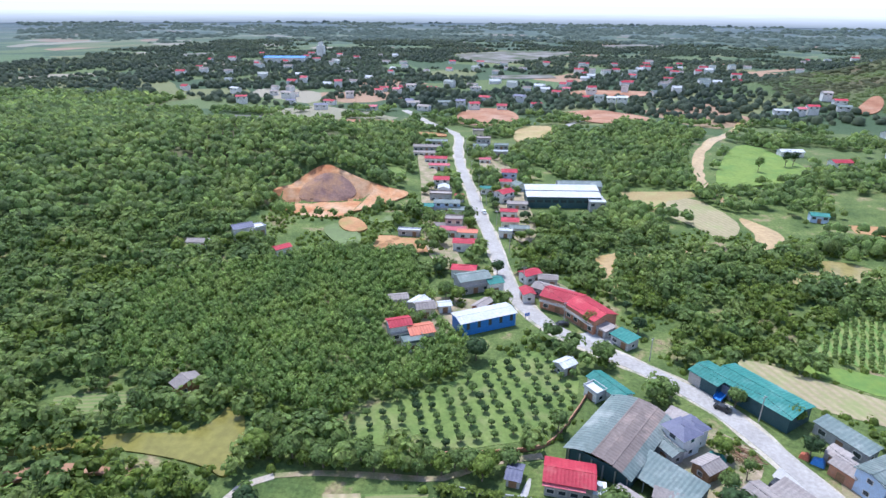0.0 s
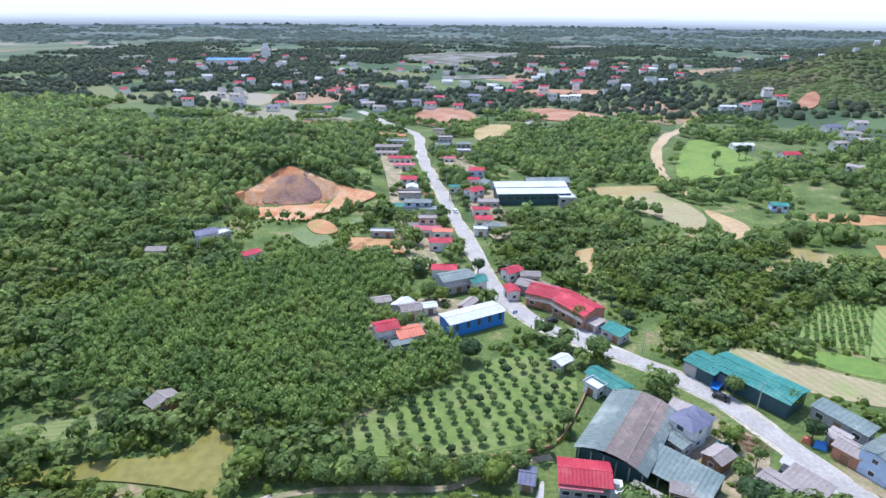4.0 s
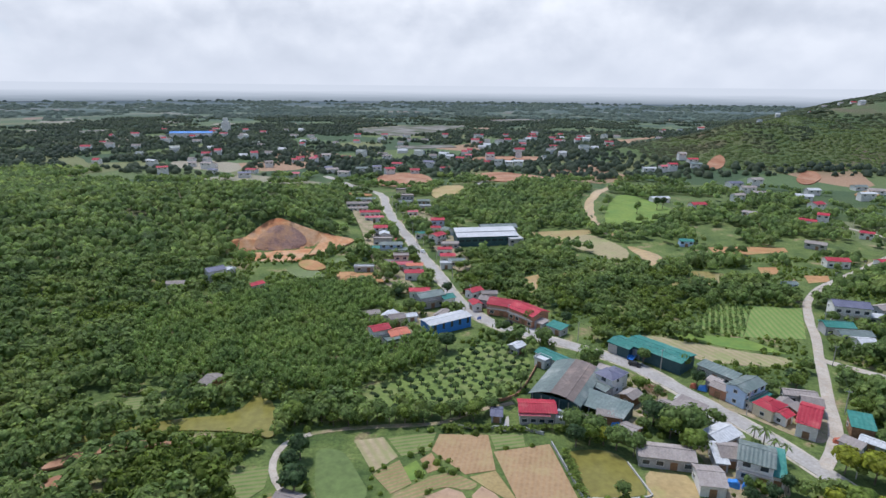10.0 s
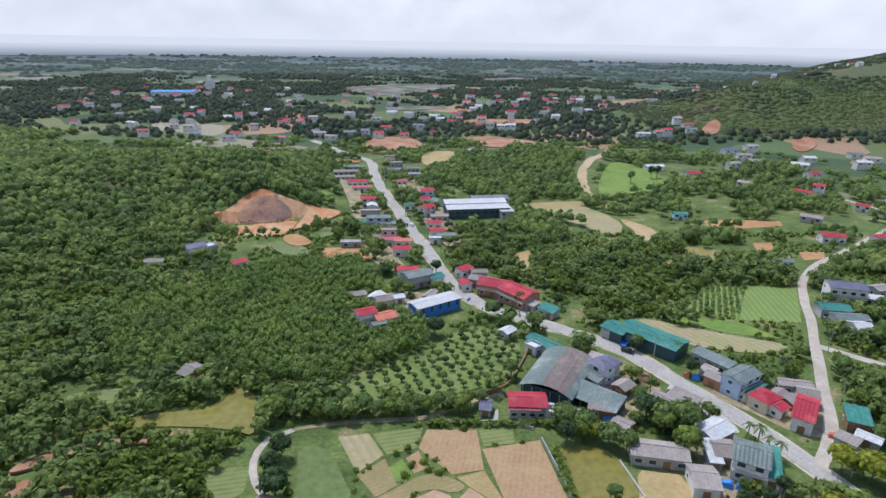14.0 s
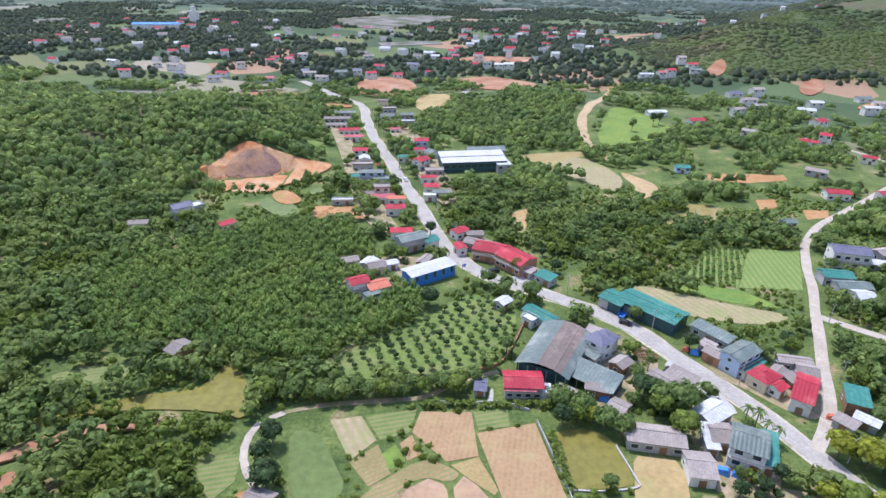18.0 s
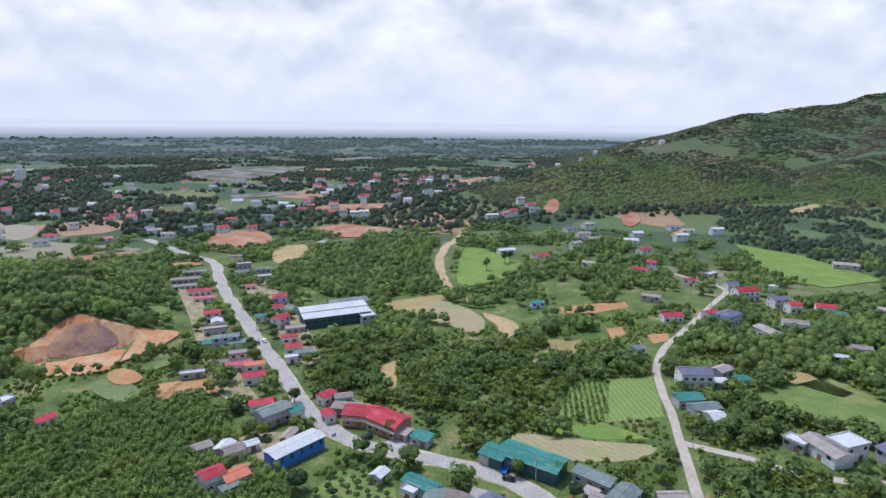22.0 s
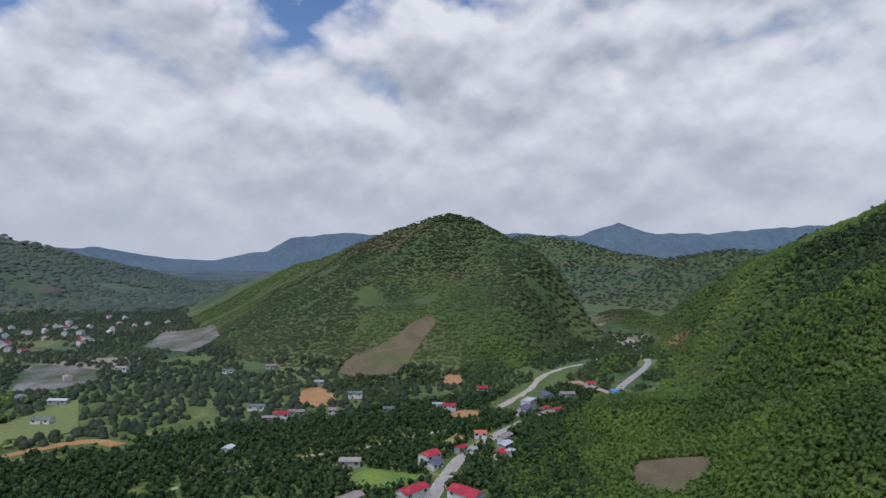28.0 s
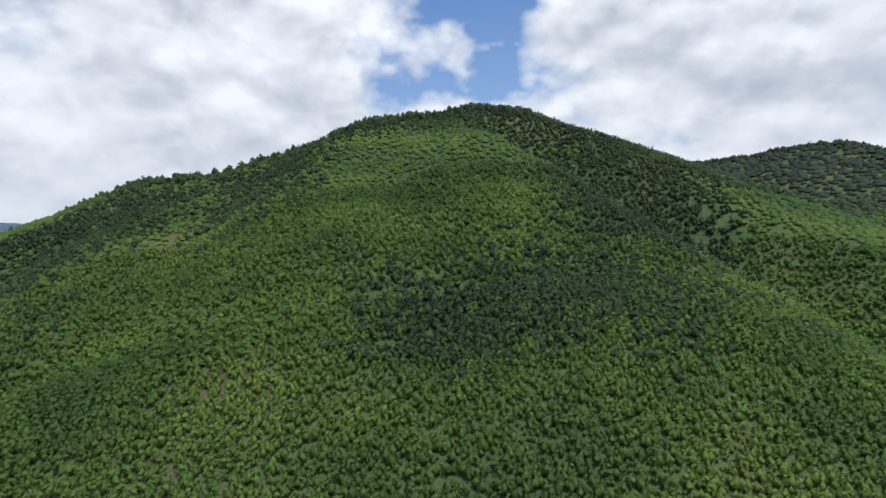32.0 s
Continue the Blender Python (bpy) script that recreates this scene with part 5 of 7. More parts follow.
HAMLETS = {
    "road_upper_west": """
-72 474 22 7 8 4 sage grey g
-74 449 26 8 8 4 cement grey g
-72 432 20 6 8 3.5 cement white g
-61 419 20 8 7 4.5 red white g
-56 405 18 6 7 4 pink white g
-47 368 12 9 7 7 red white g
-43 354 9 8 99 6.5 white white g
-43 346 16 7 6 5 cement grey f
-33 348 6 5 6 4 red white g
-36 328 18 8 6 7 sage blue g
-46 326 9 7 6 4.5 green grey g
-30 326 13 7 6 4 sage white g
-28 304 11 8 5 7 cement cream f
-27 296 16 7 5 4.5 pink white g
-20 295 12 6 5 4.2 orange white g
-19 281 14 8 5 5 red white h
-34 301 8 6 5 4 cement grey g
-47 292 14 4 5 3 white grey f
-15 254 13 7 4 4.5 red white h
-10 243 17 10 31 6.5 sage grey g
-2 244 8 8 31 5 green white g
""",
    "road_upper_east": """
-39 475 14 6 8 4 sage white g
-24 482 14 6 8 4 sage grey g
-23 458 16 6 8 4 white grey f
-45 505 11 9 9 10 cement cream f
-38 485 14 9 9 8 cement grey f
-30 433 10 5 8 4 pink white g
-10 393 12 9 7 8 red blue g
-11 383 9 7 7 4.5 red white h
-3 377 10 8 -61 4.5 sage white g
-20 366 10 6 6 4.2 green white g
-9 353 12 9 51 7 red white g
-1 343 14 6 6 4 cement grey g
-4 328 11 6 6 4.5 red white g
-2 313 11 8 5 5 red cream h
3 306 12 6 5 4 sage white g
-3 301 8 6 5 3.5 white white f
""",
    "crossroads": """
11 255 10 7 41 4.5 red white g
18 253 10 6 2 4 cement grey g
11 239 8 6 -70 4.2 red white g
20 242 20 8 -24 4.5 cement grey g
23.8 235.0 19 13 -22 6 red brick g
33.1 226.5 20 14 -50 6.2 red brick g
36.4 220.2 11 6 -46 3.6 cement grey s
43.4 214.2 10 7 -46 3.6 green grey s
-34 225 9 6 23 4 cement grey g
-26 223 9 7 65 4.2 white grey g
-23 220 9 8 22 4.5 cement cream g
-17 224 6 5 22 3.5 white white g
-28 204 10 8 30 6.5 red white g
-21 204 11 9 30 4.5 orange white g
-22 198 9 6 29 4 sage white f
-4 228 11 5 62 3 cement brick g
""",
    "lower_road": """
25 195 5 4 44 3.2 white grey g
37 186 12 5 -48 3.4 green white g
33 184 4.5 3.5 -46 3 white white f
53.3 175 6 4.5 -35 3.4 cement cream s
52.5 167.5 6.5 6 -52 6 slate white h
55.5 170.5 5.5 5 -52 5.4 slate white h
49.5 163.5 5 4 -52 3.4 sage grey g
57.5 159.8 5.5 4.5 40 3 cement timber g
66.5 151.5 6 6.5 -50 3.4 cement grey g
72.3 151.5 8 7 -50 3.6 cement cream s
92.5 176.5 13 4.5 -54 3.4 sage grey s
88 169.5 4 3.5 -51 3 cement grey s
88.5 165 5.5 5 -51 3.4 cement brick g
94.5 162 11 6.5 33 6 sage blue g
97 159.3 10 3.2 33 3.2 green white s
98 153.5 7.5 6 32 4 red cream h
100 149.5 4 4 31 3.2 red white g
104 156.5 4.5 3.5 40 3 cement grey g
106.5 153.5 4 3.5 20 2.8 cement brick s
111.5 161.5 9.5 4 -12 3.4 cement grey g
112.5 156.5 5.5 6.5 -20 3.4 cement grey g
106 146.5 5.2 14 -36 4.6 red white g
119.3 143.8 5.5 7.5 -24 4 green timber s
117.5 136 5.5 3.5 -46 2.8 white grey g
111 135 5 3.5 -54 2.8 cement grey s
""",
    "pondside": """
57.5 128.8 14 6.6 -10 3.4 cement grey g
75.7 137.5 9 6.5 32 3.6 white grey g
74.8 129.8 5.5 7 -8 3.4 cement grey g
71.5 128.5 2.8 8 -8 3 white grey s
79.2 124.6 8 9.5 -28 6 sage white g
84.2 123.5 3.2 11 -24 3.6 green white s
65 118.8 6 8 -8 3.4 cement white g
51 139.5 4.5 6 -40 3 cement brick g
38.5 147 5.5 2.6 -36 2.2 cement grey s
47.5 147.4 7 2.6 -16 3 cement timber s
14 149 3 5 -6 2.4 slate grey g
-38 108 6 4.5 -20 3 cement timber g
""",
    "left_wood": """
-78 164 5 8 -30 3.6 cement brick g
-118 268 10 8 43 6 slate white g
-130 253 11 5 10 3.4 cement white g
-94 257 8 5 51 3.6 red white g
-114 273 8 6 55 4 white grey f
""",
    "side_road": """
174 234 14 9 -15 7 slate white g
184 230 8 4 -16 3 white grey s
194 240 9 6 16 3.6 cement grey g
195 229 6 5 2 3.6 green grey g
159 218 11 7 -8 4 green grey g
219 314 12 7 -8 4.2 red white g
250 303 14 9 22 6.5 slate blue h
246 314 9 5 12 4 red white g
296 342 15 10 -5 7 red white g
305 323 10 8 -6 6 slate white g
306 312 8 7 -7 5.5 red white g
324 305 11 8 -39 5 red white g
322 294 9 6 -39 4 green white g
282 286 13 8 -39 4.2 cement white g
255 277 15 8 -92 4.5 cement white g
306 367 9 6 -4 4.2 slate white g
329 354 6 5 -4 4 white white f
""",
    "hamlet_east": """
264 420 14 7 -38 4.4 red white g
280 427 8 8 -38 7.5 red white g
282 381 9 6 -39 4.6 red white g
312 396 12 5 18 3.8 white grey f
231 353 13 7 -39 4 cement grey g
170 273 7 5 8 3.6 sage blue g
236 449 11 7 -38 4 cement white g
150 356 9 6 -6 4 green blue g
185 508 18 8 8 4 white white g
442 396 20 10 -38 4.5 cement grey g
387 303 18 9 -38 4.4 cement white g
359 293 12 8 -39 4.2 cement grey g
383 272 11 8 -39 5 slate white g
405 245 15 9 -39 5.5 red white g
431 233 13 8 -39 5.2 red white g
431 216 14 10 -39 5.6 slate grey g
392 198 24 5 -143 4 white grey s
379 183 28 6 -144 4.2 sage grey s
284 246 10 7 -39 4 cement white g
264 240 7 5 -39 3.6 white grey g
""",
    "hamlet_far": """
296 177 12 9 -4 5 green white g
293 163 12 8 2 5 sage white g
287 178 9 6 -18 4 white grey g
307 176 9 8 -39 6 slate grey g
260 179 9 8 -4 6 red white g
246 163 11 8 3 4.6 sage white g
263 185 8 5 -4 4 white grey f
258 141 14 8 -1 4.2 cement white g
251 145 9 6 0 4 cement white g
314 145 12 9 -39 6 red white g
309 139 8 7 -39 6.5 red white g
292 141 13 9 -100 5 slate white g
307 135 12 8 -102 4.4 sage grey g
385 158 15 8 -132 4.4 sage grey g
368 151 11 6 -130 4 cement brick g
407 182 7 6 -39 6.5 pink cream g
397 175 9 6 -39 4 red white g
""",
    "lane_side": """
190 171 11 8 5 6 white white f
182 172 15 8 -91 4.5 cement white g
176 179 7 5 -69 3.8 white grey f
202 162 10 8 -96 4.6 slate grey g
159 201 6 9 -4 3.8 white white g
160 209 12 6 -3 4 sage grey g
159 218 11 6 -3 4 green grey g
""",
    "south_village": """
374 -253 17 9 -57 9 white white f
365 -242 17 9 -58 6 slate white g
394 -287 16 9 164 5 slate grey g
385 -301 14 9 -118 4.4 cement grey g
366 -327 24 7 171 4 cement brick g
374 -346 17 6 169 4.2 blue grey s
408 -348 8 9 -118 6 red white g
340 -242 13 8 -70 4.4 cement white g
341 -254 10 8 -70 4.6 red white g
360 -258 10 6 -69 4 red white g
442 -253 11 8 -118 5 red white g
325 -178 9 6 -118 4.2 orange white g
307 -185 14 6 -61 4 cement white g
294 -176 12 6 -62 4 white grey g
283 -166 10 6 -62 4 red white g
281 -171 6 5 -63 3.6 white white f
301 -129 13 9 -69 6.5 red white g
292 -128 9 6 -71 4 slate white g
260 -99 18 9 -74 6 red white g
243 -119 19 11 -162 5.5 red white g
307 -153 8 5 -70 4 red grey g
""",
    "south_west": """
414 -194 10 5 -118 3.6 white white f
403 -198 12 8 -118 5 red white g
481 -149 14 8 -118 5 sage white g
421 -155 11 6 -118 4 sage grey g
431 -114 8 8 -118 6 cement white g
545 -136 10 6 -118 4 white grey f
446 -90 14 7 -118 4 cement grey g
477 -66 15 7 -118 4.2 sage white g
438 -77 13 9 -118 6 red white g
438 -69 14 6 -118 4 cement grey g
379 -31 8 6 -38 4 white white g
645 -69 13 7 -118 4.2 sage white g
642 -112 12 7 -118 4 cement grey g
322 -89 14 8 -118 4 cement grey g
509 77 16 8 -118 4.2 sage white g
573 73 18 7 -118 4 white grey g
271 -71 14 8 -71 4.2 cement grey g
710 29 15 8 -118 5 cement white g
""",
}
rnd = random.Random(5)
for hamlet, rows in HAMLETS.items():
    rich = hamlet in ("road_upper_east", "road_upper_west", "crossroads", "lower_road", "pondside", "left_wood", "side_road")
    for row in rows.split("\n"):
        if row.strip():
            q = row.split()
            house(*(float(v) for v in q[:6]), q[6], q[7], q[8], hamlet, rich, rnd)


def blue_shed():
    """Blue steel shed with a white roof and upright dark window slits."""
    w, d, h = 20.0, 7.4, 4.9
    yaw = 34.0
    c = (-2.0, 216.6)
    root = empty("warehouse", pose(*c, 0, 0, 0, yaw), "bright blue steel warehouse with a white metal roof", "warehouse")
    wall_part(root, w, d, h, "g", M["steel_blue"], 0.16)
    roof_part(root, w, d, h, "g", M["roof_white"], 0.5, 0.16)
    for k in range(5):
        bm = bmesh.new()
        box(bm, -0.55, -0.06, 0, 0.55, 0.02, 2.6)
        part("window", bm, M["glass"], root, m=pose(-w / 2 + (k + 0.6) * w / 5, -d / 2 - 0.01, 2.2))
    for s in (-1, 1):
        bm = bmesh.new()
        box(bm, s * w / 2 - 0.12, -d / 2 - 0.08, 0, s * w / 2 + 0.12, -d / 2 + 0.1, h)
        part("corner_trim", bm, M["roof_white"], root)
    BUILT.append((*c, w, d))


def big_hall():
    """Large market hall with an arched metal roof, rust-streaked over the top, and a lower wing in front."""
    yaw = 61.5
    root = empty("market_hall", pose(38.2, 165.0, 0, 0, 0, yaw), "large hall with an arched grey-green rust-streaked metal roof", "hall")
    L, W = 25.5, 15.5
    wall = bmesh.new()
    box(wall, -L / 2, -W / 2, -0.5, L / 2, -W / 2 + 0.25, 3.9), box(wall, -L / 2, W / 2 - 0.25, -0.5, L / 2, W / 2, 3.9)
    box(wall, L / 2 - 0.25, -W / 2, -0.5, L / 2, W / 2, 4.6), box(wall, -L / 2 + 0.6, -W / 2 + 0.25, -0.5, -L / 2 + 0.8, W / 2 - 0.25, 4.4)
    part("wall", wall, M["steel_dark"], root)
    n = 7
    arc = [(W * 0.54 * (1 - 2 * k / n), 3.9 + 2.3 * (1 - (1 - 2 * k / n) ** 2)) for k in range(n + 1)]
    for k in range(n):
        (y0, z0), (y1, z1) = arc[k], arc[k + 1]
        bm = bmesh.new()
        sheet(bm, (-L / 2 - 0.6, y0, z0), (L / 2 + 0.6, y0, z0), (L / 2 + 0.6, y1, z1), (-L / 2 - 0.6, y1, z1), 0.1, 1.0)
        part("roof_panel", bm, M["roof_rust" if k in (3, 4, 5) else "roof_sage"], root)
    for k in (3, 5):
        bm = bmesh.new()
        box(bm, -L / 2 - 0.6, arc[k][0] - 0.22, arc[k][1] + 0.02, L / 2 + 0.6, arc[k][0] + 0.22, arc[k][1] + 0.2)
        part("ridge_cap", bm, M["roof_rust"], root, "rusty roof strip")
    for k in range(6):
        bm = bmesh.new()
        box(bm, -0.15, -0.15, -0.3, 0.15, 0.15, 4.0)
        part("post", bm, M["metal_grey"], root, m=pose(-L / 2 + 0.2, -W / 2 + 0.5 + k * (W - 1) / 5, 0))
    wing = empty("hall_wing", pose(46.8, 152.6, 0, 0, 0, -36), "low front wing with a grey-green metal roof", "shed")
    bm = bmesh.new()
    sheet(bm, (-6.5, -4.2, 3.2), (8.0, -4.2, 3.0), (8.0, 4.8, 3.9), (-6.5, 4.8, 4.4), 0.1, 1.0)
    part("roof", bm, M["roof_sage"], wing)
    bm = bmesh.new()
    box(bm, -6.2, 4.4, -0.3, 7.8, 4.6, 3.7), box(bm, 7.6, -4, -0.3, 7.8, 4.4, 3.0)
    part("wall", bm, M["steel_dark"], wing)
    for k in range(5):
        bm = bmesh.new()
        box(bm, -0.12, -0.12, -0.3, 0.12, 0.12, 3.2)
        part("post", bm, M["metal_grey"], wing, m=pose(-6.2 + k * 3.3, -3.9, -0.1))
    BUILT.extend([(34, 158, 15, 12), (38, 165, 15, 12), (43, 173, 15, 12), (47, 152, 14, 9)])


def red_house():
    root = empty("house", pose(26.0, 149.0, 0, 0, 0, -2) @ Matrix.Scale(0.86, 4), "grey-walled house with a wide two-part red metal roof and water tank", "house", "houses of the lower road")
    wall_part(root, 12, 8, 5.2, "g", M["wall_grey"], 0.24)
    roof_part(root, 12, 8, 5.2, "g", M["roof_red"], 0.7, 0.24)
    bm = bmesh.new()
    sheet(bm, (-6.6, -5.2, 4.2), (4.2, -5.2, 4.2), (4.2, -3.6, 4.9), (-6.6, -3.6, 4.9), 0.1, 1.1)
    part("awning", bm, M["roof_pink"], root, "pale red porch roof")
    bm = bmesh.new()
    box(bm, 6, -4, 0, 9.2, 0.5, 3.2), box(bm, 5.9, -4.2, 3.2, 9.4, 0.7, 3.4)
    part("annex", bm, M["wall_white"], root)
    bm = bmesh.new()
    bmesh.ops.create_cone(bm, cap_ends=True, segments=14, radius1=0.8, radius2=0.8, depth=1.6, matrix=pose(7.6, -2, 4.2))
    part("water_tank", bm, M["metal_grey"], root, "steel water tank")
    for k in range(4):
        wd = part("window", WINDOW["wide"][0], None, root, m=pose(-4.5 + 3 * k, -4.02, 1.1))
        part("pane", WINDOW["wide"][1], None, wd)
    BUILT.append((25, 146, 14, 9))


def green_shed():
    """Long sea-green shed on the far side of the road, gable roof, dark steel walls, open lorry bay."""
    for c, w, d, h in (((76.5, 190), 22, 10, 4.8), ((65.8, 196.5), 8.5, 8.0, 4.2)):
        root = empty("warehouse", pose(*c, 0, 0, 0, -48), "long dark steel warehouse with a sea-green metal roof" if w > 10 else "open lorry shed with a sea-green roof", "warehouse")
        wall_part(root, w, d, h, "g", M["steel_dark"], 0.2)
        roof_part(root, w, d, h, "g", M["roof_green"], 0.6, 0.2)
        bm = bmesh.new()
        box(bm, -1.9, -0.06, 0, 1.9, 0.02, 3.6)
        part("gate", bm, M["metal_grey"], root, "steel roller gate", m=pose(-w * 0.3, -d / 2 - 0.02, 0))
        BUILT.append((*c, w, d))


def factory():
    root = empty("factory", pose(22, 357, 0, 0, 0, 10), "long dark factory with a stepped white metal roof", "factory")
    for y, h, wd in ((-4.0, 6.2, 8.0), (4.0, 7.6, 8.0)):
        bm = bmesh.new()
        sheet(bm, (-20, y - wd / 2, h), (20, y - wd / 2, h), (20, y + wd / 2, h + 1.0), (-20, y + wd / 2, h + 1.0), 0.12, 1.2)
        part("roof", bm, M["roof_white"], root)
    bm = bmesh.new()
    box(bm, -19.5, -7.6, -0.4, 19.5, 7.6, 6.2)
    part("wall", bm, M["steel_dark"], root)
    for k in range(9):
        bm = bmesh.new()
        box(bm, -1.5, -0.06, 0, 1.5, 0.02, 1.3)
        part("window", bm, M["glass"], root, m=pose(-17 + k * 4.2, -7.62, 3.2))
    house(40, 352, 8, 10, 10, 5.0, "white", "grey", "f", "factory", False, rnd)
    house(31, 374, 24, 10, 10, 7.2, "sage", "grey", "g", "factory", False, rnd)
    BUILT.append((22, 357, 40, 16))


blue_shed(), big_hall(), red_house(), green_shed(), factory()

# houses of the town and hamlets out on the plain, in loose clusters
TOWN = [(-60, 760, 110, 24), (90, 900, 120, 22), (-260, 700, 130, 18), (210, 1120, 130, 30), (-420, 1000, 170, 22), (-120, 1050, 150, 18), (-480, 1250, 120, 10), (700, 1350, 160, 14),
        (1080, 150, 120, 30), (900, 260, 110, 14), (1250, 60, 110, 14), (560, 320, 50, 10), (640, 120, 60, 6), (270, 690, 30, 7), (360, 560, 60, 10), (250, 480, 40, 7), (-330, 830, 80, 8)]
def town_house(x, y, w, d, h, yaw, roof):
    root = empty("house", pose(x, y, ground_at(x, y), 0, 0, yaw), "distant white house with a %s gable roof" % ROOF[roof], "house", "houses on the plain")
    wall_part(root, w, d, h, "g", M["wall_white"])
    for s in (-1, 1):
        bm = bmesh.new()
        sheet(bm, (-w / 2 - 0.6, s * (d / 2 + 0.6), h - 0.2), (w / 2 + 0.6, s * (d / 2 + 0.6), h - 0.2), (w / 2 + 0.6, 0, h + 0.32 * d / 2), (-w / 2 - 0.6, 0, h + 0.32 * d / 2), 0.12)
        part("roof_slope", bm, M["roof_" + roof], root)
        part("window", WINDOW["wide"][1], None, root, m=pose(s * w * 0.27, -d / 2 - 0.02, h - 2.2))


def far_houses(rows):
    """The rest of the far town, too small to be told apart: walls and roofs in one object."""
    bm = bmesh.new()
    kinds = ["wall_white", "roof_red", "roof_white", "roof_cement", "roof_sage"]
    for x, y, w, d, h, yaw, roof in rows:
        m, first = pose(x, y, ground_at(x, y), 0, 0, yaw), len(bm.verts)
        v = box(bm, -w / 2, -d / 2, -1, w / 2, d / 2, h)
        top = [bm.verts.new((s * (w / 2 + 0.5), 0, h + 0.3 * d)) for s in (-1, 1)]
        f = [bm.faces.new((v[4], v[5], top[1], top[0])), bm.faces.new((v[6], v[7], top[0], top[1])), bm.faces.new((v[5], v[6], top[1])), bm.faces.new((v[7], v[4], top[0]))]
        for q in f[:2]:
            q.material_index = kinds.index("roof_" + roof)
        for q in (*v, *top):
            q.co = m @ q.co
    me = bpy.data.meshes.new("far_town")
    bm.to_mesh(me)
    bm.free()
    for k in kinds:
        me.materials.append(M[k])
    tagged(new("far_town", me), "far town of small white houses with red and grey roofs", "houses", kind="stuff")


far_rows = []
for tx, ty, tr, count in TOWN:
    for k in range(count):
        a, q = rnd.uniform(0, 6.283), tr * math.sqrt(rnd.random())
        x, y = tx + q * math.cos(a) * 1.5, ty + q * math.sin(a)
        if any(abs(x - b[0]) + abs(y - b[1]) < 14 for b in BUILT):
            continue
        row = (x, y, rnd.uniform(8, 15), rnd.uniform(6.5, 9), rnd.choice((4, 4.5, 5, 7, 8)), rnd.uniform(-25, 25))
        if math.hypot(x - VIEWPOINT[0], y - VIEWPOINT[1]) < 790:
            town_house(*row, rnd.choice(("red", "pink", "white", "cement", "sage", "red", "slate", "cement")))
        else:
            far_rows.append((*row, rnd.choice(("red", "red", "white", "cement", "cement", "sage"))))
        BUILT.append((*row[:2], 12, 9))
far_houses(far_rows)
root = empty("factory", pose(-497, 1118, 0, 0, 0, 12), "large distant hall with a light blue roof", "factory")
wall_part(root, 75, 32, 10, "g", M["wall_white"], 0.14)
roof_part(root, 75, 32, 10, "g", M["roof_blue"], 1.0, 0.14)
root = empty("tower", pose(-487, 1266, 0), "tall white tower building", "tower")
bm = bmesh.new()
box(bm, -7, -7, -1, 7, 7, 22), box(bm, -4, -4, 22, 4, 4, 30)
part("wall", bm, M["wall_white"], root)
for x, y, w, d in BUILT:
    clear_box(x, y, w + 3, d + 3)

# ---- single trees, orchard and garden plants ----
def tree_meshes(kind, r):
    """Trunk with limbs and a crown of leaf sprays, about 6 m high."""
    bm = bmesh.new()
    tall = {"round": 3.0, "wide": 3.4, "tall": 4.2, "small": 1.4}[kind]
    spread = {"round": 2.3, "wide": 3.2, "tall": 1.9, "small": 1.25}[kind]

    def limb(a, b, r0, r1):
        a, b = Vector(a), Vector(b)
        m = Matrix.Translation((a + b) / 2) @ (b - a).to_track_quat("Z", "Y").to_matrix().to_4x4()
        bmesh.ops.create_cone(bm, cap_ends=False, segments=6, radius1=r0, radius2=r1, depth=(b - a).length, matrix=m)

    limb((0, 0, -0.3), (0.1, 0.05, tall * 0.7), 0.16 + 0.02 * spread, 0.11)
    for k in range(5):
        a = 1.26 * k + r.uniform(-0.3, 0.3)
        limb((0.1, 0.05, tall * (0.5 + 0.05 * k)), (spread * 0.6 * math.cos(a), spread * 0.6 * math.sin(a), tall + r.uniform(0.0, 0.6)), 0.08, 0.03)
    trunk = bpy.data.meshes.new("trunk")
    bm.to_mesh(trunk)
    bm.free()
    trunk.materials.append(M["bark"])
    v, f = crown(230 if kind != "small" else 60, 0.125 if kind != "small" else 0.2, "ico", 5, {"round": 0.85, "wide": 0.65, "tall": 1.5, "small": 0.85}[kind], r)
    leaves = array_mesh("crown", v * spread + np.array([0, 0, tall + 0.35 * spread]), f, True)
    return trunk, leaves


rt = np.random.RandomState(23)
TREE = {}
for kind, mats in (("round", ("leaf_wood", "leaf_bright", "leaf_dark", "leaf_yellow")), ("wide", ("leaf_wood", "leaf_bright", "leaf_yellow", "leaf_dark")), ("tall", ("leaf_wood", "leaf_dark")), ("small", ("leaf_dark", "leaf_wood"))):
    for mname in mats:
        trunk, leaves = tree_meshes(kind, rt)
        leaves.materials.append(M[mname])
        TREE[kind, mname] = (trunk, leaves)
TONE = {"leaf_wood": "mid-green", "leaf_bright": "bright green", "leaf_dark": "dark green", "leaf_yellow": "yellow-green"}


def tree(x, y, kind, mname, size, label, name="tree", group=""):
    root = empty(name, pose(x, y, ground_at(x, y), 0, 0, rt.uniform(0, 360)) @ Matrix.Scale(size, 4), label, name, group)
    part("trunk", TREE[kind, mname][0], None, root)
    part("crown", TREE[kind, mname][1], None, root)
    return root


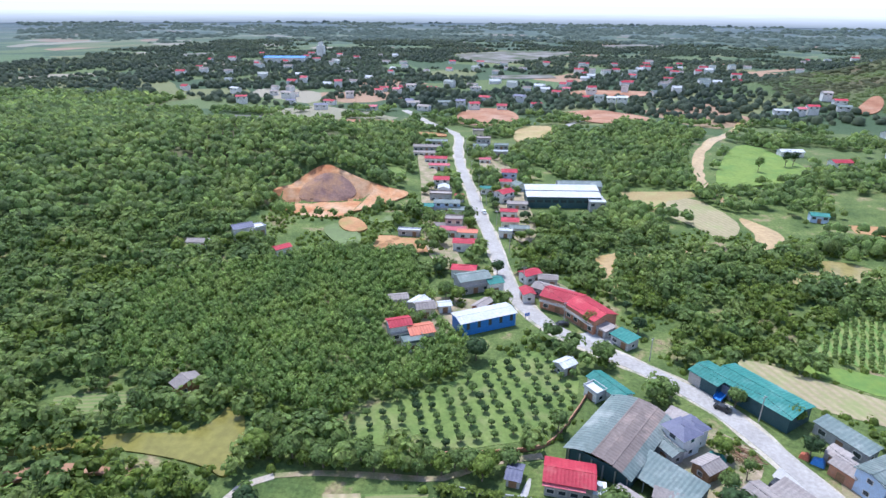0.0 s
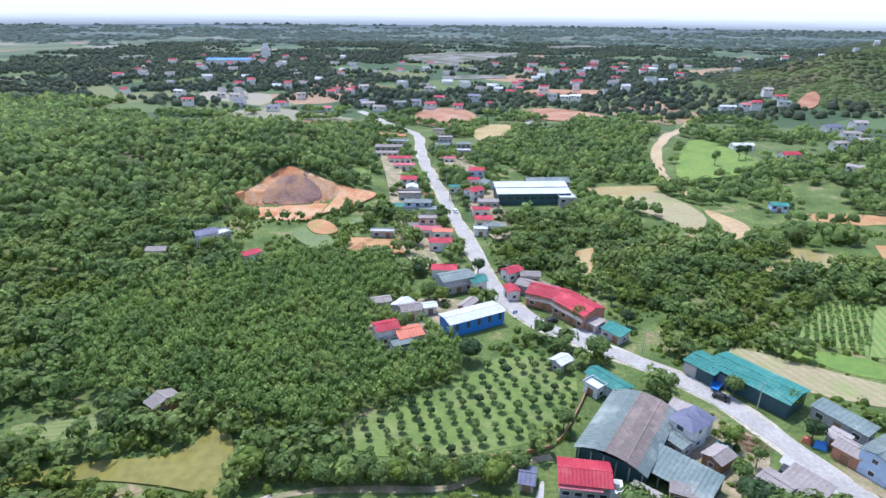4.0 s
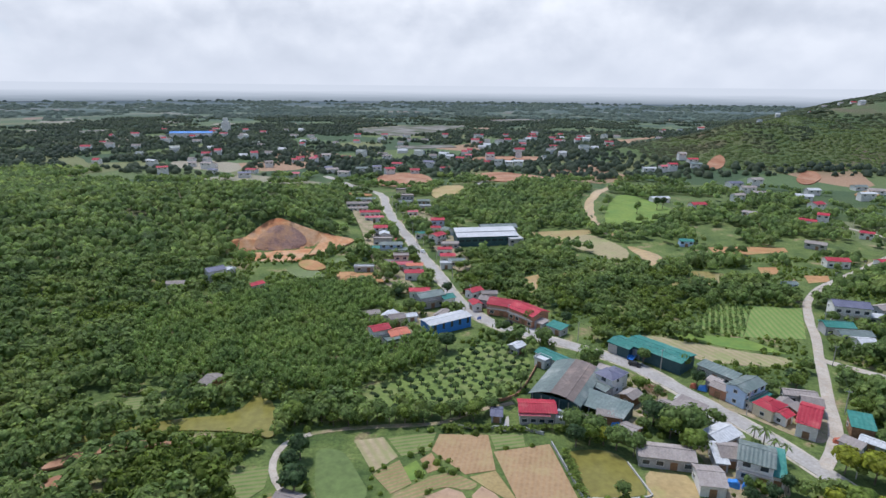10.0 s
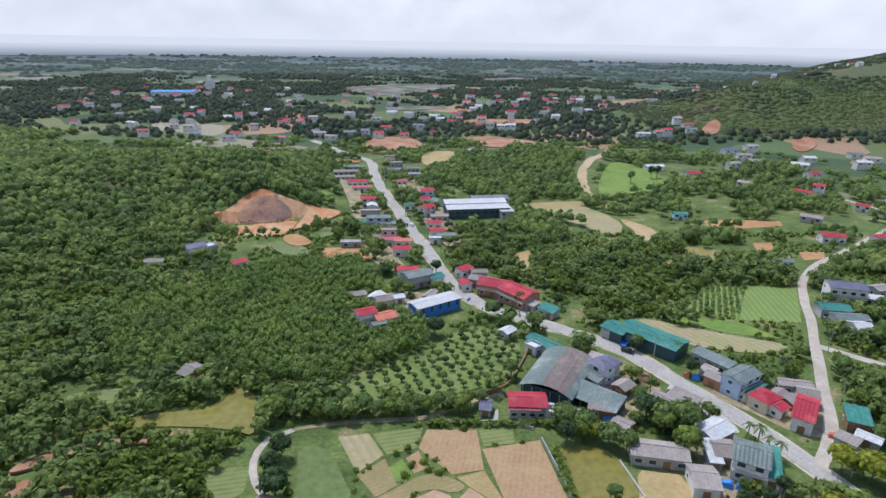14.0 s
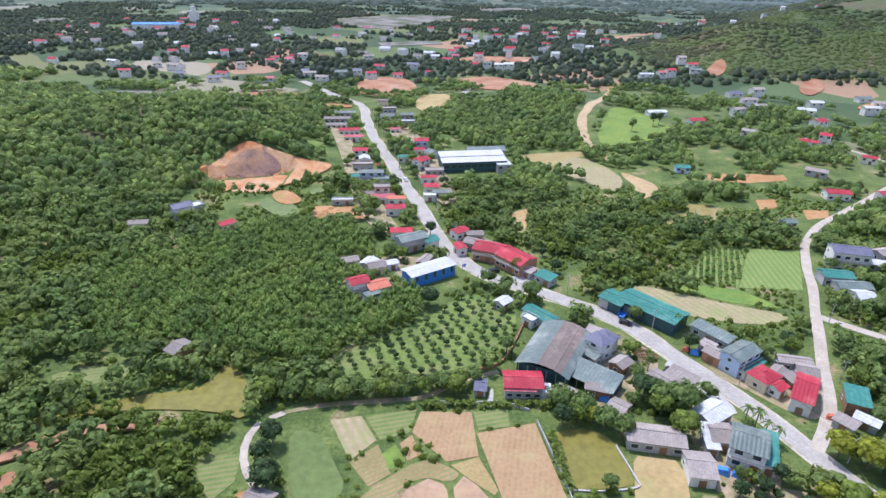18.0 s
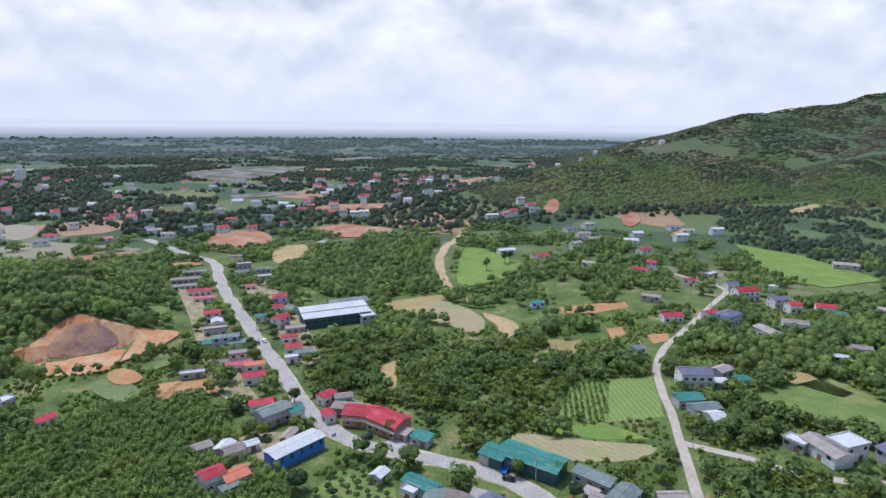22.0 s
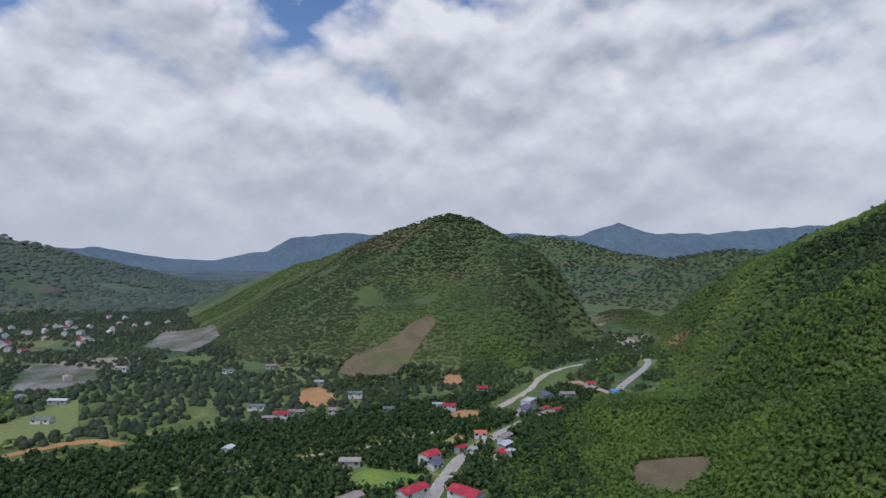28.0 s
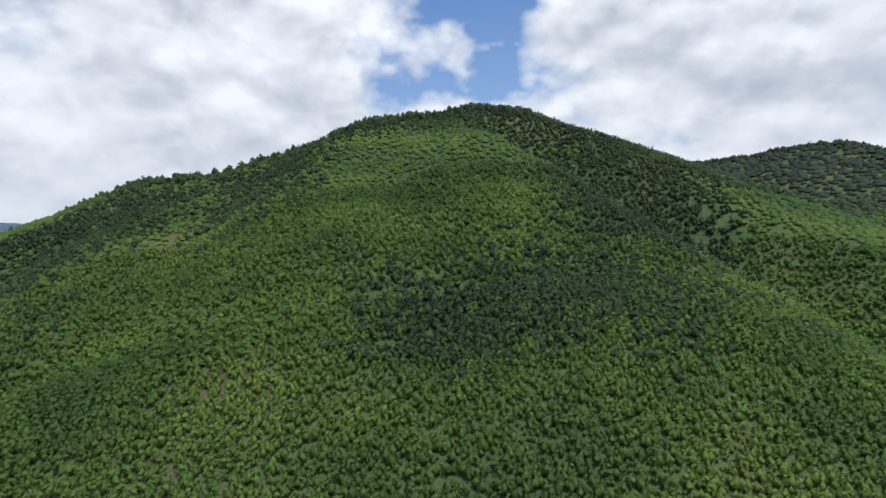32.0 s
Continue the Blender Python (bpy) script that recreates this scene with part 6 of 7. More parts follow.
spots = []
for x, y, w, d in [b for b in BUILT if math.hypot(b[0] - 20, b[1] - 210) < 190]:
    for _ in range(7):
        a, q = rt.uniform(0, 6.283), 0.62 * max(w, d) + rt.uniform(2.0, 9.0)
        c = np.array([[x + q * math.cos(a), y + q * math.sin(a)]])
        if is_free(c)[0] and all(math.hypot(c[0, 0] - s[0], c[0, 1] - s[1]) > 4.2 for s in spots):
            near_road = min(np.hypot(*(spline(MAIN) - c[0]).T).min(), np.hypot(*(spline(SIDE) - c[0]).T).min())
            inside_plot = any(inside(pl, c[:, 0], c[:, 1])[0] for pl in CLEAR)
            if near_road > 6.5 and not inside_plot:
                spots.append(tuple(c[0]))
                break
    if len(spots) > 230:
        break
for k, (x, y) in enumerate(spots):
    kind, mname = list(TREE)[int(rt.randint(0, 9))]
    tree(x, y, kind, mname if mname != "leaf_yellow" else "leaf_wood", rt.uniform(0.7, 1.25), "%s %s garden tree beside the houses" % ("spreading" if kind == "wide" else "slender" if kind == "tall" else "round", TONE[mname if mname != "leaf_yellow" else "leaf_wood"]), group="garden trees")
    clear_box(x, y, 2, 2)
# yellow-green trees by the junction and dark ones by the ponds
for x, y, kind, mname, size in ((103, 125, "wide", "leaf_yellow", 1.2), (108, 121, "wide", "leaf_yellow", 1.35), (112, 117, "wide", "leaf_yellow", 1.2), (113, 110, "wide", "leaf_wood", 1.4), (101, 106, "wide", "leaf_yellow", 1.1),
                                (95, 108, "wide", "leaf_bright", 1.2), (91, 110, "round", "leaf_yellow", 1.2), (118, 104, "wide", "leaf_wood", 1.4), (46, 134, "wide", "leaf_wood", 1.1), (50, 131, "round", "leaf_wood", 1.3),
                                (39, 136, "round", "leaf_bright", 1.2), (35, 135, "round", "leaf_dark", 1.2), (42, 113.5, "round", "leaf_wood", 0.9), (43, 136, "round", "leaf_yellow", 1.0), (69, 141, "wide", "leaf_wood", 1.5),
                                (64, 143, "wide", "leaf_wood", 1.3), (66, 131, "wide", "leaf_bright", 1.2), (84, 117, "round", "leaf_dark", 0.9), (78, 113, "round", "leaf_dark", 0.9), (72, 112, "round", "leaf_dark", 0.9),
                                (83, 182.5, "round", "leaf_bright", 1.1), (70, 187, "round", "leaf_wood", 1.1), (-41, 121, "round", "leaf_dark", 1.2), (-40, 127, "round", "leaf_dark", 1.3), (-38, 113, "wide", "leaf_dark", 1.2),
                                (170, 470, "tall", "leaf_dark", 1.6), (176, 474, "tall", "leaf_dark", 1.5), (148, 452, "tall", "leaf_wood", 1.5), (33, 222, "round", "leaf_bright", 1.2), (-2, 257, "round", "leaf_dark", 1.2)):
    tree(x, y, kind, mname, size, "%s %s tree standing alone" % ("broad" if kind == "wide" else "full", TONE[mname]), group="single trees")
# tree belt between the path and the orchard
for k in range(22):
    x, y = -46 + 2.75 * k + rt.uniform(-0.8, 0.8), 143.5 + 0.2 * max(0, k - 2) + 0.028 * max(0, k - 10) ** 2 + rt.uniform(-0.8, 0.8) + 2.0 * (k % 2)
    tree(x, y, "round" if k % 3 else "wide", "leaf_wood" if k % 4 else "leaf_bright", rt.uniform(0.75, 1.15), "leafy %s tree in the belt along the path" % ("mid-green" if k % 4 else "bright green"), group="tree belt along the path")
# orchard in rows
row = 0
for i in range(26):
    for j in range(16):
        a = radians(24)
        u, v = -34 + i * 4.3, 0 + j * 4.9
        x, y = -2 + u * math.cos(a) - v * math.sin(a) + rt.uniform(-0.6, 0.6), 166 + u * math.sin(a) + v * math.cos(a) - 14 + rt.uniform(-0.6, 0.6)
        if inside(ORCHARD, np.array([x]), np.array([y]))[0] and row < 170:
            tree(x, y, "small", "leaf_dark" if rt.rand() < 0.25 else "leaf_wood", rt.uniform(0.75, 1.2), "small round green orchard tree on grass", "orchard_tree", "orchard rows")
            row += 1

for x0, y0 in ((66, 108), (71, 108.5), (76, 111), (81, 112), (86, 110.5), (68, 103.5), (73, 103.5), (78, 106), (83, 106.5), (88, 105), (66, 99), (71, 99.5), (77, 100.5), (82, 101), (87, 100)):
    tree(x0 + rt.uniform(-0.9, 0.9), y0 + rt.uniform(-0.9, 0.9), "small", "leaf_dark" if rt.rand() < 0.7 else "leaf_wood", rt.uniform(1.1, 1.6), "round dark green fruit tree in a garden", "fruit_tree", "garden fruit trees")


def fronds(name, count, length, width, droop, lift, mat):
    """A tuft of arching blades round one point."""
    bm = bmesh.new()
    for k in range(count):
        a, e = 6.283 * k / count + rt.uniform(-0.2, 0.2), rt.uniform(0.2, 1.1)
        prev = None
        for s in range(5):
            t = s / 4
            out, z = length * t * math.cos(e) , lift + length * (t * math.sin(e) - droop * t * t)
            hw = width * math.sin(0.25 + 2.6 * t) * 0.5
            c, q = Vector((out * math.cos(a), out * math.sin(a), z)), Vector((-math.sin(a), math.cos(a), 0)) * hw
            row_ = (bm.verts.new(c - q), bm.verts.new(c + q))
            if prev:
                bm.faces.new((prev[0], prev[1], row_[1], row_[0]))
            prev = row_
    me = bpy.data.meshes.new(name)
    bm.to_mesh(me)
    bm.free()
    me.materials.append(mat)
    return me


palm_leaf, banana_leaf = fronds("fronds", 14, 2.6, 0.5, 0.75, 6.2, M["leaf_wood"]), fronds("leaves", 9, 2.4, 0.75, 0.55, 1.2, M["leaf_bright"])
bm = bmesh.new()
bmesh.ops.create_cone(bm, cap_ends=True, segments=8, radius1=0.2, radius2=0.13, depth=6.4, matrix=pose(0, 0, 3.1))
palm_trunk = bpy.data.meshes.new("trunk")
bm.to_mesh(palm_trunk)
bm.free()
palm_trunk.materials.append(M["bark"])
bm = bmesh.new()
bmesh.ops.create_cone(bm, cap_ends=True, segments=8, radius1=0.14, radius2=0.1, depth=1.6, matrix=pose(0, 0, 0.7))
banana_stem = bpy.data.meshes.new("stem")
bm.to_mesh(banana_stem)
bm.free()
banana_stem.materials.append(M["leaf_wood"])
for k, (x, y) in enumerate(((88, 132), (86.5, 134.5), (89.5, 129.5), (85, 137), (-40, 360), (-35, 452), (-30, 448), (42, 138), (60, 146), (-22, 352), (155, 536), (-15, 420))):
    root = empty("palm", pose(x, y, ground_at(x, y), 0, 0, 40 * k) @ Matrix.Scale(rt.uniform(0.8, 1.1), 4), "slender palm with arching green fronds", "palm", "palms")
    part("trunk", palm_trunk, None, root), part("fronds", palm_leaf, None, root)
banana = [(-2 + 1.7 * k + rt.uniform(-0.5, 0.5), 142.2 + 0.03 * k + rt.uniform(-0.6, 0.6)) for k in range(28)] + [(29 + rt.uniform(0, 10), 140 + rt.uniform(0, 3)) for k in range(12)] + [(31.5 + 0.12 * k, 131 - 1.6 * k) for k in range(12)]
for k, (x, y) in enumerate(banana):
    root = empty("banana_plant", pose(x, y, 0, 0, 0, 57 * k) @ Matrix.Scale(rt.uniform(0.6, 1.0), 4), "banana plant with broad bright green leaves", "banana plant", "banana hedge")
    part("stem", banana_stem, None, root), part("leaves", banana_leaf, None, root)

# ---- vehicles, poles and small things ----
def vehicle(x, y, yaw, kind, body_mat, label):
    root = empty(kind, pose(x, y, ground_at(x, y) + 0.16, 0, 0, yaw), label, kind)
    lx, wy = (4.4, 1.75) if kind == "car" else (6.5, 2.2)
    bm = bmesh.new()
    if kind == "car":
        box(bm, -lx / 2, -wy / 2, 0.35, lx / 2, wy / 2, 0.95)
        v = box(bm, -lx * 0.38, -wy * 0.46, 0.95, lx * 0.26, wy * 0.46, 1.5)
        for q in v[4:]:
            q.co.x *= 0.8
    else:
        box(bm, lx * 0.2, -wy / 2, 0.5, lx / 2, wy / 2, 2.2)
    part("body" if kind == "car" else "cab", bm, body_mat, root)
    if kind == "truck":
        bm = bmesh.new()
        box(bm, -lx / 2, -wy / 2, 0.8, lx * 0.18, wy / 2, 0.95)
        for s in (-1, 1):
            box(bm, -lx / 2, s * wy / 2 - 0.05, 0.95, lx * 0.18, s * wy / 2 + 0.05, 1.7)
        part("load_bed", bm, M["steel_blue"], root)
    bm = bmesh.new()
    gx = lx * 0.27 if kind == "car" else lx / 2 + 0.01
    box(bm, gx - 0.03, -wy * 0.4, 1.0 if kind == "car" else 1.3, gx + 0.02, wy * 0.4, 1.42 if kind == "car" else 2.0)
    part("windscreen", bm, M["glass"], root)
    for sx in (-0.32, 0.32):
        for sy in (-1, 1):
            bm = bmesh.new()
            bmesh.ops.create_cone(bm, cap_ends=True, segments=14, radius1=0.36, radius2=0.36, depth=0.25, matrix=pose(sx * lx, sy * wy / 2, 0.3, 90, 0, 0))
            part("wheel", bm, M["tyre"], root)


vehicle(66.5, 185.2, -35, "car", M["car_black"], "black car driving on the pale road")
vehicle(65, 144, -50, "truck", M["car_white"], "small white lorry parked under trees")
vehicle(67.5, 191, 55, "truck", M["timber"], "lorry parked before the green warehouse")
vehicle(71.5, 158.5, 50, "car", M["car_black"], "dark car parked at the roadside yard")
vehicle(-17, 331, -70, "car", M["car_white"], "white car on the upper road")
vehicle(24, 222, 20, "car", M["car_black"], "dark car parked by the red hall")


def utility_pole(x, y, yaw):
    root = empty("utility_pole", pose(x, y, ground_at(x, y), 0, 0, yaw), "grey concrete utility pole with a crossarm", "utility pole", "poles along the road")
    bm = bmesh.new()
    bmesh.ops.create_cone(bm, cap_ends=True, segments=8, radius1=0.17, radius2=0.1, depth=8.5, matrix=pose(0, 0, 4.0))
    part("pole", bm, M["concrete"], root)
    bm = bmesh.new()
    box(bm, -0.8, -0.06, 7.6, 0.8, 0.06, 7.74)
    part("crossarm", bm, M["metal_grey"], root)
    for s in (-0.7, 0, 0.7):
        bm = bmesh.new()
        bmesh.ops.create_cone(bm, cap_ends=True, segments=6, radius1=0.07, radius2=0.05, depth=0.3, matrix=pose(s, 0, 7.88))
        part("insulator", bm, M["wall_white"], root)


def along(pts, gap, off):
    c = spline(pts, 1.0)
    run, out = 0.0, []
    for a, b in zip(c, c[1:]):
        run += np.linalg.norm(b - a)
        if run > gap:
            run = 0.0
            d = (b - a) / np.linalg.norm(b - a)
            out.append((a[0] - d[1] * off, a[1] + d[0] * off, math.degrees(math.atan2(d[1], d[0])) + 90))
    return out


line = [p for p in along(MAIN, 32, 5.3) if 100 < p[1] < 480]
side_line = [p for p in along(SIDE, 36, -3.6) if p[1] > 140]
for p in line + side_line:
    utility_pole(*p)
for run in (line, side_line):
    for a, b in zip(run, run[1:]):
        cu = bpy.data.curves.new("cable", "CURVE")
        cu.dimensions, cu.bevel_depth = "3D", 0.035
        sp = cu.splines.new("POLY")
        sp.points.add(8)
        for k in range(9):
            t = k / 8
            sp.points[k].co = (a[0] + t * (b[0] - a[0]), a[1] + t * (b[1] - a[1]), 7.95 - 2.2 * t * (1 - t), 1)
        cu.materials.append(M["tyre"])
        tagged(new("cable", cu), "black overhead cable sagging between poles", "cable", "cables")
# road sign by the blue warehouse
root = empty("road_sign", pose(12, 224, 0, 0, 0, 35), "blue road sign on two grey posts", "road sign")
for s in (-0.6, 0.6):
    bm = bmesh.new()
    box(bm, s - 0.05, -0.05, -0.2, s + 0.05, 0.05, 2.4)
    part("post", bm, M["metal_grey"], root)
bm = bmesh.new()
box(bm, -0.9, -0.1, 1.4, 0.9, -0.05, 2.6)
part("panel", bm, M["sign_blue"], root)
for k in range(3):
    bm = bmesh.new()
    box(bm, -0.6, -0.112, 1.65 + 0.28 * k, 0.6 - 0.2 * k, -0.102, 1.75 + 0.28 * k)
    part("bar", bm, M["wall_white"], root)


def low_wall(name, pts, h, thick, mat, label):
    p = spline(pts, 2.0)
    d = np.gradient(p, axis=0)
    d /= np.linalg.norm(d, axis=1)[:, None]
    n = np.stack([-d[:, 1], d[:, 0]], 1) * thick / 2
    z = height(p[:, 0], p[:, 1])
    v = np.stack([np.column_stack([p + n, z - 0.3]), np.column_stack([p + n, z + h]), np.column_stack([p - n, z + h]), np.column_stack([p - n, z - 0.3])], 1).reshape(-1, 3)
    i = (np.arange(len(p) - 1)[:, None] * 4 + np.arange(3)[None]).ravel()
    solid(name, array_mesh(name, v, np.stack([i, i + 1, i + 5, i + 4], 1), False), mat, label, "wall")


low_wall("wall_pond_bank", [(47.5, 128), (49.5, 117), (49, 114.5), (41, 113.3), (33, 113.5)], 0.5, 0.4, M["concrete"], "pale concrete bank of the fish pond")
low_wall("wall_field", [(28.5, 136.5), (30, 128), (31.8, 118), (33, 108), (33.5, 100)], 0.9, 0.25, M["wall_grey"], "low grey wall along the field")
low_wall("wall_garden", [(-2, 143.5), (10, 143.2), (20, 143.4), (27, 140.5)], 1.0, 0.25, M["wall_grey"], "dark garden wall above the fields")
low_wall("wall_orchard", [(-3, 153.5), (10, 157), (21, 162), (28, 176), (34, 193)], 1.1, 0.25, M["wall_brick"], "brick orchard wall")
low_wall("wall_road", [(96, 122), (99, 116), (104, 104)], 0.8, 0.25, M["concrete"], "concrete parapet at the road bend")
# yard surfaces by the road
for nm, pts, lab in (("yard_hall", [(71, 161), (76, 167), (83, 151), (86, 141), (82, 140), (78, 152)], "pale concrete yard beside the road"), ("yard_red", [(27, 216), (36, 222), (42, 214), (34, 209)], "pale concrete forecourt of the red hall"),
                     ("yard_house", [(15, 142), (17, 150), (18, 150), (17, 142)], "pale concrete yard of the red house"), ("yard_green", [(63, 184), (66, 189), (71, 187), (68, 181)], "sandy forecourt of the green warehouse")):
    plot(nm, pts, M["concrete"], lab, "yard", 0.11, 1, False)
# wood pile, tarps and tanks
for k in range(46):
    a = rt.uniform(-0.5, 0.5)
    bm = bmesh.new()
    bmesh.ops.create_cone(bm, cap_ends=True, segments=6, radius1=0.13, radius2=0.1, depth=rt.uniform(2.2, 3.6), matrix=Matrix.Identity(4))
    ob = part("log", bm, M["timber"], None)
    ob.matrix_world = pose(67.5 + rt.uniform(-3.2, 3.2), 167.5 + rt.uniform(-3.2, 3.2), 0.15 + 0.22 * (k % 4), 90, 0, 55 + math.degrees(a))
    tagged(ob, "reddish brown log in a timber pile", "log", "logs of the timber pile")
for x, y, sx, sy, m_, lab in ((60.5, 165, 4.5, 3.2, "roof_green", "sea-green tarpaulin over a timber stack"), (57.8, 162.8, 3.0, 2.2, "tarp_blue", "light blue tarpaulin over goods"), (71.5, 119.5, 3.4, 2.2, "tarp_blue", "blue tarpaulin over crates"),
                              (74.6, 118.6, 2.4, 2.0, "tarp_blue", "blue water tank cover"), (84, 168.5, 3.0, 2.0, "tarp_blue", "blue tarpaulin by the long shed"), (49, 145.5, 3.0, 1.5, "tarp_blue", "blue tarpaulin under the hall wing"),
                              (110, 139, 2.4, 1.8, "roof_orange", "orange tarpaulin by the wall"), (81.5, 170, 2.2, 1.6, "roof_orange", "red tarpaulin by the long shed")):
    bm = bmesh.new()
    bmesh.ops.create_grid(bm, x_segments=8, y_segments=6, size=0.5)
    for v in bm.verts:
        e = 1 - max(abs(v.co.x), abs(v.co.y)) * 2
        v.co = Vector((v.co.x * sx, v.co.y * sy, 1.5 * min(1, 3 * e) * (1 + 0.15 * math.sin(9 * v.co.x)) + 0.02))
    ob = part("tarpaulin", bm, M[m_], None)
    ob.matrix_world = pose(x, y, 0, 0, 0, -30)
    tagged(ob, lab, "tarpaulin")

# ---- woods over the land ----
for poly in CLEAR:
    px, py = [p[0] for p in poly], [p[1] for p in poly]
    if max(px) > X0 and min(px) < X0 + 1080 and max(py) > Y0 and min(py) < Y0 + 1280:
        i0, i1, j0, j1 = (int(v) for v in ((min(px) - X0) / CELL, (max(px) - X0) / CELL + 2, (min(py) - Y0) / CELL, (max(py) - Y0) / CELL + 2))
        i0, j0 = max(0, i0), max(0, j0)
        free[i0:i1, j0:j1] &= ~inside(poly, cx[i0:i1, j0:j1], cy[i0:i1, j0:j1])
PLANT = [(-105, 165), (-70, 165), (-34, 158), (-6, 184), (-2, 200), (-12, 212), (-24, 235), (-40, 262), (-75, 262), (-100, 240), (-130, 215)]
LEFT = [(-400, 100), (-110, 140), (-100, 165), (-40, 262), (-62, 285), (-60, 330), (-140, 330), (-135, 400), (-85, 400), (-62, 440), (-78, 500), (-230, 480), (-420, 540)]
WOODS = [LEFT, [(-165, 330), (-133, 325), (-126, 337), (-119, 345), (-110, 352), (-85, 350), (-75, 362), (-85, 400), (-150, 415)], [(-145, 92), (-48, 96), (-48, 140), (-60, 170), (-112, 172), (-145, 150)], [(-66, 161), (-48, 140), (-4, 146), (-2, 153), (-28, 152), (-34, 160)],
         [(28, 252), (46, 240), (100, 224), (102, 250), (120, 262), (105, 274), (110, 304), (60, 288), (47, 292), (36, 290)], [(8, 262), (32, 262), (40, 300), (70, 310), (72, 350), (55, 356), (20, 330)],
         [(30, 400), (100, 400), (105, 440), (110, 490), (125, 540), (60, 560), (20, 500), (0, 440)], [(138, 190), (245, 158), (300, 200), (250, 260), (170, 240)], [(104, 84), (120, 90), (200, 60), (240, 150), (150, 172), (128, 165), (116, 140)],
         [(186, 270), (250, 250), (290, 340), (250, 318)], [(110, 262), (160, 250), (180, 272), (150, 284), (120, 272)], [(300, 220), (345, 170), (420, 230), (480, 240), (430, 320), (320, 330)],
         [(250, 20), (330, 0), (410, 30), (420, 120), (340, 145), (260, 140)], [(355, 0), (520, -40), (560, 60), (450, 40)]]


def off_plots(xy):
    """True where no field or water lies, also out on the plain."""
    ok_ = np.ones(len(xy), bool)
    for poly in CLEAR:
        q = np.array(poly)
        m = q.mean(0)
        if np.hypot(*(m - VIEWPOINT)) > 560:
            ok_ &= ~inside([tuple(v) for v in m + (q - m) * 1.08], xy[:, 0], xy[:, 1])
    return ok_


p = scatter((-420, 90, 620, 640), 4.6)
r, az = polar(p)
dens = value_noise(p[:, 0], p[:, 1], 26, 4) * 0.6 + value_noise(p[:, 0], p[:, 1], 9, 5) * 0.4
in_wood = np.zeros(len(p), bool)
for w_ in WOODS:
    in_wood |= inside(w_, p[:, 0], p[:, 1])
in_plant = inside(PLANT, p[:, 0], p[:, 1])
MEADOW = [(-128, 300), (-112, 305), (-84, 305), (-62, 324), (-57, 300), (-62, 268), (-95, 262), (-130, 285)]
keep = is_free(p) & ~in_plant & ~inside(MEADOW, p[:, 0], p[:, 1]) & ((in_wood & (dens > 0.24)) | (dens > 0.56))
pw = p[keep]
r = r[keep]
bright = value_noise(pw[:, 0], pw[:, 1], 14, 8) > 0.73
wood("broadleaf_wood", pw[(r < 300) & ~bright], 2.7, 3.3, FINE, M["leaf_wood"], "dense green broadleaf wood around the village", 0.4)
wood("broadleaf_wood", pw[(r < 300) & bright], 2.2, 2.6, FINE, M["leaf_bright"], "bright green young trees and scrub", 0.4)
wood("broadleaf_wood", pw[(r >= 300) & (r < 640)], 2.9, 3.5, COARSE, M["leaf_wood"], "green woods beyond the village", 0.4)
w2 = scatter((-1050, 120, -400, 660), 9)
w2 = w2[value_noise(w2[:, 0], w2[:, 1], 70, 61) > 0.32]
wood("broadleaf_wood", w2, 5.0, 3.2, COARSE, M["leaf_wood"], "woods at the western edge of the valley", 0.4)
q = scatter((-140, 150, 0, 270), 3.0, 0.22, 0.3)
q = q[inside(PLANT, q[:, 0], q[:, 1]) & is_free(q)]
wood("acacia_plantation", q, 1.55, 4.2, SPIKY, M["leaf_plantation"], "even rows of young acacia plantation", 0.2)
rows_ = np.array([(100 + 2.6 * i + 0.42 * 1.9 * j, 210 + 1.9 * j) for i in range(24) for j in range(22)]) + rs.uniform(-0.25, 0.25, (528, 2))
rows_ = rows_[inside([(120, 248), (139, 249), (118, 212), (102, 222)], rows_[:, 0], rows_[:, 1])]
wood("planted_rows", rows_, 0.95, 0.6, COARSE, M["leaf_wood"], "rows of dark green bushes in a planted block", 0.2)
# scrub and bushes on open ground
s_ = scatter((-120, 85, 330, 330), 3.1)
s_ = s_[is_free(s_) & (value_noise(s_[:, 0], s_[:, 1], 12, 14) > 0.40)]
wood("scrub", s_, 1.1, 0.5, COARSE, M["leaf_bright"], "low bright green scrub and banana clumps", 0.5)

# the big slope behind the valley
p = scatter((-620, -760, 560, 40), 3.3, 0.48)
p = np.vstack([p[polar(p)[0] >= 250], scatter((-260, -240, 260, 60), 2.45, 0.48)])
p = p[(polar(p)[0] >= 250) | ((p[:, 0] > -260) & (p[:, 1] > -240))]
r, az = polar(p)
z = height(p[:, 0], p[:, 1])
ok = (r > 80) & (r < 850) & (az > 120) & (az < 250) & (z > 4) & is_free(p)
p, r, z, az = p[ok], r[ok], z[ok], az[ok]
# dark broadleaf patches; the ravine gets more of them to imitate its shading
old = (fractal(p[:, 0], p[:, 1], 130, 4, 51) + 0.0016 * (z - 150) + 0.25 * np.exp(-((az - 207) / 7) ** 2) * (r > 340) + rs.uniform(-0.14, 0.14, len(p))) > 0.13
wood("slope_wood", p[old & (rs.rand(len(p)) < 0.75)], 2.3, 1.6, SLIM, M["leaf_ridge"], "dark broadleaf forest in the hollows, also deepening the ravine's shading", 0.35, (0.8, 1.25))
p, r, z, az = p[~old], r[~old], z[~old], az[~old]
near_, mid_ = r < 250, (r >= 250) & (r < 440)
wood("slope_wood", p[near_], 1.5, 1.5, SLIM, M["leaf_slope"], "bright green young forest on the mountain slope", 0.4, (0.9, 1.5))
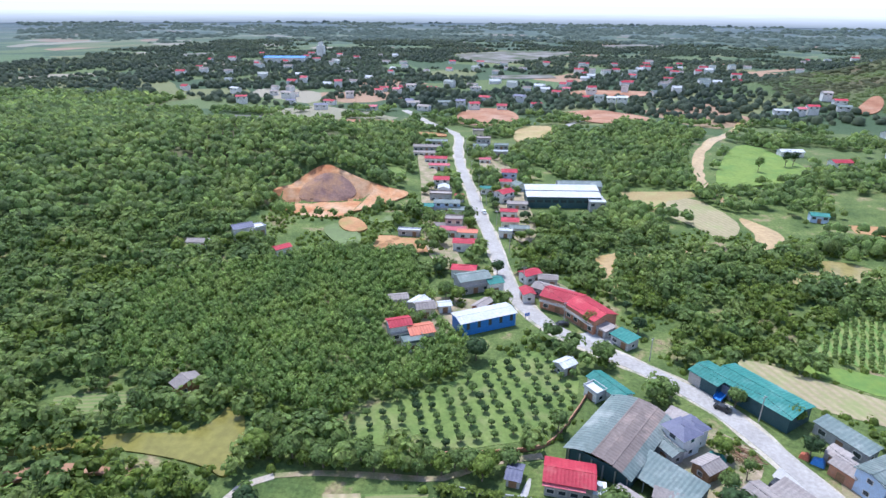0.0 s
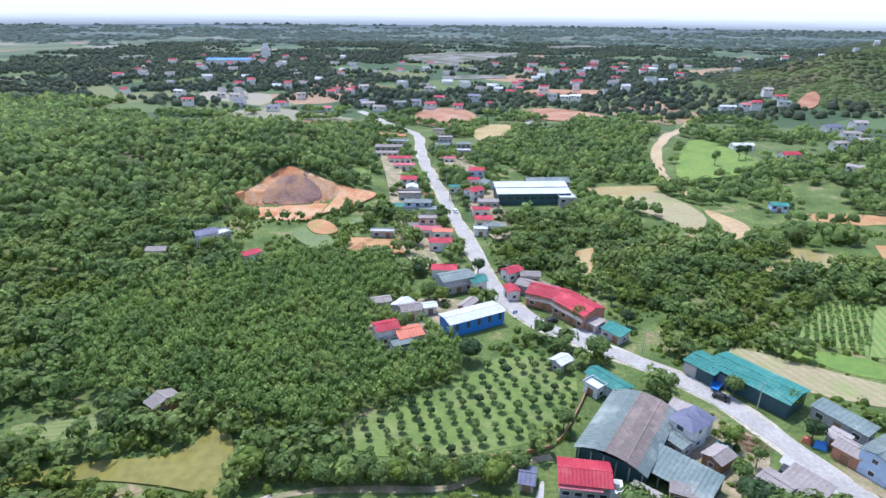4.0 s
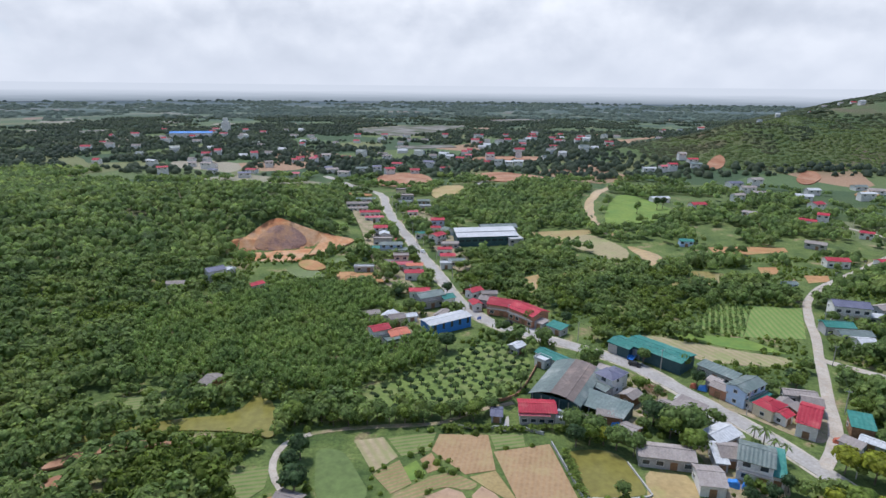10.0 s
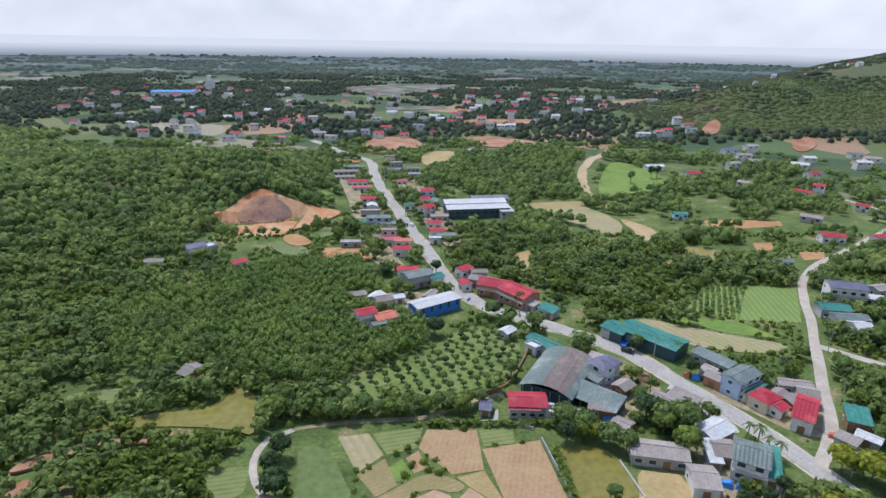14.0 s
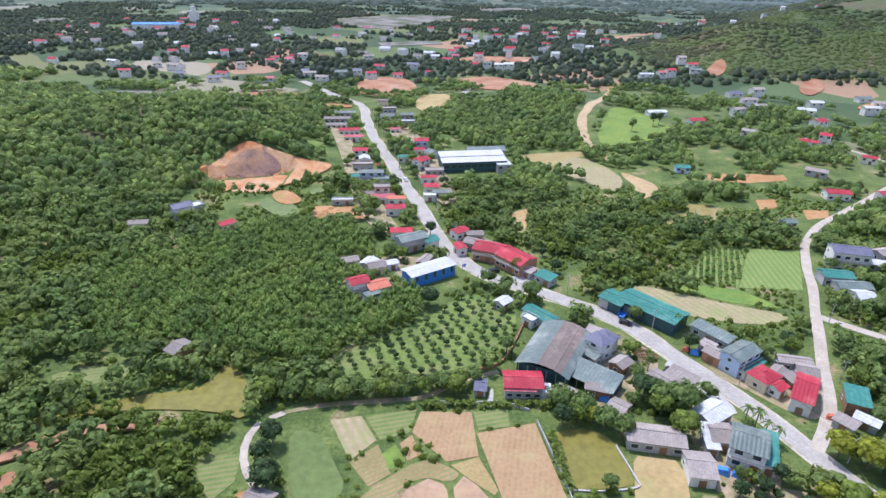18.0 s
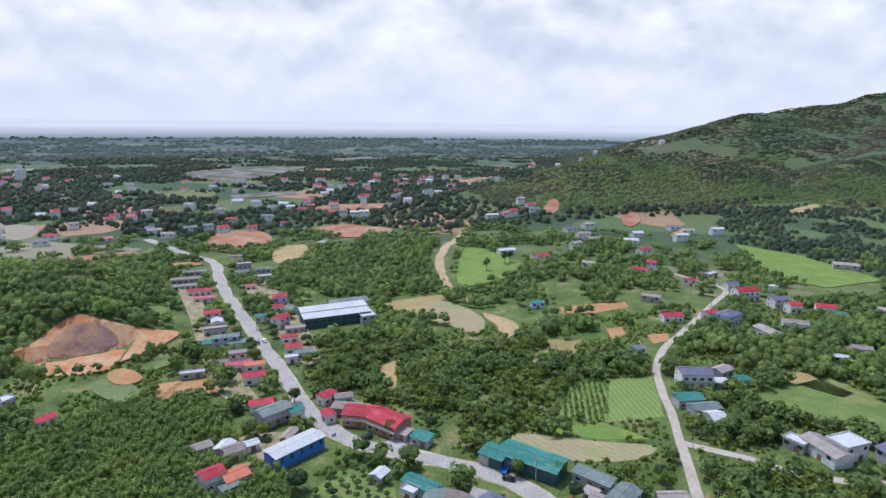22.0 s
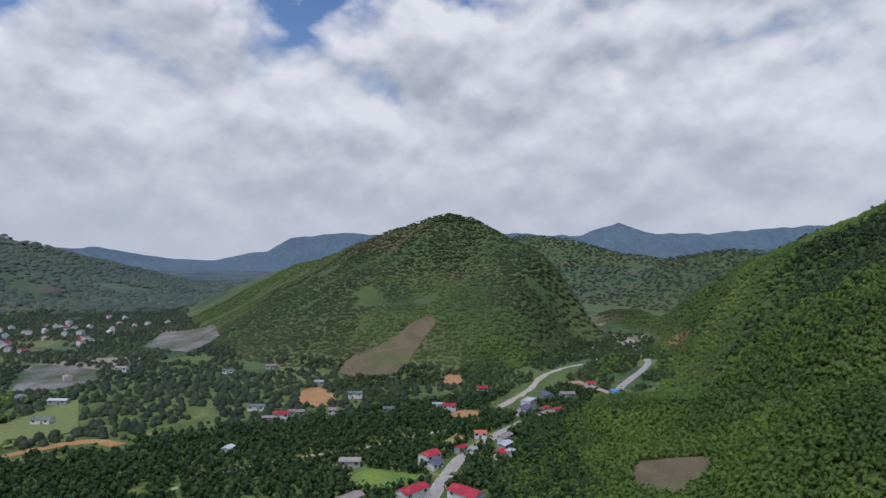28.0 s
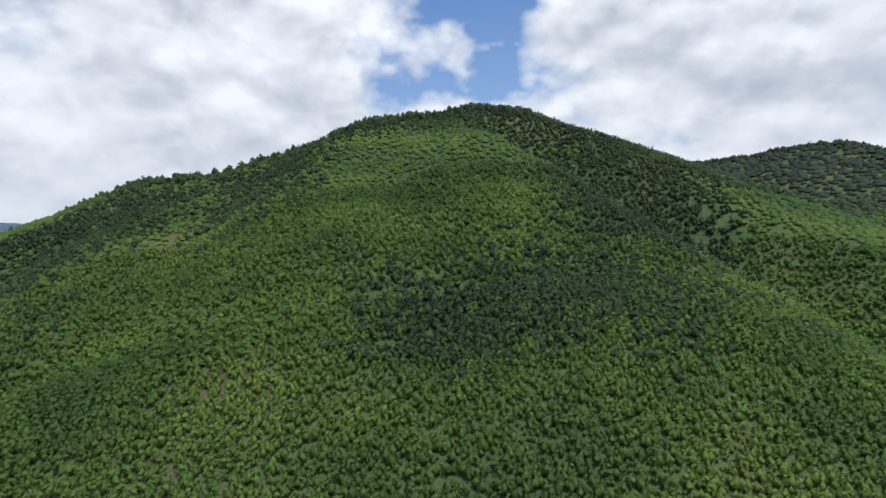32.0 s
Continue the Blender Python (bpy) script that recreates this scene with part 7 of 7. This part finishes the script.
wood("slope_wood", p[mid_], 2.05, 1.4, SLIM, M["leaf_slope"], "green young forest on the upper slope", 0.4, (0.8, 1.3))
far_ = (r >= 440) & (rs.rand(len(p)) < 0.55)
wood("slope_wood", p[far_], 2.7, 1.3, FAR, M["leaf_slope"], "green forest below the mountain crest", 0.35, (0.7, 1.0))
# old dark trees along the crest and in the hollows
for crest, _, _ in (RIDGES[6], RIDGES[8]):
    c = spline([bearing(*k)[:2] for k in crest], 4.0)
    c = np.vstack([c + rs.normal(0, 7, c.shape) for _ in range(7)])
    wood("crest_wood", c, 3.0, 2.6, COARSE, M["leaf_ridge"], "dark old trees along the mountain crest", 0.45, (0.9, 1.8))

# the pointed hill and the lower flanks
p = scatter((380, -950, 1300, 80), 6.2)
r, az = polar(p)
z = height(p[:, 0], p[:, 1])
ok = (z > 4) & (az > 90) & (az < 160) & (r < 1250) & is_free(p) & (value_noise(p[:, 0], p[:, 1], 45, 17) + 0.35 * (z < 60) > 0.16)
for poly in CLEAR:
    if poly[0][0] > 400:
        ok &= ~inside(poly, p[:, 0], p[:, 1])
# noise patches of lighter leaves, painted to look lit
lit = value_noise(p[:, 0], p[:, 1], 160, 83) + 0.25 * value_noise(p[:, 0], p[:, 1], 30, 84) > 0.68
wood("hill_wood", p[ok & ~lit], 4.9, -0.2, FAR, M["leaf_mountain"], "dark green forest on the pointed hill", 0.35, (0.3, 0.5))
wood("hill_wood", p[ok & lit], 4.7, -0.2, FAR, M["leaf_young_lit"], "lighter trees on the pointed hill, coloured as if lit", 0.35, (0.3, 0.5))
# the long mountain and its foothills
p = np.vstack([scatter((-1100, -1300, -200, -300), 11), scatter((800, -2300, 2300, -800), 19)])
r, az = polar(p)
ok = (height(p[:, 0], p[:, 1]) > 12) & (((az > 200) & (az < 250) & (r > 780)) | ((az > 120) & (az < 150) & (r > 1300)))
wood("mountain_wood", p[ok], 7.5, 1.4, FAR, M["leaf_hazed"], "dark forest on the hills behind", 0.35, (0.5, 0.8))
p = scatter((1500, -700, 3400, 900), 26)
r, az = polar(p)
ok = (az > 70) & (az < 112) & (r > 1500) & (r < 3400) & (value_noise(p[:, 0], p[:, 1], 180, 71) * 0.55 + value_noise(p[:, 0], p[:, 1], 60, 72) * 0.45 > 0.36)
wood("valley_wood", p[ok], 13.0, 2.0, FAR, M["wood_hazed"], "woods at the far end of the valley, in haze-tinted colours", 0.45, (0.4, 0.7))
# lighter leaves inside these outlines stand in for sun on the mountain side
MOUNTAIN_GREEN = [[(1591, 1167), (1731, 1073), (1760, 953), (1484, 833), (1438, 912), (1508, 1030)],
                  [(926, 1061), (1020, 1018), (823, 790), (719, 786)],
                  [(1378, 601), (1904, 656), (1699, 463), (1357, 445), (1288, 535)],
                  [(785, 711), (887, 648), (777, 580), (754, 663)]]
MOUNTAIN_BROWN = [[(1827, 1314), (2014, 1246), (1991, 1088), (1822, 1040), (1621, 1168)],
                  [(1099, 1017), (1519, 1234), (1597, 1110), (1364, 866), (1038, 755), (872, 751)],
                  [(1892, 903), (2168, 861), (1918, 769), (1767, 824)],
                  [(1762, 944), (1810, 763), (1758, 645), (1403, 643)]]
p = scatter((350, 450, 3000, 2200), 12)
r, az = polar(p)
z = height(p[:, 0], p[:, 1])
ok = (z > 10) & (az < 90) & (r < 2700) & (r >= 1300) & off_plots(p) & (value_noise(p[:, 0], p[:, 1], 260, 29) * 0.4 + value_noise(p[:, 0], p[:, 1], 70, 30) * 0.6 > 0.30)
young, dry = np.zeros(len(p), bool), np.zeros(len(p), bool)
jig = p + rs.normal(0, 14, p.shape)
for poly in MOUNTAIN_GREEN:
    young |= inside(poly, jig[:, 0], jig[:, 1])
for poly in MOUNTAIN_BROWN:
    dry |= inside(poly, jig[:, 0], jig[:, 1])
wood("mountain_wood", p[ok & ~young & ~dry], 9.0, 0.0, FAR, M["leaf_mountain"], "dark forest on the long mountain", 0.35, (0.2, 0.36))
wood("mountain_wood", p[ok & young & ~dry], 7.5, 0.2, FAR, M["leaf_young_lit"], "light green growth on the mountain side, brightened as sunlit patches", 0.35, (0.3, 0.5))
wood("mountain_scrub", p[ok & dry], 7.5, 0.2, FAR, M["scrub_dry"], "brown cleared scrub on the mountain side", 0.35, (0.3, 0.5))
p = scatter((250, 450, 1150, 1250), 6.6)
r, az = polar(p)
z = height(p[:, 0], p[:, 1])
tone = value_noise(p[:, 0], p[:, 1], 120, 29) * 0.65 + value_noise(p[:, 0], p[:, 1], 30, 30) * 0.35
ok = (z > 10) & (az < 90) & (r < 1310) & is_free(p) & off_plots(p) & (tone > 0.22)
wood("mountain_wood", p[ok & (tone < 0.52)], 4.8, 0.2, FAR, M["leaf_mountain"], "dark forest on the foothills", 0.4, (0.35, 0.55))
wood("mountain_wood", p[ok & (tone >= 0.52)], 4.6, 0.1, FAR, M["leaf_young_lit"], "lighter green young forest on the foothills", 0.4, (0.3, 0.5))
p = scatter((-1000, 640, 1700, 2300), 12)
r, az = polar(p)
z = height(p[:, 0], p[:, 1])
ok = ((az < 86) | (az > 312)) & (z < 14) & (r < 2000) & is_free(p) & off_plots(p) & (value_noise(p[:, 0], p[:, 1], 150, 19) * 0.55 + value_noise(p[:, 0], p[:, 1], 40, 20) * 0.45 > 0.37 + 0.05 * (r > 1300))
wood("plain_wood", p[ok], 4.9, 2.4, FAR, M["leaf_hazed"], "dark tree belts and groves on the wide plain", 0.45)
p = scatter((-2400, 1500, 2600, 3900), 34)
r, az = polar(p)
ok = ((az < 60) | (az > 315)) & (r > 1900) & (r < 3900) & (height(p[:, 0], p[:, 1]) < 70) & (value_noise(p[:, 0], p[:, 1], 330, 39) * 0.55 + value_noise(p[:, 0], p[:, 1], 90, 40) * 0.45 > 0.42)
wood("plain_wood", p[ok], 15.0, 2.0, FAR, M["wood_hazed"], "tree belts at the end of the plain, painted in haze tones", 0.5, (0.4, 0.7))
p = scatter((420, -260, 1600, 700), 8.5)
r, az = polar(p)
ok = (az > 40) & (az < 125) & (height(p[:, 0], p[:, 1]) < 8) & is_free(p) & off_plots(p) & (value_noise(p[:, 0], p[:, 1], 70, 22) * 0.6 + value_noise(p[:, 0], p[:, 1], 25, 23) * 0.4 > 0.29)
wood("valley_wood", p[ok], 3.4, 1.9, FAR, M["leaf_hazed"], "dark groves and hedges on the valley floor", 0.45)
# groves and dark plantations below the turning point, between the road and the hill
p = scatter((60, -330, 430, 130), 4.2)
r, az = polar(p)
mass = value_noise(p[:, 0], p[:, 1], 38, 24) * 0.6 + value_noise(p[:, 0], p[:, 1], 14, 25) * 0.4
ok = (height(p[:, 0], p[:, 1]) < 9) & is_free(p) & (az > 62) & (r > 95)
dense = ok & (az + 40 * (value_noise(p[:, 0], p[:, 1], 55, 26) - 0.5) > 80) & (mass > 0.24)
wood("valley_wood", p[ok & ~dense & (mass > 0.37)], 2.3, 2.5, SLIM, M["leaf_wood"], "green groves between small fields", 0.45)
# darker leaves here stand in for cloud shade over the plantation
wood("valley_wood", p[dense], 2.3, 2.5, SLIM, M["leaf_dark"], "dark green plantation between small fields, darkened for cloud shade", 0.45)
p = scatter((380, -650, 820, -140), 7)
r, az = polar(p)
ok = (height(p[:, 0], p[:, 1]) < 9) & is_free(p) & (az > 100) & (az < 140) & (value_noise(p[:, 0], p[:, 1], 60, 81) * 0.6 + value_noise(p[:, 0], p[:, 1], 20, 82) * 0.4 > 0.38)
wood("valley_wood", p[ok], 2.9, 2.0, COARSE, M["leaf_ridge"], "dark groves below the pointed hill", 0.45)
